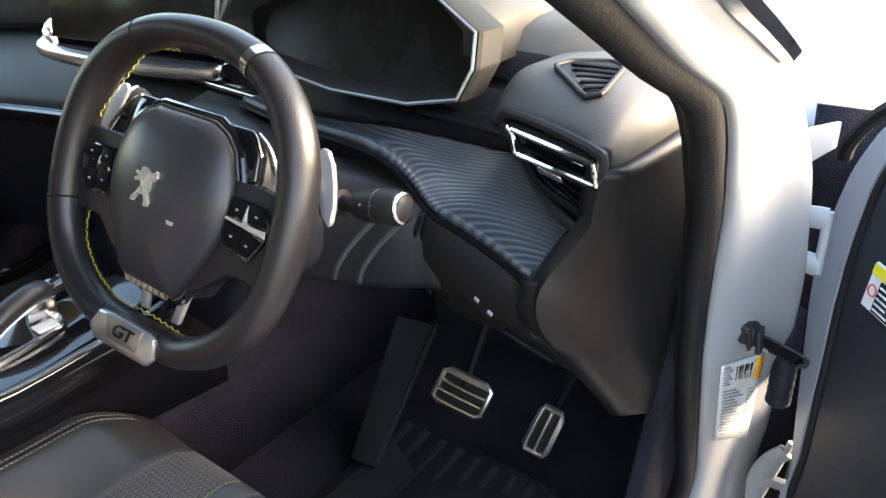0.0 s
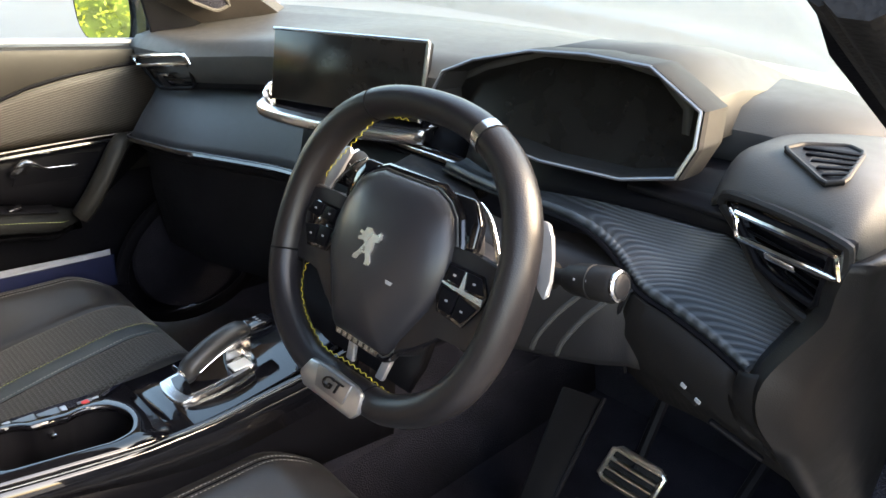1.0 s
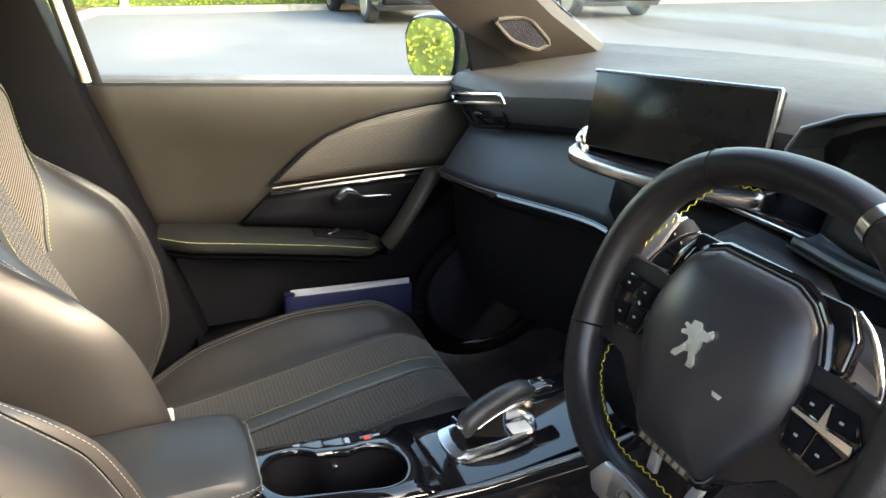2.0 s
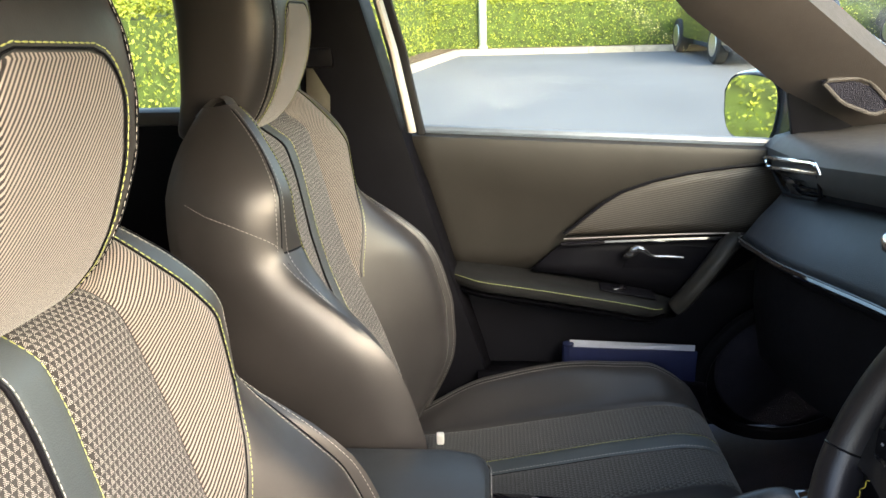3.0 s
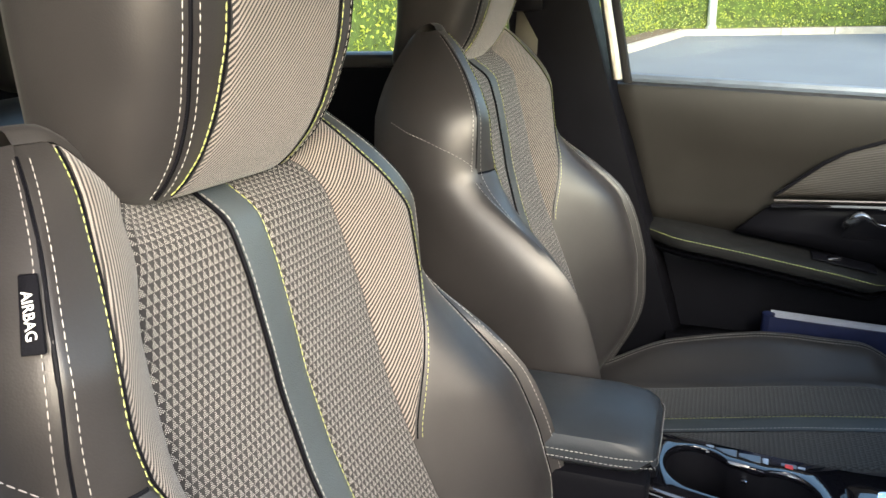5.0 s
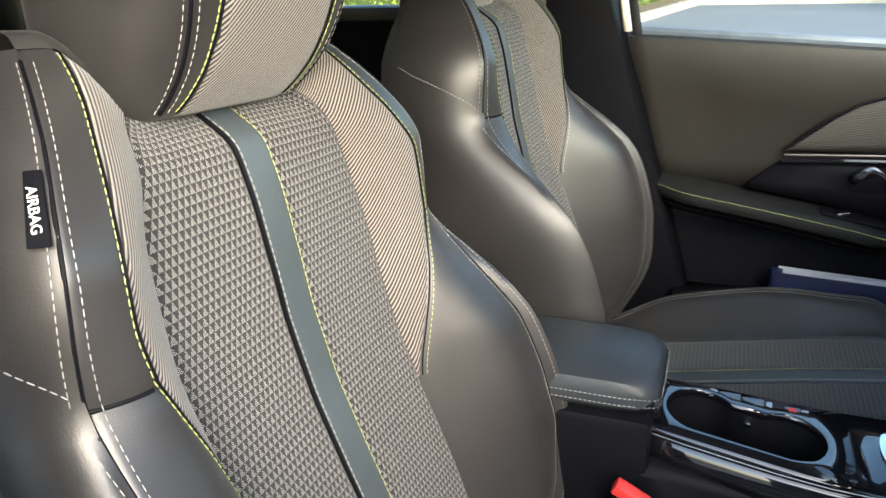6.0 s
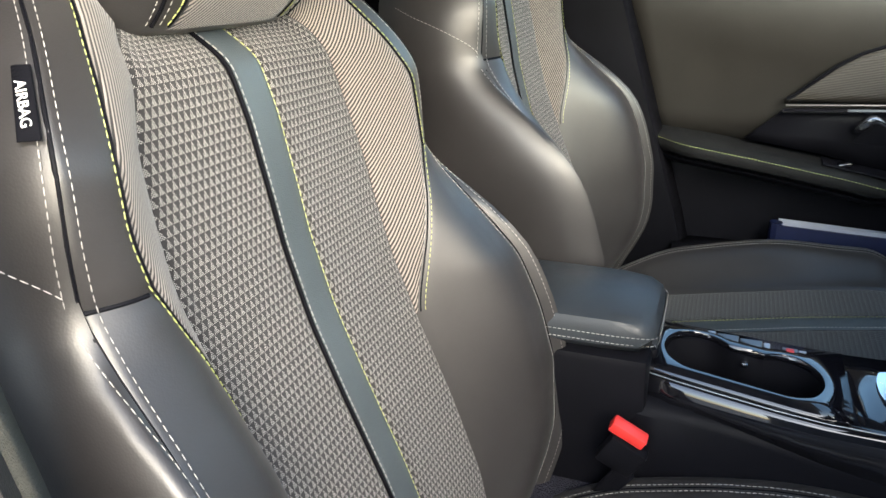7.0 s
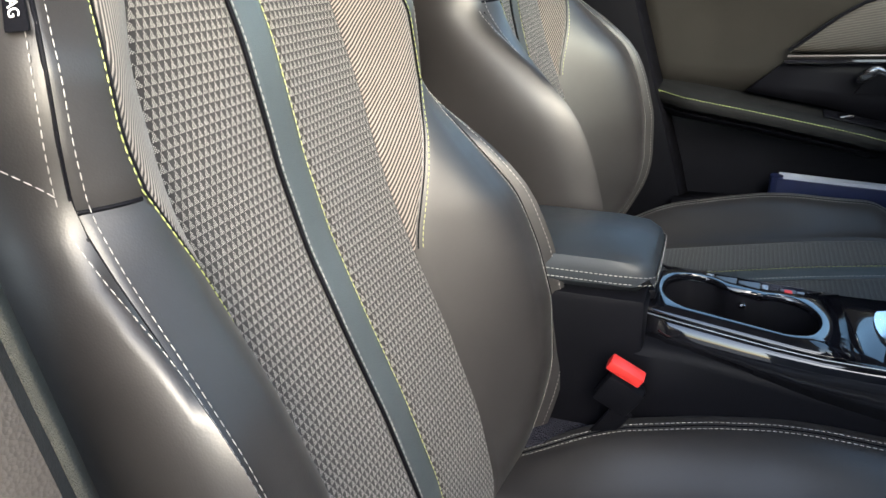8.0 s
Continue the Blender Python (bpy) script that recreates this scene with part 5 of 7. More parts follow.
def hub_n(u, v):
    """Height of the pad's face at a place."""
    k = max(math.hypot(u / 0.074, (v + 0.008) / 0.078), 0.0)
    return curve_at([(0.0, 0.0262), (0.25, 0.0258), (0.5, 0.0235), (0.72, 0.0185), (0.90, 0.0105), (1.0, 0.0)], k)


# emblem: one plain bright shape, upright with two feet and a raised arm
em_uv = [(-0.006, 0.0165), (0.001, 0.0175), (0.006, 0.013), (0.011, 0.0135), (0.015, 0.017), (0.0165, 0.011), (0.013, 0.0065), (0.0085, 0.006), (0.009, -0.001), (0.0075, -0.007), (0.011, -0.0135), (0.0095, -0.0175), (0.0045, -0.0175), (0.0045, -0.0125), (0.001, -0.006), (-0.0045, -0.0105), (-0.008, -0.016), (-0.0145, -0.0165), (-0.014, -0.0125), (-0.009, -0.008), (-0.0035, 0.0005), (-0.0055, 0.0035), (-0.013, 0.002), (-0.0145, 0.005), (-0.009, 0.0075), (-0.014, 0.0095), (-0.0125, 0.0125), (-0.0075, 0.0115)]
part("emblem", slab([W(u * 0.88 - 0.001, v * 0.92 + 0.002, 0.0255) for u, v in em_uv], WN * 0.0025, 0.0), plain("polished_silver", (0.66, 0.65, 0.62), 0.27, metal=0.9), hub, "bright chrome emblem shape", smooth=False)
# brand plate below the pad, drawn as bars
part("brand_strip", slab([W(u, v, 0.0015) for u, v in ((-0.031, -0.083), (0.031, -0.083), (0.029, -0.0905), (-0.029, -0.0905))], WN * 0.003, 0.001), GLOSS, hub)
for k in range(7):
    part("letter_bar", slab([W(-0.0265 + 0.0078 * k + a_, b_, 0.0042) for a_, b_ in ((0, -0.0845), (0.0052, -0.0845), (0.0052, -0.0892), (0, -0.0892))], WN * 0.0008), CHROME, hub)
part("horn_mark", slab([W(0.030 + a_, -0.018 + b_, hub_n(0.034, -0.018) + 0.0002) for a_, b_ in ((0, 0), (0.009, 0), (0.0075, -0.003), (0.0015, -0.003))], WN * 0.0007), GREY_PRINT, hub)

# spokes with their keys
for s in (-1, 1):
    o = [W(s * u, v, -0.014) for u, v in ((0.055, 0.032), (0.090, 0.026), (0.128, 0.030), (0.138, 0.0), (0.130, -0.045), (0.118, -0.050), (0.096, -0.042), (0.082, -0.044), (0.062, -0.066), (0.040, -0.084))]
    sp = part("spoke", slab(o, WN * 0.014, 0.004, 3), WHEEL_LEATHER, wheel)
    o = [W(s * u, v, 0.0005) for u, v in ((0.074, 0.0165), (0.112, 0.0165), (0.121, 0.003), (0.118, -0.010), (0.106, -0.030), (0.076, -0.027), (0.070, -0.014))]
    part("key_panel", slab(o, WN * 0.003, 0.0012), GLOSS, sp, "gloss black key panel")
    for kk in ([(0.076, 0.014), (0.092, 0.0145), (0.0935, 0.001), (0.0765, 0.002)], [(0.0965, 0.0145), (0.1105, 0.0145), (0.1185, 0.002), (0.099, 0.0005)], [(0.0745, -0.004), (0.0935, -0.0055), (0.092, -0.0245), (0.0775, -0.0235)], [(0.0955, -0.006), (0.1155, -0.0105), (0.105, -0.0265), (0.094, -0.025)]):
        ky = part("key", slab([W(s * u, v, 0.003) for u, v in kk], WN * 0.0022, 0.0008), HARD, sp)
        cu_, cv_ = sum(q[0] for q in kk) / 4, sum(q[1] for q in kk) / 4
        part("key_mark", slab([W(s * (cu_ + a_), cv_ + b_, 0.0052) for a_, b_ in ((-0.0014, -0.0008), (0.0014, -0.0008), (0.0014, 0.0008), (-0.0014, 0.0008))], WN * 0.0004), GREY_PRINT, ky)
    if s > 0:
        part("chrome_divider", slab([W(s * u, v, 0.0035) for u, v in ((0.0735, 0.0005), (0.0935, -0.001), (0.0945, 0.0145), (0.0965, 0.0145), (0.0985, -0.001), (0.119, 0.0), (0.1195, -0.0065), (0.0985, -0.0045), (0.0735, -0.0028))], WN * 0.0022, 0.0005, 1), CHROME, sp, "chrome divider between the keys")
    o = [W(s * u, v, -0.018) for u, v in ((0.036, 0.070), (0.070, 0.071), (0.084, 0.052), (0.086, 0.030), (0.076, 0.019), (0.060, 0.030))]
    part("gloss_wing", slab(o, WN * 0.012, 0.004, 3), GLOSS, sp, "gloss black upper spoke")
    arc = spline([W(s * u, v, -0.010) for u, v in ((0.074, 0.0695), (0.086, 0.062), (0.097, 0.050), (0.107, 0.036), (0.111, 0.024))], 14)
    part("silver_arc", tube(arc, [0.0012 + 0.0018 * math.sin(math.pi * min(1, (i + 1) / 14)) for i in range(14)], 8, flat=0.6), CHROME, sp, "satin silver arc")
    pad = [W(s * u, v, -0.034) for u, v in ((0.120, 0.069), (0.125, 0.0735), (0.132, 0.0725), (0.138, 0.063), (0.145, 0.047), (0.150, 0.030), (0.152, 0.018), (0.149, 0.0135), (0.140, 0.020), (0.128, 0.042))]
    part("shift_paddle", slab(pad, WN * 0.005, 0.002, 2), ALU, wheel, "satin aluminium shift paddle")
    part("lower_spoke", slab([W(s * u, v, -0.022) for u, v in ((0.022, -0.086), (0.032, -0.084), (0.026, -0.116), (0.016, -0.116))], WN * 0.006, 0.002), ALU, wheel, "satin silver lower spoke")
lo = [W(u, v, 0.0125) for u, v in ((-0.044, -0.136), (-0.033, -0.118), (-0.012, -0.1165), (0.030, -0.1165), (0.041, -0.121), (0.043, -0.138), (0.036, -0.146), (-0.034, -0.146))]
badge = part("badge", slab(lo, WN * 0.0075, 0.003, 2), plain("satin_silver", (0.42, 0.43, 0.45), 0.32, metal=0.9), wheel, "satin silver badge")
part("badge_plate", slab([W(u, v, 0.0195) for u, v in ((-0.020, -0.1175), (0.028, -0.1175), (0.024, -0.138), (-0.016, -0.138))], WN * 0.0022, 0.001), plain("dark_silver", (0.30, 0.31, 0.33), 0.3, metal=0.9), badge, "darker raised plate")
cu = bpy.data.curves.new("badge_lettering", "FONT")
cu.body, cu.size, cu.extrude, cu.align_x, cu.align_y, cu.shear = "GT", 0.0165, 0.0008, "CENTER", "CENTER", 0.25
cu.space_character = 0.9
tmp = new("badge_lettering", cu)
bpy.context.view_layer.update()
me = bpy.data.meshes.new_from_object(tmp.evaluated_get(bpy.context.evaluated_depsgraph_get()))
bpy.data.objects.remove(tmp)
bm = bmesh.new()
bm.from_mesh(me)
bmesh.ops.transform(bm, verts=bm.verts, matrix=Matrix.Translation(W(0.0045, -0.1275, 0.0225)) @ Matrix((WU * 1.25, WV, WN)).transposed().to_4x4())
part("badge_lettering", bm, GLOSS, badge, "dark GT lettering", smooth=False)

# column shroud and stalks
col = thing("steering_column", (0.37, 0.16, 0.9), "black steering column shroud with stalks", "steering column")
rows = []
for n_, k, drop in ((-0.055, 0.70, 0), (-0.08, 0.85, 0), (-0.14, 0.9, 0), (-0.20, 0.9, 0.0), (-0.27, 0.8, 0.0)):
    rows.append([W(0.078 * k * math.cos(a), drop - 0.012 + (0.050 if math.sin(a) > 0 else 0.075) * k * math.sin(a), n_) for a in [2 * math.pi * q / 28 for q in range(28)]])
part("shroud", surf(rows, close_u=True, cap=True), grained("column_plastic", (0.030, 0.029, 0.032), 0.42, 800, 0.0005, 0.25, 0.15), col, "dark grey shroud")
for s in (-1, 1):
    root = W(s * 0.075, 0.018, -0.085)
    tip = Vector((0.555, 0.101, 1.010)) if s > 0 else Vector((0.235, 0.085, 1.035))
    stk = part("stalk", tube([lerp(root, tip, k) for k in (0, 0.30, 0.31, 0.42, 0.43, 0.52, 0.58, 0.66, 0.80, 0.805, 0.82, 0.825, 0.97, 1.0)], [0.007, 0.007, 0.0125, 0.0125, 0.0075, 0.0075, 0.0115, 0.0138, 0.0150, 0.0142, 0.0142, 0.0150, 0.0150, 0.0132], 20), KNEE, col, "black control stalk with a ridged barrel")
    d = (tip - root).normalized()
    part("stalk_end", lathe([(0.0128, 0.0), (0.0126, 0.002), (0.0112, 0.0035), (0.0104, 0.0042), (0.0085, 0.0052), (0.005, 0.0060), (0.001, 0.0062)], tip, d, 24), COVER, stk, "grey end button")
    part("stalk_ring", lathe([(0.0118, 0.0006), (0.0133, 0.0012), (0.0133, 0.0028), (0.0116, 0.0042)], tip, d, 24), CHROME, stk, "chrome end ring")
    for k in range(3):
        part("stalk_mark", box(lerp(root, tip, 0.66 + 0.11 * k) + Vector((0.004, -0.0135, 0.006)), (0.0022, 0.001, 0.0022), 0.0003, 1), GREY_PRINT, stk)

# ---- centre console ----
con = thing("centre_console", (0.02, -0.12, 0.5), "gloss black centre console with cup holders", "console")


def con_top(y):
    return curve_at([(-0.40, 0.678), (-0.30, 0.675), (-0.10, 0.662), (0.0, 0.662), (0.15, 0.682), (0.28, 0.72)], y)


def con_hw(y):
    return curve_at([(-0.40, 0.070), (-0.25, 0.074), (0.05, 0.080), (0.28, 0.10)], y)


CX = 0.002


def deck_hw(y):
    return curve_at([(-0.32, 0.040), (-0.295, 0.045), (-0.24, 0.056), (-0.15, 0.069), (-0.08, 0.0745), (0.05, 0.080), (0.28, 0.10)], y)


ysc = [-0.40 + 0.034 * i for i in range(21)]
rows = [[(CX - con_hw(y) - 0.02, y, 0.45), (CX - con_hw(y) - 0.012, y, 0.58), (CX - con_hw(y), y, con_top(y) - 0.03), (CX - con_hw(y) + 0.004, y, con_top(y) - 0.012)] for y in ysc]
part("side_panel", surf(rows), HARD, con, "black console side", thick=0.01)
rows = [[(CX + deck_hw(y) + 0.004, y, con_top(y) - 0.024 - 0.035 * step(-0.25, 0.05, y)), (CX + con_hw(y), y, con_top(y) - 0.045 - 0.03 * step(-0.25, 0.05, y)), (CX + con_hw(y) + 0.001, y, 0.58), (CX + con_hw(y) + 0.001, y, 0.45)] for y in ysc]
part("side_panel", surf(rows), HARD, con, "black console side", thick=0.01)
# deck, with the cup hole left open
mid = (0.002, -0.181)
hole = []
for cx_, cy_, r_, base in ((-0.006, -0.2265, 0.0425, 90), (0.010, -0.1355, 0.0425, -90)):
    tilt = math.degrees(math.atan2(0.091, 0.016)) if base > 0 else math.degrees(math.atan2(-0.091, -0.016))
    for k in range(27):
        a = radians(lerp(tilt + 48, tilt + 272, k / 26) if base > 0 else lerp(tilt + 88, tilt + 312, k / 26))
        hole.append((cx_ + r_ * math.cos(a), cy_ + r_ * math.sin(a)))


def deck_pt(a, k):
    """From the hole's rim (k=0) to the deck's edge (k=1)."""
    d = (math.cos(a), math.sin(a))
    ex = min((0.071 / abs(d[0])) if abs(d[0]) > 1e-6 else 9, (0.112 / abs(d[1])) if abs(d[1]) > 1e-6 else 9)
    return d, ex


rows = []
for k in (0.0, 0.10, 0.16, 1.0):
    line = []
    for p in hole:
        a = math.atan2(p[1] - mid[1], p[0] - mid[0])
        d, ex = deck_pt(a, k)
        q = (lerp(p[0], mid[0] + d[0] * ex + 0.002, k), lerp(p[1], mid[1] + d[1] * ex, k))
        q = (min(q[0], CX + deck_hw(q[1])), q[1])
        line.append((q[0], q[1], con_top(q[1]) + (0.0045 if 0.05 < k < 0.5 else 0.0)))
    rows.append(line)
part("cup_deck", surf(rows, close_u=True), GLOSS, con, "gloss black deck round the cup holders", thick=0.004)
part("cup_rim", tube([Vector((p[0], p[1], con_top(p[1]) + 0.004)) + Vector((p[0] - mid[0], p[1] - mid[1], 0)).normalized() * 0.004 for p in hole], 0.0035, 8, closed=True), plain("gloss_grey_rim", (0.12, 0.12, 0.13), 0.1, coat=0.8), con, "shiny rounded cup rim")
well = [[Vector((p[0], p[1], con_top(p[1]) - 0.001)) for p in hole], [Vector((lerp(mid[0], p[0], 0.96), lerp(mid[1], p[1], 0.97), 0.64)) for p in hole], [Vector((lerp(mid[0], p[0], 0.92), lerp(mid[1], p[1], 0.94), 0.605)) for p in hole], [Vector((lerp(mid[0], p[0], 0.1), lerp(mid[1], p[1], 0.1), 0.602)) for p in hole]]
part("cup_well", surf(well, close_u=True, cap=False), DARK_TRIM, con, "black cup well", thick=0.0)
part("cup_clip", box((-0.024, -0.176, 0.658), (0.012, 0.008, 0.006), 0.002), CHROME, con, "small chrome clip")
rows = [[(CX - 0.074, y, con_top(y)), (CX - 0.03, y, con_top(y) + 0.003), (CX + 0.03, y, con_top(y) + 0.003), (CX + 0.070, y, con_top(y) - 0.002), (CX + 0.079, y, con_top(y) - 0.016), (CX + 0.081, y, con_top(y) - 0.050)] for y in (-0.071, -0.03, 0.02, 0.08, 0.14, 0.20, 0.26)]
part("front_deck", surf(rows), GLOSS, con, "gloss black front deck", thick=0.006)
rows = [[(CX + deck_hw(y) - 0.002, y, con_top(y) + 0.001), (CX + deck_hw(y) + 0.0035, y, con_top(y) - 0.010), (CX + deck_hw(y) + 0.006, y, con_top(y) - 0.018), (CX + deck_hw(y) + 0.0075, y, con_top(y) - 0.030 - 0.035 * step(-0.25, 0.05, y))] for y in [-0.295 + 0.04 * i for i in range(14)]]
part("gloss_flank", surf(rows), GLOSS, con, "gloss black flank", thick=0.006)
part("flank_line", tube([(CX + deck_hw(y) + 0.001, y, con_top(y) - 0.001) for y in [-0.295 + 0.05 * i for i in range(11)]], 0.0008, 6), STEEL_DARK, con, "thin satin edge line")
# the keys beside the cups, on the passenger's edge
kp = part("key_panel", slab([(-0.070, -0.235, 0.6705), (-0.048, -0.235, 0.671), (-0.030, -0.082, 0.662), (-0.066, -0.082, 0.661)], (0, 0, 0.0035), 0.0012), GLOSS, con)
for y, dy, mt in ((-0.216, 0.010, ALU), (-0.197, 0.026, STEEL_DARK), (-0.170, 0.026, STEEL_DARK), (-0.152, 0.008, ALU), (-0.126, 0.018, STEEL_DARK), (-0.112, 0.010, ALU)):
    part("key", box((-0.052 + (y + 0.2) * 0.06, y, con_top(y) + 0.005), (0.015, dy, 0.004), 0.0012, 1), mt, kp)
part("hazard_mark", box((-0.0475, -0.126, con_top(-0.126) + 0.0075), (0.008, 0.009, 0.0015), 0.0008, 1), RED, kp, "red lit mark")

# gear selector
gs = thing("gear_selector", (0.0, 0.05, 0.665), "black leather gear selector on a satin chrome base", "gear selector")
o = spline([(-0.038, -0.060, 0.664), (-0.010, -0.066, 0.664), (0.024, -0.064, 0.664), (0.040, -0.052, 0.665), (0.042, 0.0, 0.670), (0.040, 0.05, 0.677), (0.030, 0.085, 0.681), (-0.025, 0.085, 0.681), (-0.040, 0.03, 0.674), (-0.038, -0.060, 0.664)], 40)[:-1]
part("base_plate", slab(o, (0, 0, 0.007), 0.002), CHROME, gs, "satin chrome base plate")
part("gloss_well", slab([lerp(Vector((0.002, 0.022, 0.680)), p + Vector((0, 0, 0.0075)), 0.80) for p in o], (0, 0, 0.002)), GLOSS, gs)
hp = spline([(0.0, -0.034, 0.690), (0.0, -0.016, 0.708), (0.0, 0.02, 0.728), (0.0, 0.055, 0.740), (0.0, 0.085, 0.742)], 12)
rows = []
for i, p in enumerate(hp):
    w_, h_ = lerp(0.0195, 0.017, i / 11), lerp(0.0175, 0.0145, i / 11) * (0.75 if i in (0, 11) else 1)
    rows.append([p + Vector((w_ * math.cos(a) * (0.8 if i in (0, 11) else 1), -h_ * 0.4 * math.sin(a), h_ * math.sin(a))) for a in [2 * math.pi * q / 16 for q in range(16)]])
part("knob", surf(rows, close_u=True, cap=True), LEATHER, gs, "black leather knob")
part("knob_top", box((0.0, 0.106, 0.740), (0.032, 0.046, 0.017), 0.005, 3, Matrix.Rotation(radians(4), 4, "X")), GLOSS, gs, "gloss black knob end")
for k in range(3):
    part("key_mark", box((-0.008 + 0.008 * k, 0.106, 0.7492), (0.004, 0.006, 0.0008), 0.0002, 1), GREY_PRINT, gs)
part("park_key", box((0.0, -0.040, 0.703), (0.024, 0.006, 0.022), 0.002, 2, Matrix.Rotation(radians(38), 4, "X")), CHROME, gs, "chrome-framed park key")
part("park_key_face", box((0.0, -0.0425, 0.7055), (0.018, 0.006, 0.016), 0.002, 2, Matrix.Rotation(radians(38), 4, "X")), HARD, gs)
part("stem", box((0.0, 0.065, 0.702), (0.012, 0.05, 0.048), 0.004), CHROME, gs)
part("knob_trim", tube([p + Vector((0.0165, 0, -0.012)) for p in hp[3:]], 0.0014, 6), CHROME, gs)
part("white_plate", box((0.024, 0.055, 0.689), (0.026, 0.035, 0.003), 0.0012), WHITE_PRINT, gs)
gs.scale = (0.82, 0.82, 0.82)
gs.location.y += 0.006

# armrest box
LID_LEATHER = grained("blue_black_leather", (0.026, 0.030, 0.035), 0.42, 700, 0.0004, 0.2, 0.12, spec=0.28)
ab = thing("armrest_box", (0.0, -0.42, 0.5), "black leather centre armrest over a storage box", "armrest")
prof = [(-0.62, 0.0), (-0.45, 0.0), (-0.33, 0.0), (-0.295, -0.003), (-0.280, -0.010), (-0.274, -0.022)]
rows = []
for y, dz in prof:
    hw = 0.082 * (1.0 if y < -0.34 else curve_at([(-0.34, 1.0), (-0.295, 0.95), (-0.280, 0.88), (-0.274, 0.80)], y))
    zt = 0.748 + dz
    zb = 0.702 + (0.010 if y > -0.285 else 0.0)
    hw *= 0.90
    rows.append([(-hw + 0.012, y, zb), (-hw, y, zb + 0.012), (-hw, y, zt - 0.016), (-hw + 0.006, y, zt - 0.005), (-hw + 0.02, y, zt), (0.0, y, zt + 0.003), (hw - 0.02, y, zt), (hw - 0.006, y, zt - 0.005), (hw, y, zt - 0.016), (hw, y, zb + 0.012), (hw - 0.012, y, zb)])
lid = part("lid", surf(rows, close_u=True, cap=True), LID_LEATHER, ab, "grey-black leather armrest lid")
front = [(0.0745, y, 0.718) for y in (-0.55, -0.45, -0.36, -0.33)] + [(0.0715, -0.305, 0.717), (0.061, -0.276, 0.715), (0.03, -0.2725, 0.714), (-0.03, -0.2725, 0.714), (-0.061, -0.276, 0.715), (-0.074, -0.31, 0.717)]
part("lid_stitching", stitches(spline(front, 60), 0.0055, 0.004, 0.0005), THREAD, lid)
part("lid_stitching", stitches([p + Vector((0.0006, 0, 0.010)) for p in spline(front, 60)], 0.0055, 0.004, 0.0005), THREAD, lid)
part("bin", box((0.0, -0.46, 0.60), (0.15, 0.36, 0.2), 0.01), HARD, ab)
part("hinge_lip", box((-0.005, -0.283, 0.689), (0.085, 0.02, 0.014), 0.004), HARD, ab)

# ---- front seats ----
# heights along the backrest, and at each height: the middle's depth, the cloth's edge, the bolster's crest and its outer seam
MID_Y = [(0.42, -0.428), (0.52, -0.430), (0.61, -0.449), (0.70, -0.477), (0.79, -0.510), (0.86, -0.534), (0.93, -0.5505), (0.96, -0.5545), (1.03, -0.566), (1.07, -0.577), (1.096, -0.595), (1.12, -0.610), (1.15, -0.628)]
CLOTH_U = [(0.42, 0.128), (0.50, 0.136), (0.60, 0.140), (0.80, 0.141), (0.95, 0.146), (1.03, 0.134), (1.10, 0.110), (1.15, 0.088)]
CLOTH_DY = [(0.42, 0.004), (0.60, 0.007), (0.75, 0.006), (0.95, 0.0), (1.03, -0.002), (1.09, 0.008), (1.15, 0.022)]
CREST_U = [(0.42, 0.185), (0.522, 0.205), (0.623, 0.214), (0.709, 0.216), (0.775, 0.216), (0.84, 0.214), (0.868, 0.211), (0.898, 0.207), (0.935, 0.200), (0.964, 0.195), (1.0, 0.198), (1.04, 0.194), (1.075, 0.177), (1.121, 0.148), (1.1425, 0.136), (1.155, 0.128)]
CREST_Y = [(0.42, -0.432), (0.522, -0.411), (0.623, -0.402), (0.709, -0.408), (0.775, -0.425), (0.84, -0.449), (0.868, -0.467), (0.898, -0.487), (0.935, -0.506), (0.964, -0.516), (1.0, -0.521), (1.04, -0.524), (1.075, -0.542), (1.121, -0.576), (1.1425, -0.598), (1.155, -0.615)]
SEAM_U = [(0.42, 0.205), (0.522, 0.234), (0.623, 0.250), (0.709, 0.253), (0.775, 0.253), (0.84, 0.252), (0.868, 0.248), (0.898, 0.243), (0.935, 0.237), (0.965, 0.232), (1.0, 0.232), (1.046, 0.226), (1.07, 0.215), (1.10, 0.195), (1.13, 0.172), (1.155, 0.150)]
SEAM_Y = [(0.42, -0.434), (0.522, -0.413), (0.623, -0.399), (0.709, -0.403), (0.775, -0.420), (0.84, -0.445), (0.868, -0.464), (0.898, -0.485), (0.935, -0.514), (0.965, -0.534), (1.0, -0.531), (1.046, -0.531), (1.07, -0.541), (1.10, -0.560), (1.13, -0.588), (1.155, -0.618)]
BACK_Y = [(0.42, -0.550), (0.70, -0.600), (0.88, -0.660), (0.967, -0.682), (1.047, -0.682), (1.092, -0.670), (1.13, -0.650), (1.15, -0.638)]
TOP = 1.146
SPLIT = 0.967


def at(keys, z):
    return smooth_keys(keys, z, 0.010)


def lime_u(z):
    """The stitched edge between twill and leather: the crest above, slanting down to the cloth below."""
    if z >= SPLIT:
        return at(CREST_U, z)
    return lerp(at(CLOTH_U, z) + 0.0006, 0.195, max(0.0, (z - 0.795) / (SPLIT - 0.795)) ** 1.25)


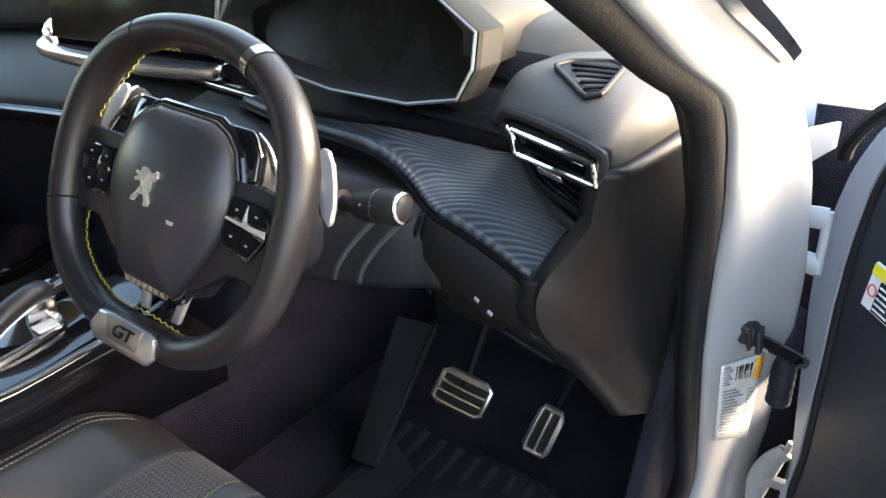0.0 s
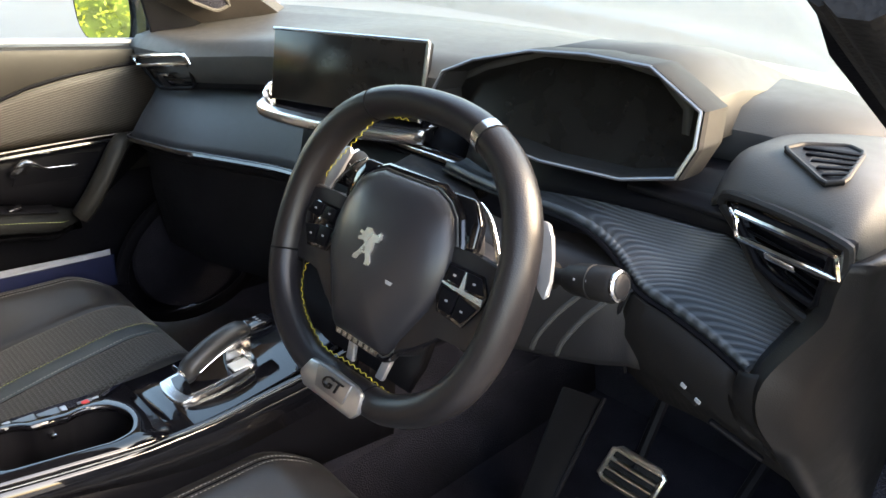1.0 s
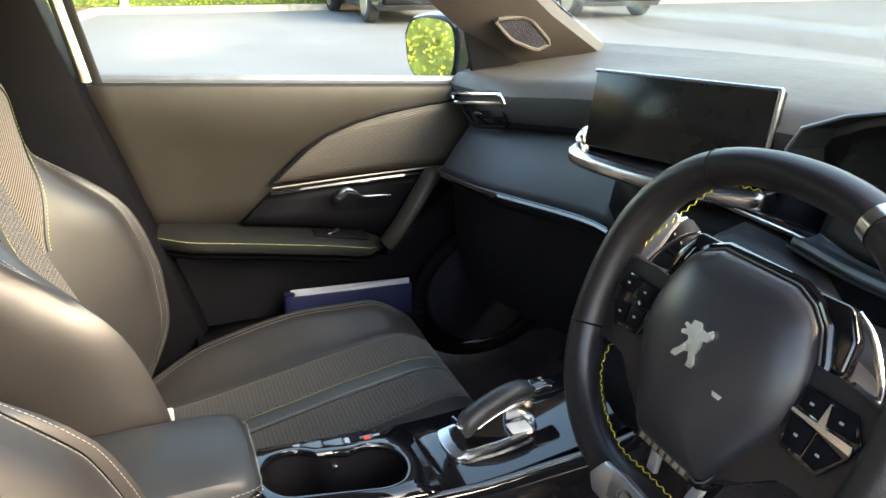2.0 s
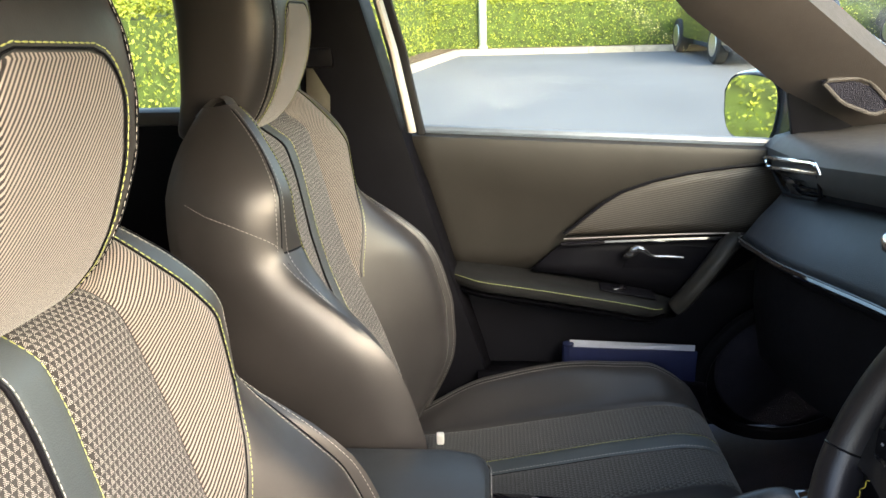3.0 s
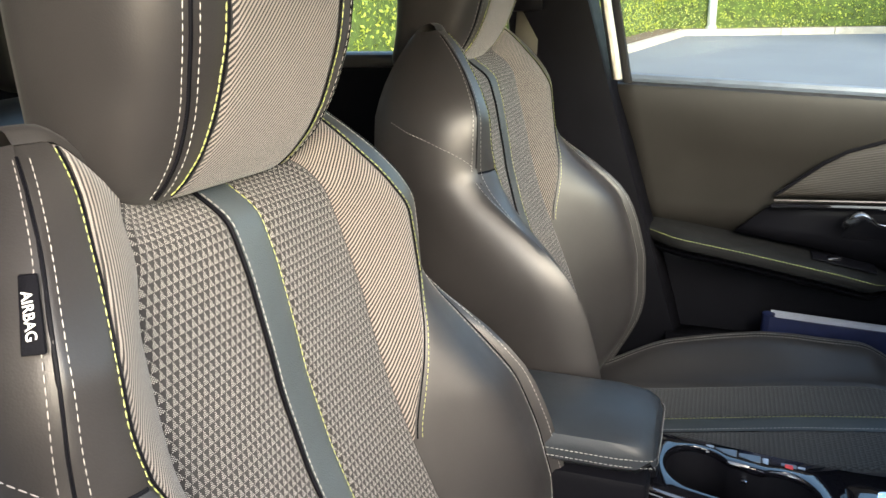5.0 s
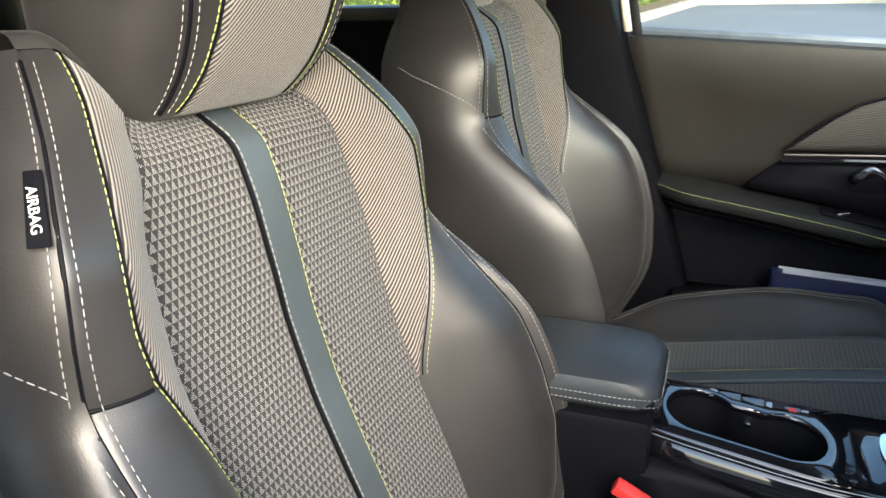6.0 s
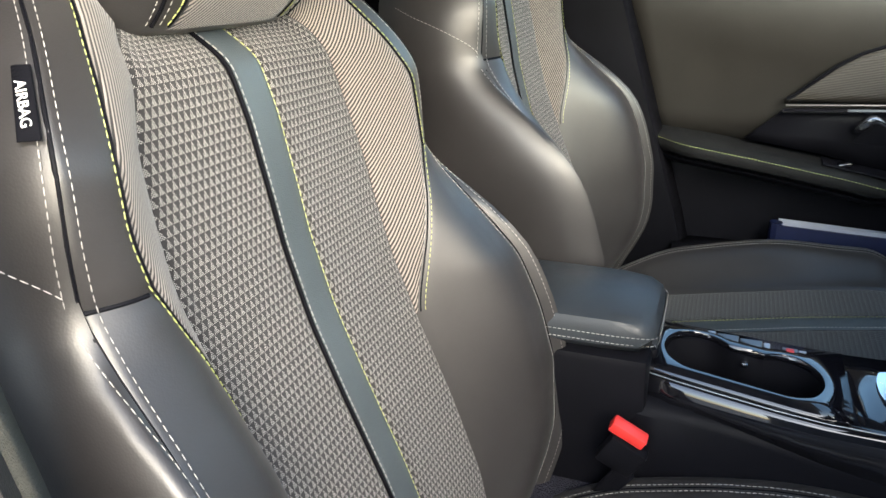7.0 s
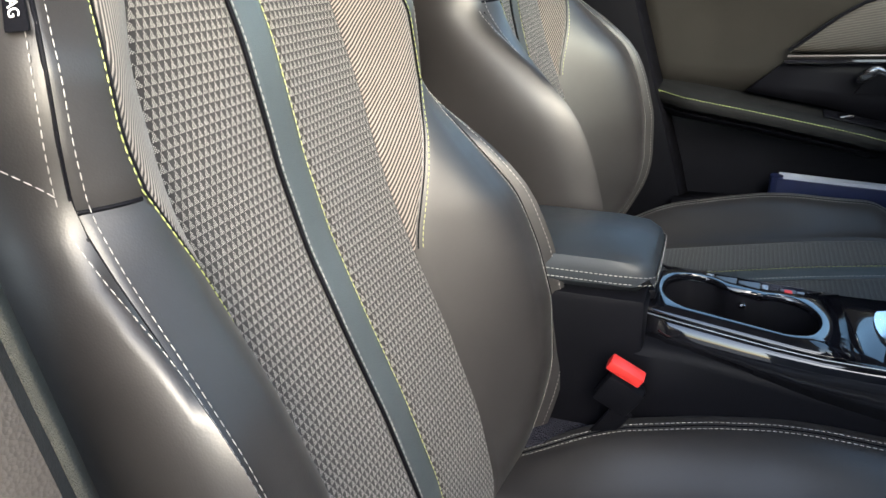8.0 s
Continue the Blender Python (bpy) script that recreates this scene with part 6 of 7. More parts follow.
class Backrest:
    """The backrest's skin: a point from u to the side of its middle and z along it."""

    def __init__(self, cx, shear, rise, puff):
        self.cx, self.shear, self.rise, self.puff = cx, shear, rise, puff

    def pad(self, u, z):
        """How far the bolsters, away from and towards the open door, are padded out."""
        return self.puff[0 if u < 0 else 1] * step(0.145, 0.225, abs(u)) * step(0.44, 0.60, z) * (1 - step(0.80, 0.96, z))

    def put(self, u, y, z):
        return Vector((self.cx + u, y, z + self.shear * u + self.rise))

    def depth(self, u, z):
        a = abs(u)
        uc, uk, us = at(CLOTH_U, z), at(CREST_U, z), at(SEAM_U, z)
        y0, yk, ys = at(MID_Y, z), at(CREST_Y, z), at(SEAM_Y, z)
        yc = y0 + at(CLOTH_DY, z)
        if a <= uc:
            return lerp(y0, yc, (a / uc) ** 2)
        if a <= uk:
            s = (a - uc) / (uk - uc)
            return lerp(yc, yk, lerp(math.sin(s * math.pi / 2), s, 0.45 * step(0.90, 1.0, z)))
        s = min(1.0, (a - uk) / (us - uk))
        return lerp(yk, ys, 1 - math.cos(s * math.pi / 2) if ys < yk else math.sin(s * math.pi / 2))

    def face(self, u, z, lift=0.0):
        dip = 0.034 * (1 - step(0.09, 0.140, abs(u))) * step(1.06, 1.15, z)
        return self.put(u, self.depth(u, z) + self.pad(u, z) + lift * 0.93, z + lift * 0.36 - dip)

    def side(self, s, z, k):
        """Round the outer edge: k from 0 at the seam to 1 at the back."""
        us = at(SEAM_U, z)
        ys = at(SEAM_Y, z) + self.pad(s * us, z)
        yb = at(BACK_Y, z)
        out = 0.022 * (1 - 0.6 * step(0.98, 1.14, z))
        a = math.sin(min(1.0, k * 2.2) * math.pi / 2)
        u = us + out * a - 0.03 * step(0.6, 1.0, k) * (1 - 0.7 * step(1.05, 1.14, z))
        roll = 0.022 * math.sin(math.pi * min(1.0, k / 0.34)) * (1 - step(0.87, 0.965, z))
        bend = lerp(2.0, 1.25, step(0.87, 0.965, z))
        return self.put(s * u, lerp(ys, yb, 0.92 * k ** bend + 0.08 * k) + roll, z - 0.004 * k)


def patch(b, lo, hi, z0, z1, nu, nz, sink=0.0022, lift=0.0):
    """Part of the front skin between two side limits, its edges tucked in as at a seam. The UV map is in metres over the skin."""
    rows, uvs = [], []
    for j in range(nz + 1):
        z = lerp(z0, z1, j / nz)
        p, q = lo(z), hi(z)
        line, flat = [], []
        for i in range(nu + 1):
            k = i / nu
            u = lerp(p, q, k)
            e = min(k, 1 - k) * abs(q - p)
            tuck = -sink * max(0, 1 - e / 0.005) ** 2 - sink * max(0, 1 - min(z - z0, z1 - z) / 0.006) ** 2
            line.append(b.face(u, z, lift + tuck))
            flat.append(b.face(u, z))
        run, ul = p, [(p, (z - 0.4) * 1.05)]
        for f, g in zip(flat, flat[1:]):
            run += math.copysign(math.hypot(g.x - f.x, g.y - f.y), q - p)
            ul.append((run, (z - 0.4) * 1.05))
        rows.append(line)
        uvs.append(ul)
    return surf(rows, uvs=uvs)


def span(a, b, n):
    return [lerp(a, b, i / (n - 1)) for i in range(n)]


def seat(cx, shear, rise, head, cushion_x, puff, label):
    """A bucket seat facing the dash. head: how far its headrest is shifted back and up."""
    st = thing("bucket_seat", (cx, -0.25, 0.36), label, "seat", "front seats")
    b = Backrest(cx, shear, rise, puff)
    zs = span(0.44, TOP, 34)
    ks = [0, 0.05, 0.12, 0.22, 0.35, 0.5, 0.7, 0.88, 1.0]
    rows = []
    for z in zs:
        left, right = [b.side(-1, z, k) for k in ks], [b.side(1, z, k) for k in ks]
        m = (left[-1] + right[-1]) / 2
        rows.append(left + [lerp(left[-1], m, 0.5) + Vector((0, -0.016, 0)), m + Vector((0, -0.022, 0)), lerp(right[-1], m, 0.5) + Vector((0, -0.016, 0))] + right[::-1])
    part("backrest", surf(rows), LEATHER, st, "black leather backrest shell", sharp=70)
    us = span(-1, 1, 41)
    rows = []
    for k in us:
        p = b.face(k * at(SEAM_U, TOP), TOP, -0.001)
        q = lerp(b.side(-1, TOP, 1.0), b.side(1, TOP, 1.0), (k + 1) / 2)
        rows.append([p, lerp(p, q, 0.10) + Vector((0, 0, 0.007)), lerp(p, q, 0.3) + Vector((0, 0, 0.011)), lerp(p, q, 0.6) + Vector((0, 0, 0.009)), lerp(p, q, 0.88) + Vector((0, 0, 0.003)), q + Vector((0, -0.012, -0.012))])
    part("top_roll", surf(rows), LEATHER, st, "rounded leather top", sharp=80)
    # twill, cloth, bolsters and shoulders
    cl = lambda z: at(CLOTH_U, z)
    for s in (-1, 1):
        part("cloth_panel", patch(b, lambda z: s * 0.0205, lambda z: s * cl(z), 0.45, TOP, 24, 64, 0.003), TRIANGLES, st, "dark cloth woven with pale triangles")
        part("twill_panel", patch(b, lambda z: s * cl(z), lambda z: s * lime_u(z), 0.797, TOP, 14, 50, 0.002), TWILL, st, "beige and brown ribbed twill")
        part("bolster", patch(b, lambda z: s * max(cl(z), lime_u(z) if z > 0.795 else 0), lambda z: s * at(SEAM_U, z), 0.44, SPLIT, 26, 60), LEATHER, st, "padded leather bolster")
        part("shoulder", patch(b, lambda z: s * at(CREST_U, z), lambda z: s * at(SEAM_U, z), SPLIT, TOP, 16, 26), LEATHER, st, "padded leather shoulder")
        zz = span(0.80, TOP - 0.003, 90)
        part("lime_stitching", stitches([b.face(s * (lime_u(z) + 0.0032), z, 0.0002) for z in zz], 0.0062, 0.0046, 0.00044), LIME, st, "lime stitching")
        part("edge_piping", tube([b.face(s * (lime_u(z) + 0.0008), z, -0.0006) for z in zz], 0.0009, 6), HARD, st, "dark edge piping")
        zz = span(0.47, TOP - 0.006, 100)
        part("seam_stitching", stitches([b.face(s * (at(SEAM_U, z) - 0.0062), z, 0.0002) for z in zz], 0.0060, 0.0042, 0.00036), THREAD, st, "pale double stitching")
        part("seam_stitching", stitches([b.side(s, z, 0.06) + Vector((s * 0.0006, 0.0004, 0)) for z in zz], 0.0060, 0.0042, 0.00036), THREAD, st, "pale double stitching")
        part("seam_groove", tube([b.face(s * (at(SEAM_U, z) - 0.0004), z, -0.0012) for z in zz], 0.0013, 6), HARD, st, "dark seam groove")
        # cross seam between shoulder and bolster, running on over the side
        part("cross_seam", tube([b.face(s * u, SPLIT, -0.0022) for u in span(at(CREST_U, SPLIT) + 0.004, at(SEAM_U, SPLIT), 10)], 0.0015, 6), HARD, st, "dark cross seam")
        part("side_seam", stitches([b.side(s, SPLIT + 0.075 * k ** 0.7, k) + Vector((s * 0.0008, 0, 0)) for k in span(0.05, 0.85, 24)], 0.0058, 0.0042, 0.00046), THREAD, st)
        part("stripe_stitching", stitches([b.face(s * 0.0172, z, 0.0014) for z in zz], 0.0064, 0.0048, 0.00050), LIME if s < 0 else THREAD, st, "pale stitching along the stripe")
    part("under_skin", patch(b, lambda z: -at(SEAM_U, z) + 0.003, lambda z: at(SEAM_U, z) - 0.003, 0.45, TOP - 0.004, 60, 50, 0.0, -0.0058), LEATHER, st, "dark leather under the seams")
    part("stripe", patch(b, lambda z: -0.020, lambda z: 0.020, 0.45, TOP, 8, 64, 0.0018, 0.0010), STRIPE_LEATHER, st, "grey-blue leather centre stripe")
    part("stripe_piping", tube([b.face(0.0212, z, 0.0008) for z in span(0.46, TOP - 0.01, 70)], 0.0019, 6), HARD, st, "dark piping")

    # headrest
    hy, hz_ = head
    hz = [1.092, 1.0945, 1.100, 1.110, 1.125, 1.15, 1.18, 1.21, 1.25, 1.29, 1.325, 1.345, 1.356, 1.360]
    inset = [0.62, 0.34, 0.17, 0.07, 0.025, 0.0, 0.0, 0.0, 0.0, 0.02, 0.08, 0.2, 0.42, 0.7]

    def hput(u, y, z):
        return Vector((cx + u, y + hy, z + hz_ + shear * u))

    def hr_front(z):
        return smooth_keys([(1.085, -0.592), (1.098, -0.578), (1.13, -0.551), (1.16, -0.535), (1.20, -0.520), (1.24, -0.5125), (1.28, -0.5125), (1.32, -0.520), (1.37, -0.545)], z, 0.010)

    def head_depth(z):
        return 0.074 * smooth_keys([(1.09, 0.72), (1.12, 0.82), (1.20, 0.97), (1.25, 1.0)], z, 0.015)

    def hr_hw(z):
        return smooth_keys([(1.085, 0.104), (1.12, 0.112), (1.2, 0.124), (1.3, 0.124), (1.36, 0.112)], z, 0.015)

    E = 4.4

    def hface(u, z, lift=0.0):
        k = min(0.9995, abs(u) / hr_hw(z))
        d = head_depth(z)
        ins = curve_at(list(zip(hz, inset)), z)
        return hput(u, hr_front(z) - d + d * (1 - ins * 0.6) * (1 - k ** E) ** (1 / E) + lift, z)

    rows = []
    for z, ins in zip(hz, inset):
        d, hw = head_depth(z), hr_hw(z)
        ring = []
        for q in range(56):
            a = 2 * math.pi * q / 56
            c, s_ = math.cos(a), math.sin(a)
            r = (abs(c) ** E + abs(s_) ** E) ** (-1 / E)
            ring.append(hput(hw * (1 - ins * 0.35) * r * c, hr_front(z) - d + d * (1 - ins * 0.6) * r * s_, z))
        rows.append(ring)
    hd = part("headrest", surf(rows, close_u=True, cap=True), LEATHER, st, "black leather headrest", sharp=80)

    def panel_hw(z):
        """Half the cloth panel's width: straight sides, rounded upper corners."""
        w = smooth_keys([(1.09, 0.064), (1.15, 0.067), (1.22, 0.0685), (1.28, 0.0675)], z, 0.01)
        r = 0.034
        if z > 1.274 - r:
            w -= r - math.sqrt(max(0.0, r * r - (z - 1.274 + r) ** 2))
        return w

    rows, uvs = [], []
    for z in span(1.0965, 1.2738, 46):
        line = []
        for k in span(-1, 1, 25):
            line.append(hface(k * panel_hw(z), z, 0.0014 - 0.003 * (abs(k) > 0.99 or z > 1.273)))
        rows.append(line)
        uvs.append([(k * panel_hw(z), z) for k in span(-1, 1, 25)])
    part("headrest_panel", surf(rows, uvs=uvs), TWILL_HEAD, hd, "fine twill headrest panel")
    zz = span(1.099, 1.2739, 60)
    rim_ = [(-panel_hw(z) - 0.0045, z + 0.0045 * step(1.242, 1.274, z)) for z in zz] + [(panel_hw(z) + 0.0045, z + 0.0045 * step(1.242, 1.274, z)) for z in reversed(zz)]
    part("headrest_stitching", stitches([hface(u, z, 0.0008) for u, z in rim_], 0.0062, 0.0050, 0.00062), LIME, hd, "lime stitching round the panel")
    part("panel_groove", tube([hface(lerp(0, u, 0.96), z - 0.003 * step(1.242, 1.274, z), 0.0002) for u, z in rim_], 0.0009, 6), HARD, hd, "dark groove round the panel")
    for s in (-1, 1):
        zz = span(1.100, 1.34, 44)
        for off in (-0.0052, 0.0052):
            part("headrest_stitching", stitches([hface(s * (hr_hw(z) - 0.0265 + off), z, 0.0008) for z in zz], 0.0062, 0.0042, 0.00040), THREAD, hd)
        part("headrest_seam", tube([hface(s * (hr_hw(z) - 0.0265), z, -0.0002) for z in zz], 0.0015, 6), HARD, hd, "dark seam groove")
        part("headrest_post", tube([(cx + s * 0.06, -0.665 + hy, 1.04 + rise), (cx + s * 0.06, -0.640 + hy, 1.12 + hz_)], 0.007, 8), CHROME, st)

    # cushion
    def cush(u, y, lift=0.0):
        zc = smooth_keys([(-0.46, 0.47), (-0.30, 0.492), (-0.07, 0.540), (0.05, 0.560), (0.10, 0.556), (0.13, 0.532), (0.145, 0.49), (0.153, 0.44)], y, 0.012)
        a = abs(u)
        rdg = 0.052 * step(-0.46, -0.28, y) * (1 - step(0.03, 0.145, y) * 0.65)
        rdg += -0.026 * step(-0.15, 0.05, y)
        rdg = max(rdg, 0.004)
        hw = smooth_keys([(-0.46, 0.240), (-0.2, 0.268), (0.02, 0.264), (0.10, 0.245), (0.15, 0.215)], y, 0.02)
        z = zc + rdg * step(0.125, hw - 0.045, a)
        if a > hw - 0.03:
            k = min(1.0, (a - hw + 0.03) / 0.03)
            z -= 0.034 * (1 - math.sqrt(max(0.0, 1 - k * k)))
        return Vector((cushion_x + u, y, z + lift)), hw

    def cpatch(lo, hi, y0, y1, nu, ny, sink=0.004):
        rows, uvs = [], []
        for j in range(ny + 1):
            y = lerp(y0, y1, j / ny)
            hw = cush(0, y)[1]
            p, q = lo(y, hw), hi(y, hw)
            line, ul = [], []
            for i in range(nu + 1):
                k = i / nu
                e = min(k, 1 - k) * abs(q - p)
                line.append(cush(lerp(p, q, k), y, -sink * max(0, 1 - e / 0.007) ** 2)[0])
                ul.append((lerp(p, q, k), y))
            rows.append(line)
            uvs.append(ul)
        return surf(rows, uvs=uvs)

    ccl = lambda y: curve_at([(-0.46, 0.135), (-0.2, 0.130), (0.02, 0.122), (0.118, 0.108)], y)
    for s in (-1, 1):
        part("cushion_cloth", cpatch(lambda y, h: s * 0.020, lambda y, h: s * ccl(y), -0.44, 0.153, 18, 60), CUSHION_CLOTH, st, "dark cloth woven with grey triangles")
        part("cushion_bolster", cpatch(lambda y, h: s * ccl(y), lambda y, h: s * h, -0.46, 0.153, 26, 60), LEATHER, st, "padded leather cushion side")
        for dd_ in (0.034, 0.045):
            part("cushion_stitching", stitches([cush(s * (cush(0, y)[1] - dd_), y, 0.0004)[0] for y in span(-0.41, 0.10, 60)], 0.006, 0.0042, 0.00050), THREAD, st, "pale double stitching")
        part("cushion_groove", tube([cush(s * (cush(0, y)[1] - 0.0395), y, -0.0008)[0] for y in span(-0.41, 0.10, 60)], 0.0015, 6), HARD, st, "dark seam groove")
        part("cushion_stitching", stitches([cush(s * 0.0170, y, 0.0010)[0] for y in span(-0.42, 0.12, 50)], 0.006, 0.0044, 0.00050), LIME if s < 0 else THREAD, st)
    part("cushion_stripe", cpatch(lambda y, h: -0.020, lambda y, h: 0.020, -0.44, 0.153, 6, 60, 0.002), STRIPE_LEATHER, st, "grey-blue leather centre stripe")
    rows = []
    for y in span(-0.46, 0.153, 41):
        hw = cush(0.3, y)[1]
        e = cush(hw, y)[0].z
        c = cushion_x
        rows.append([(c - hw, y, e), (c - hw - 0.006, y, e - 0.03), (c - hw - 0.002, y, 0.44), (c - hw + 0.03, y, 0.40), (c + hw - 0.03, y, 0.40), (c + hw + 0.002, y, 0.44), (c + hw + 0.006, y, e - 0.03), (c + hw, y, e)])
    part("cushion_base", surf(rows), LEATHER, st, "black leather cushion side")
    part("cushion_front", surf([[cush(u, 0.153)[0] for u in (-0.21, -0.1, 0, 0.1, 0.21)], [(cushion_x + u, 0.147, 0.40) for u in (-0.21, -0.1, 0, 0.1, 0.21)]]), LEATHER, st)
    for x in (-0.19, 0.19):
        part("seat_rail", box((cushion_x + x, -0.17, 0.378), (0.04, 0.5, 0.036), 0.005), HARD, st)
    part("seat_riser", box((cushion_x, -0.17, 0.397), (0.34, 0.42, 0.02), 0.005), HARD, st)
    return st, b


driver_seat, driver_back = seat(0.327, 0.075, 0.0, (0.0, 0.0), 0.327, (0.016, 0.0), "black leather and patterned cloth driver's seat with pale stitching")
seat(-0.352, 0.035, 0.018, (-0.032, 0.014), -0.370, (0.042, 0.032), "black leather and patterned cloth passenger seat beside the far door")

# airbag tag sewn into the driver's shoulder seam
tp = [driver_back.side(1, z, k) for z, k in ((1.091, 0.02), (1.091, 0.125), (1.058, 0.125), (1.058, 0.02))]
to = Vector((0.0032, 0.0016, 0.0))
tag = part("airbag_tag", slab([p + to for p in tp], to * 0.6, 0.0004, 1), HARD, driver_seat, "black fabric airbag tag")
cu = bpy.data.curves.new("airbag_lettering", "FONT")
cu.body, cu.size, cu.extrude, cu.align_x, cu.align_y = "AIRBAG", 0.0074, 0.0003, "CENTER", "CENTER"
tmp = new("airbag_lettering", cu)
bpy.context.view_layer.update()
me = bpy.data.meshes.new_from_object(tmp.evaluated_get(bpy.context.evaluated_depsgraph_get()))
bpy.data.objects.remove(tmp)
bm = bmesh.new()
bm.from_mesh(me)
tx = (tp[3] - tp[0]).normalized()
tn = tx.cross(tp[0] - tp[1]).normalized()
tn = tn if tn.x > 0 else -tn
ty = tn.cross(tx)
bmesh.ops.transform(bm, verts=bm.verts, matrix=Matrix.Translation(sum(tp, Vector()) / 4 + to * 2.1) @ Matrix((tx, ty, tn)).transposed().to_4x4())
part("airbag_lettering", bm, WHITE_PRINT, tag, "white lettering", smooth=False)

# buckles
for nm, c, r in (("seat_belt_buckle", Vector((0.112, -0.297, 0.616)), 22), ):
    bk = thing(nm, c, "black seat belt buckle with a red release button", "buckle")
    mr = Matrix.Rotation(radians(-28), 4, "X") @ Matrix.Rotation(radians(8), 4, "Y")
    part("case", box(c + Vector((0, -0.002, -0.018)), (0.020, 0.046, 0.045), 0.005, 2, mr), HARD, bk)
    part("release_button", box(c + Vector((0.003, 0.004, 0.016)), (0.017, 0.043, 0.015), 0.003, 2, mr), RED, bk, "red release button")
    part("stem", box(c + Vector((-0.004, -0.012, -0.07)), (0.006, 0.024, 0.07), 0.002, 1, mr), HARD, bk)
pb = thing("seat_belt_latch", (-0.13, -0.36, 0.52), "small pale seat belt latch by the passenger cushion", "buckle")
part("case", box((-0.135, -0.36, 0.525), (0.018, 0.04, 0.07), 0.004, 2, Matrix.Rotation(radians(-20), 4, "X")), HARD, pb)
part("button", box((-0.133, -0.350, 0.560), (0.016, 0.030, 0.010), 0.003, 2, Matrix.Rotation(radians(-20), 4, "X")), RED, pb)
iso = thing("child_seat_anchor_tag", (-0.42, -0.365, 0.515), "small white plastic anchor tag at the seat crease", "tag")
part("tag", box((-0.422, -0.366, 0.522), (0.012, 0.014, 0.022), 0.003), WHITE_PRINT, iso)

# ---- driver's side: pillar, opening and door ----
seal = [(0.757, -0.16, 1.262), (0.760, -0.052, 1.216), (0.762, 0.018, 1.186), (0.770, 0.085, 1.157), (0.770, 0.133, 1.122), (0.768, 0.172, 1.085), (0.765, 0.222, 1.035), (0.761, 0.272, 0.966), (0.760, 0.312, 0.895), (0.762, 0.350, 0.815), (0.765, 0.402, 0.725), (0.768, 0.465, 0.62), (0.771, 0.53, 0.50), (0.769, 0.50, 0.40), (0.765, 0.38, 0.368), (0.765, 0.1, 0.365), (0.765, -0.3, 0.365)]
SL = spline(seal, 70)
body = thing("door_opening", (0.78, 0.3, 0.4), "white painted driver's door opening with a black rubber seal", "door frame", kind="structure")
part("door_seal", tube([p + Vector((-0.002, -0.002, 0.0)) for p in SL], 0.0125, 10), RUBBER, body, "black rubber door seal")
part("seal_lip", tube([p + Vector((-0.014, 0.004, -0.004)) for p in SL], 0.006, 8), RUBBER, body, "inner seal lip")
inn = [[p + Vector((-0.008, 0.004, 0)), p + Vector((-0.018, 0.014, -0.004)), p + Vector((-0.026, 0.03, -0.010)), p + Vector((-0.030, 0.07, -0.03))] for p in SL[:26]]
part("pillar_trim", surf(inn), HARD, body, "dark windscreen pillar trim", thick=0.006)
outer = [(0.780, -0.10, 1.262), (0.783, 0.0, 1.222), (0.785, 0.08, 1.198), (0.787, 0.17, 1.172), (0.794, 0.230, 1.145), (0.801, 0.262, 1.112), (0.813, 0.326, 1.050), (0.821, 0.386, 0.977), (0.829, 0.455, 0.884), (0.832, 0.531, 0.773), (0.834, 0.611, 0.634), (0.836, 0.68, 0.50), (0.84, 0.62, 0.36), (0.84, 0.40, 0.33), (0.838, 0.1, 0.32), (0.837, -0.1, 0.32), (0.835, -0.3, 0.32)]
OL = spline(outer, 70)
rows = []
for a, b in zip(SL, OL):
    a = a + Vector((0.008, 0.008, 0))
    n_ = Vector((0.9, -0.42, 0))
    rows.append([a, lerp(a, b, 0.06) + n_ * 0.004, lerp(a, b, 0.14) + n_ * 0.005, lerp(a, b, 0.4) + n_ * 0.001, lerp(a, b, 0.7) - n_ * 0.001, lerp(a, b, 0.88) + n_ * 0.002, lerp(a, b, 0.96) + n_ * 0.001, b, b + Vector((-0.006, 0.012, 0)), b + Vector((-0.03, 0.03, 0))])
FRAME_ROWS = rows
part("painted_frame", surf(rows), PAINT, body, "white painted pillar", sharp=70, thick=0.006)
part("sill", box((0.80, -0.3, 0.34), (0.14, 1.2, 0.06), 0.02, 3), PAINT, body)
part("screen_edge_trim", tube(spline([(0.786, -0.10, 1.266), (0.790, 0.004, 1.225), (0.7925, 0.085, 1.200), (0.794, 0.150, 1.180), (0.795, 0.176, 1.171)], 18), 0.0095, 8), GLOSS, body, "gloss black windscreen edge trim")
# black sheet added to give the gap behind the hinges its shade
part("hinge_shade_sheet", surf([[(x, y, z) for x, y in ((0.798 - 0.02 * step(0.9, 1.02, z), 0.650), (0.83, 0.670), (0.86, 0.680), (0.89, 0.675))] for z in (0.30, 0.55, 0.75, 0.93, 1.03)]), CARPET, body, "dark sheet standing in for the shade behind the hinges", thick=0.01)
part("flange_bracket", slab([(0.806, 0.300, 1.092), (0.826, 0.318, 1.098), (0.828, 0.330, 1.072), (0.812, 0.322, 1.056)], (0.003, 0.006, 0), 0.0015, 2), PAINT, body, "folded sheet bracket")

# information label on the pillar, lying on the painted skin
ACROSS = [0.0, 0.06, 0.14, 0.40, 0.70, 0.88, 0.96, 1.0]


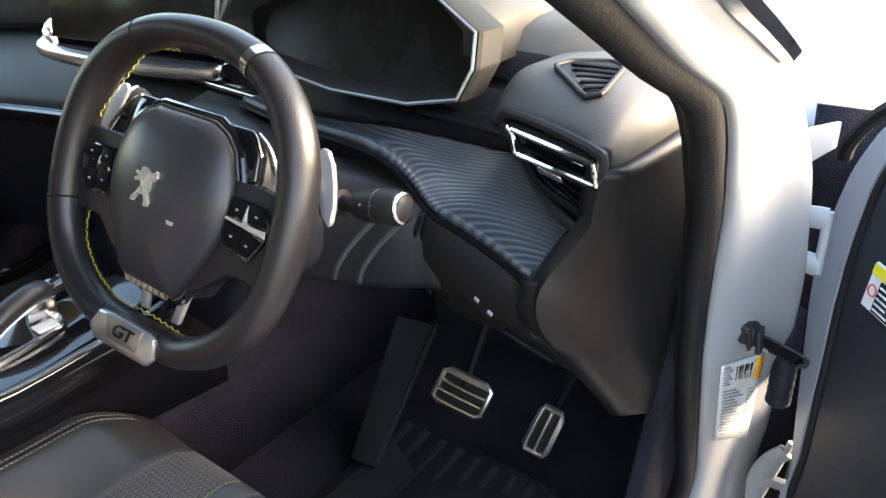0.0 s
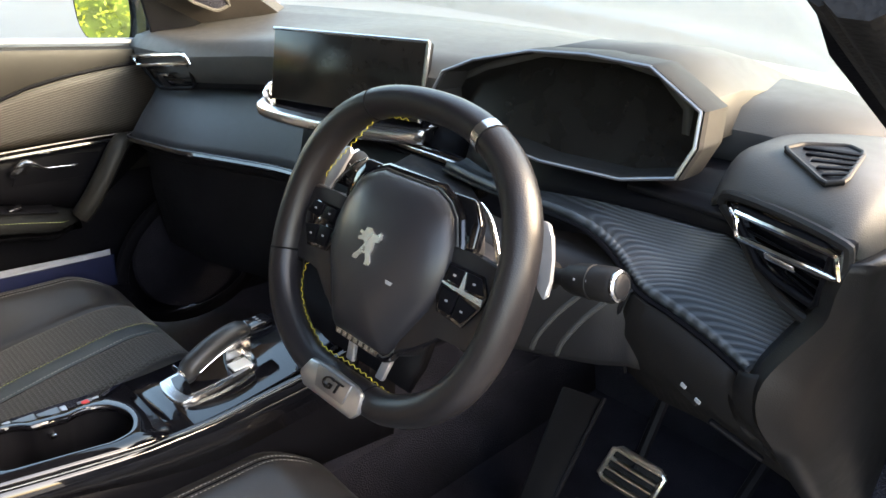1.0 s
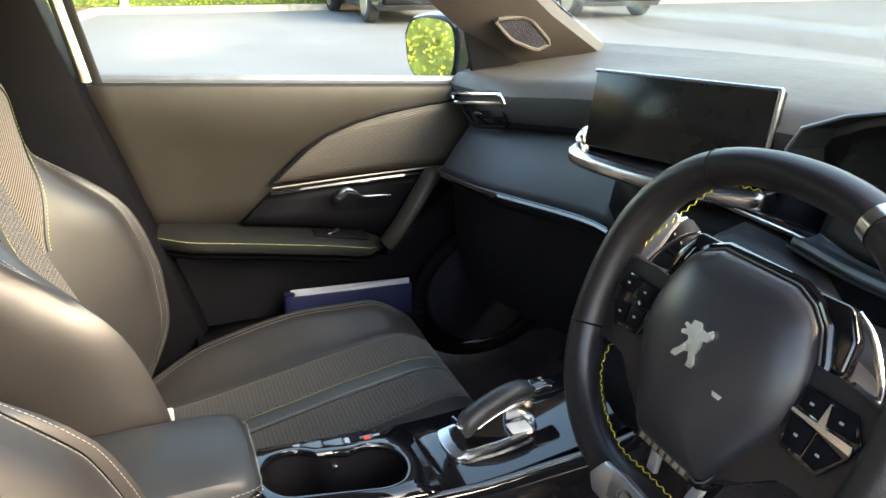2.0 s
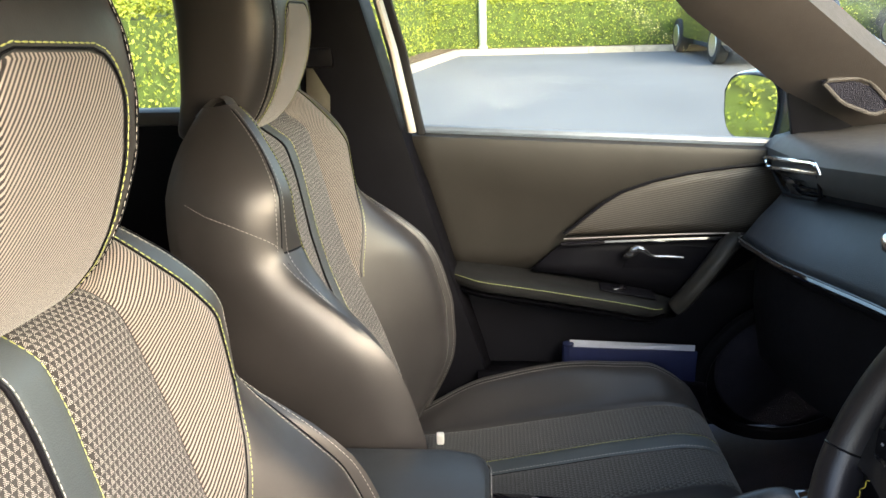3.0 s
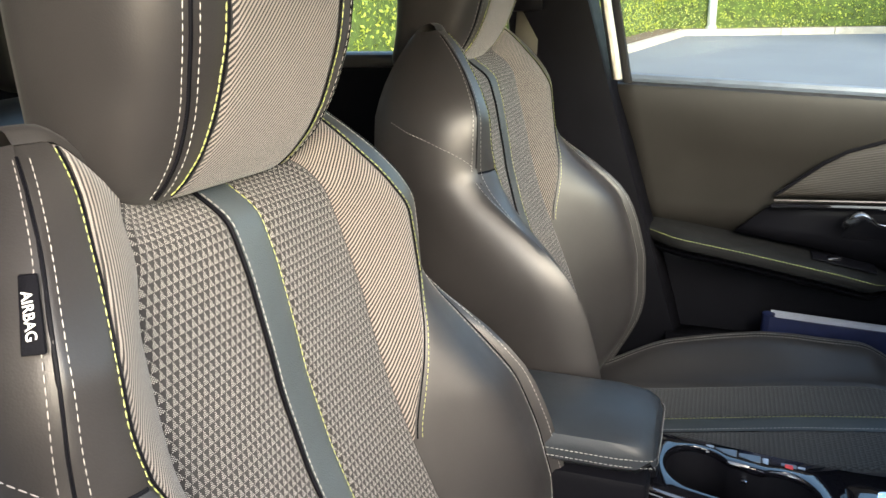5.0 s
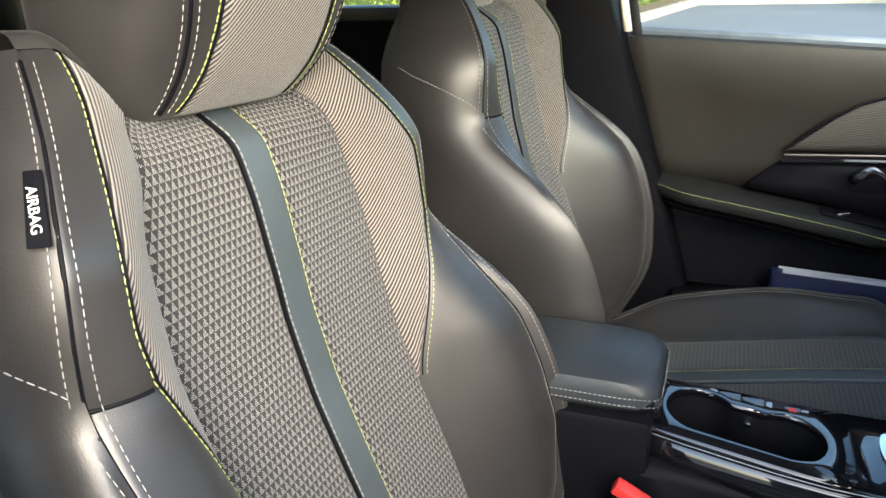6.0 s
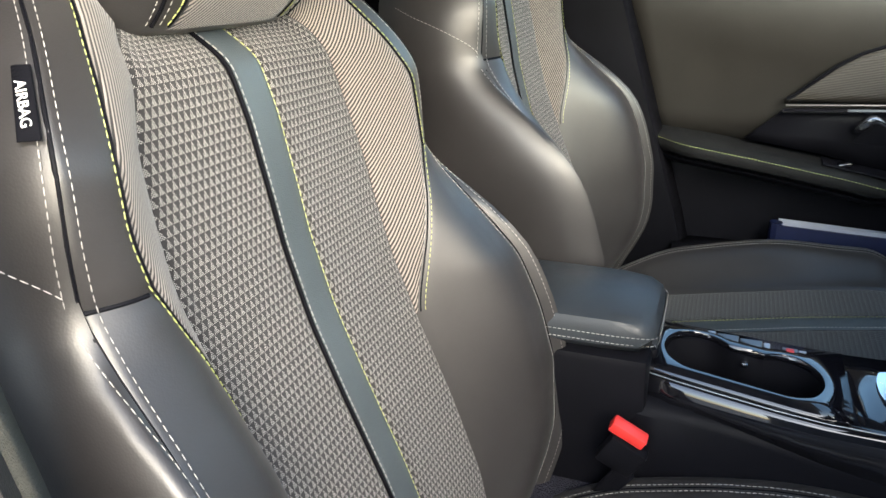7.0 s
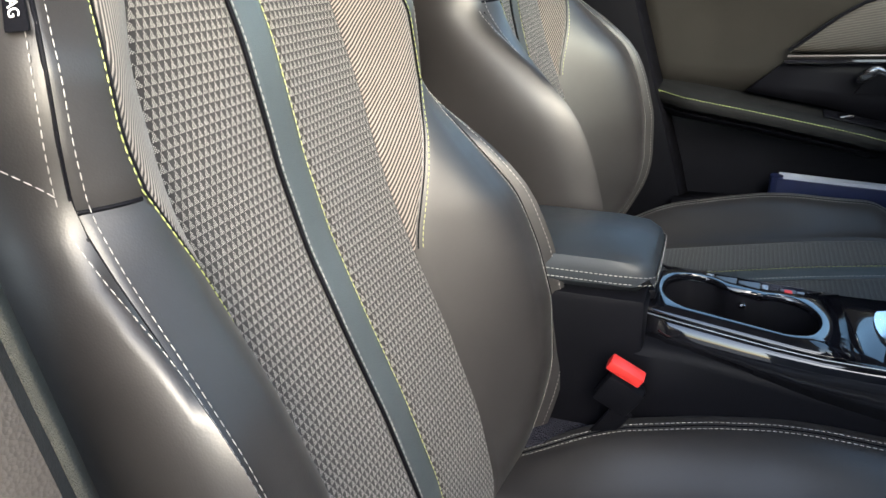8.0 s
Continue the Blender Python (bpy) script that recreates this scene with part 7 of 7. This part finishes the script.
def on_pillar(s, t, lift):
    """A place on the painted pillar: s across from the seal, t down the label's height."""
    f = lerp(39.2, 46.9, t)
    i = int(f)
    c = next(k for k in range(7) if s <= ACROSS[k + 1])
    q = (s - ACROSS[c]) / (ACROSS[c + 1] - ACROSS[c])
    up = lerp(FRAME_ROWS[i][c], FRAME_ROWS[i][c + 1], q)
    dn = lerp(FRAME_ROWS[i + 1][c], FRAME_ROWS[i + 1][c + 1], q)
    return lerp(up, dn, f - i) + Vector((0.87, -0.42, -0.22)) * lift


def on_label(name, s0, s1, t0, t1, lift, mt, parent, label=""):
    ns, nt = max(1, round((s1 - s0) * 10)), max(1, round((t1 - t0) * 10))
    g = [[on_pillar(lerp(0.13, 0.70, lerp(s0, s1, i / ns)), lerp(t0, t1, j / nt), lift + 0.0062) for i in range(ns + 1)] for j in range(nt + 1)]
    return part(name, surf(g), mt, parent, label, thick=-0.0004)


lab = on_label("information_label", 0.0, 1.0, 0.0, 0.98, 0.0012, plain("label_white", (0.62, 0.62, 0.62), 0.6), body, "white information label with an orange bar")
on_label("orange_bar", 0.80, 0.99, 0.01, 0.25, 0.0022, ORANGE, lab)
for k in range(6):
    on_label("code_bar", 0.36 + 0.066 * k, 0.36 + 0.066 * k + (0.044 if k % 2 else 0.026), 0.06, 0.22, 0.0022, GLOSS, lab)
for k in range(8):
    on_label("text_bar", 0.06 + 0.03 * (k % 2), 0.20 + 0.04 * (k % 3), 0.03 + 0.030 * k, 0.042 + 0.030 * k, 0.0022, GREY_PRINT, lab)
for k in range(15):
    on_label("text_bar", 0.10, 0.42 + 0.10 * (k % 3), 0.32 + 0.040 * k, 0.334 + 0.040 * k, 0.0022, GREY_PRINT, lab)
    on_label("text_bar", 0.72, 0.84 + 0.04 * (k % 2), 0.34 + 0.040 * k, 0.350 + 0.040 * k, 0.0022, GREY_PRINT, lab)
cs = thing("door_check_strap", (0.79, 0.38, 0.85), "black door check strap between pillar and door", "check strap")
mount = part("housing", slab([(0.774, 0.388, 0.846), (0.779, 0.388, 0.858), (0.787, 0.388, 0.862), (0.801, 0.388, 0.857), (0.812, 0.392, 0.846), (0.812, 0.392, 0.828), (0.799, 0.388, 0.829), (0.786, 0.388, 0.837)], (0.004, 0.026, -0.006), 0.003, 2), COVER, cs)
part("cap", box((0.797, 0.387, 0.851), (0.018, 0.008, 0.008), 0.0025, 2, Matrix.Rotation(radians(18), 4, "Y")), COVER, mount)
part("bolt", lathe([(0.0095, 0), (0.0095, 0.005), (0.0075, 0.007), (0.0045, 0.0072), (0.0040, 0.0045), (0.0, 0.0045)], Vector((0.783, 0.389, 0.850)), (0.25, -0.95, 0.25), 18), STEEL_DARK, mount)
part("clamp", box((0.8155, 0.400, 0.835), (0.006, 0.020, 0.027), 0.002, 2, Matrix.Rotation(radians(-12), 4, "Y")), COVER, cs)
part("clamp", box((0.8065, 0.394, 0.837), (0.004, 0.016, 0.024), 0.0015, 2, Matrix.Rotation(radians(-12), 4, "Y")), COVER, cs)
part("arm", tube([(0.814, 0.402, 0.832), (0.818, 0.410, 0.829), (0.846, 0.470, 0.789), (0.862, 0.505, 0.765)], 0.0048, 8, flat=1.6), GLOSS, cs, "glossy black arm")
gai = thing("wiring_gaiter", (0.845, 0.55, 0.75), "black ribbed rubber wiring gaiter between pillar and door", "gaiter")
part("bellows", tube(spline([(0.829, 0.530, 0.818), (0.832, 0.530, 0.799), (0.836, 0.530, 0.776), (0.840, 0.530, 0.748), (0.843, 0.530, 0.724), (0.846, 0.530, 0.698), (0.847, 0.530, 0.683)], 27), [0.006] + [0.0175 if k % 2 else 0.0195 for k in range(25)] + [0.006], 12, flat=0.8), grained("navy_boot_rubber", (0.010, 0.011, 0.018), 0.6, 400, 0.0006, 0.4, 0.3, spec=0.25), gai)

dd = thing("driver_door", (0.88, 0.5, 0.4), "white driver's door standing open with its dark inner panel", "door")
DA = Vector((0.62, -0.785, 0)).normalized()   # along the opened door, away from the hinge
DN = Vector((-DA.y, DA.x, 0))                 # outward face
H0 = Vector((0.852, 0.54, 0))


def dpt(s, z, n=0.0):
    return H0 + DA * s + DN * n + Vector((0, 0, z))


prof = [(0.56, 0.066), (0.60, 0.056), (0.658, 0.034), (0.751, 0.001), (0.834, -0.027), (0.897, -0.037), (0.976, -0.032), (1.02, -0.018), (1.053, 0.000), (1.09, 0.040), (1.115, 0.090), (1.13, 0.16)]
prof = [tuple(q)[:2] for q in spline([(z, s, 0) for z, s in prof], 30)]


def flange_w(z):
    return curve_at([(0.56, 0.006), (0.60, 0.010), (0.652, 0.030), (0.73, 0.044), (0.803, 0.057), (0.873, 0.063), (0.941, 0.058), (1.05, 0.046)], z)


rows = [[dpt(s + 0.01, z, 0.09), dpt(s, z, 0.02), dpt(s + 0.003, z, 0.006), dpt(s + 0.010, z, -0.001), dpt(s + flange_w(z) - 0.004, z, -0.002), dpt(s + flange_w(z), z, 0.01)] for z, s in [(0.36, 0.10)] + prof]
part("edge_flange", surf(rows), PAINT, dd, "white painted door edge", thick=0.004)
rows = [[dpt(s + flange_w(z) - 0.002, z, 0.008), dpt(s + flange_w(z) + 0.004, z, 0.003), dpt(s + flange_w(z) + 0.016, z, -0.001), dpt(0.35, z, -0.014), dpt(0.75, z, -0.02), dpt(1.0, z, 0.0)] for z, s in [(0.36, 0.10)] + prof[:27]]
part("inner_panel", surf(rows), grained("navy_black_panel", (0.022, 0.025, 0.032), 0.55, 700, 0.0006, 0.4, 0.2), dd, "blue-black inner panel", thick=0.003)
rows = [[dpt(s, z, 0.10) for s in (0.0, 0.3, 0.7, 1.05)] for z in (0.34, 0.7, 1.0, 1.13)]
part("outer_skin", surf(rows), PAINT, dd, "white painted outer skin", thick=0.01)
part("door_seal", tube([dpt(s + flange_w(z) + 0.003, z, 0.001) for z, s in prof], 0.0042, 8), RUBBER, dd)
part("upper_seal", tube(spline([dpt(-0.058, 0.992, 0.012), dpt(-0.046, 1.012, 0.004), dpt(-0.027, 1.040, 0.002), dpt(-0.004, 1.064, 0.002), dpt(0.04, 1.095, 0.002), dpt(0.10, 1.115, 0.002)], 24), 0.0085, 8), RUBBER, dd, "black rubber upper seal")
# warning label on the inner panel
def label_quad(s0, s1, z0, z1, n):
    return [dpt(s0, z1, n), dpt(s1, z1, n), dpt(s1, z0, n), dpt(s0, z0, n)]


lb = part("warning_label", slab(label_quad(0.078, 0.125, 0.878, 0.928, -0.008), -DN * 0.003), WHITE_PRINT, dd, "white warning label with a yellow bar")
part("label_bar", slab(label_quad(0.079, 0.124, 0.916, 0.927, -0.0115), -DN * 0.001), YELLOW, lb)
part("label_text", slab(label_quad(0.096, 0.124, 0.880, 0.914, -0.0115), -DN * 0.001), GLOSS, lb)
for k in range(5):
    part("text_bar", slab(label_quad(0.098, 0.121 - 0.005 * (k % 2), 0.883 + 0.0062 * k, 0.8848 + 0.0062 * k, -0.0128), -DN * 0.0006), WHITE_PRINT, lb)
part("label_ring", tube([dpt(0.087 + 0.0062 * math.cos(a), 0.899 + 0.0062 * math.sin(a), -0.0115) for a in [2 * math.pi * k / 16 for k in range(16)]], 0.0009, 5, closed=True), RED, lb)

# hinges, white as the body: bent strap brackets with their pins
for strap in ([(0.836, 0.470, 0.959), (0.820, 0.470, 0.957), (0.808, 0.470, 0.952), (0.806, 0.470, 0.942), (0.810, 0.470, 0.926), (0.814, 0.470, 0.913), (0.821, 0.470, 0.907), (0.833, 0.470, 0.906), (0.842, 0.470, 0.905)], [(0.877, 0.600, 0.565), (0.864, 0.600, 0.545), (0.856, 0.600, 0.523), (0.853, 0.600, 0.497), (0.857, 0.600, 0.471), (0.862, 0.600, 0.445)]):
    hg = part("hinge", tube(spline(strap, 26), 0.0062, 10, flat=2.0), PAINT, dd, "white painted hinge bracket")
    p, q = Vector(strap[0]), Vector(strap[-1])
    part("pin", tube([lerp(p, q, -0.15), lerp(p, q, 1.15)], 0.0050, 10), PAINT, hg)
part("hinge_arm", tube([(0.855, 0.600, 0.495), (0.872, 0.600, 0.506), (0.890, 0.600, 0.508)], 0.0075, 8, flat=1.3), PAINT, dd, "white painted hinge arm")

# B-pillar on the driver's side and its belt
db = thing("b_pillar", (0.68, -0.56, 0.4), "grey middle pillar at the driver's seat", "pillar", kind="structure")
rows = [[(0.640, y - 0.10, z), (0.655, y - 0.02, z), (0.672, y, z), (0.70, y - 0.004, z), (0.725, y - 0.03, z), (0.735, y - 0.10, z)] for z, y in ((0.38, -0.39), (0.7, -0.43), (1.0, -0.475), (1.2, -0.52), (1.45, -0.58))]
part("trim", surf(rows), PILLAR, db, "grey pillar trim", thick=0.01)
sb2 = thing("seat_belt", (0.64, -0.50, 0.6), "grey-brown seat belt webbing beside the driver's seat", "seat belt")
part("webbing", surf([[(0.632, y, z), (0.654, y + 0.022, z)] for z, y in ((0.45, -0.43), (0.8, -0.475), (1.0, -0.505), (1.2, -0.56))]), BELT, sb2, thick=0.002)

# ---- footwell ----
mat_ = thing("floor_mat", (0.40, 0.25, 0.362), "black ribbed rubber floor mat", "mat")
part("sheet", slab([(0.29, -0.15, 0.362), (0.66, -0.15, 0.362), (0.66, 0.40, 0.366), (0.60, 0.495, 0.392), (0.33, 0.495, 0.392), (0.29, 0.36, 0.366)], (0, 0, 0.008), 0.003), RUBBER, mat_)
for k in range(10):
    x = 0.315 + 0.034 * k
    part("rib", tube(spline([(x, -0.05, 0.373), (x + 0.005, 0.25, 0.373), (x + 0.008, 0.40, 0.377), (x + 0.010, 0.480, 0.396)], 10), 0.010, 8, flat=0.8), RUBBER, mat_)
fr = thing("footrest", (0.27, 0.50, 0.40), "black footrest panel at the tunnel", "footrest")
part("pad", slab([(0.292, 0.355, 0.392), (0.342, 0.360, 0.395), (0.315, 0.555, 0.560), (0.235, 0.550, 0.548)], (-0.004, 0.014, -0.020), 0.006, 3), KNEE, fr)
part("edge_strip", tube([(0.343, 0.360, 0.396), (0.330, 0.455, 0.478), (0.316, 0.555, 0.561)], 0.0035, 6), COVER, fr)


def pedal(name, pts, arm_top, label):
    ob = thing(name, pts[0], label, "pedal", "pedals")
    P = [Vector(p) for p in pts]
    n_ = (P[1] - P[0]).cross(P[3] - P[0]).normalized()
    if n_.y > 0:
        n_ = -n_
    part("plate", slab(P, -n_ * 0.008, 0.004, 3), RUBBER, ob)
    vertical = (P[3] - P[0]).length > (P[1] - P[0]).length
    ends = [(0, 3, 1, 2)] if not vertical else [(0, 1, 3, 2)]
    a, b, c, d = ends[0]
    for k in (0.06, 0.36, 0.64, 0.94) if not vertical else (0.05, 0.5, 0.95):
        f = k
        p, q = (lerp(P[0], P[3], f), lerp(P[1], P[2], f)) if not vertical else (lerp(P[0], P[1], f), lerp(P[3], P[2], f))
        p, q = lerp(p, q, 0.05), lerp(p, q, 0.95)
        part("steel_bar", tube([p + n_ * 0.002, lerp(p, q, 0.5) + n_ * 0.003, q + n_ * 0.002], 0.0045, 8, flat=0.6), STEEL, ob, "brushed steel bar")
    part("steel_edge", tube([lerp(x, y, t) + n_ * 0.001 for x, y in zip(P, P[1:] + P[:1]) for t in (0.12, 0.5, 0.88)], 0.0045, 8, closed=True), STEEL, ob, "brushed steel edge")
    part("arm", tube([sum(P, Vector()) / 4 - n_ * 0.004, Vector(arm_top)], 0.009, 8), HARD, ob)


pedal("brake_pedal", [(0.407, 0.447, 0.578), (0.489, 0.448, 0.575), (0.479, 0.432, 0.522), (0.394, 0.430, 0.524)], (0.43, 0.62, 0.84), "steel-faced brake pedal with rubber bars")
pedal("accelerator_pedal", [(0.572, 0.447, 0.589), (0.604, 0.446, 0.588), (0.592, 0.432, 0.514), (0.556, 0.430, 0.515)], (0.60, 0.64, 0.74), "narrow steel-faced accelerator pedal")
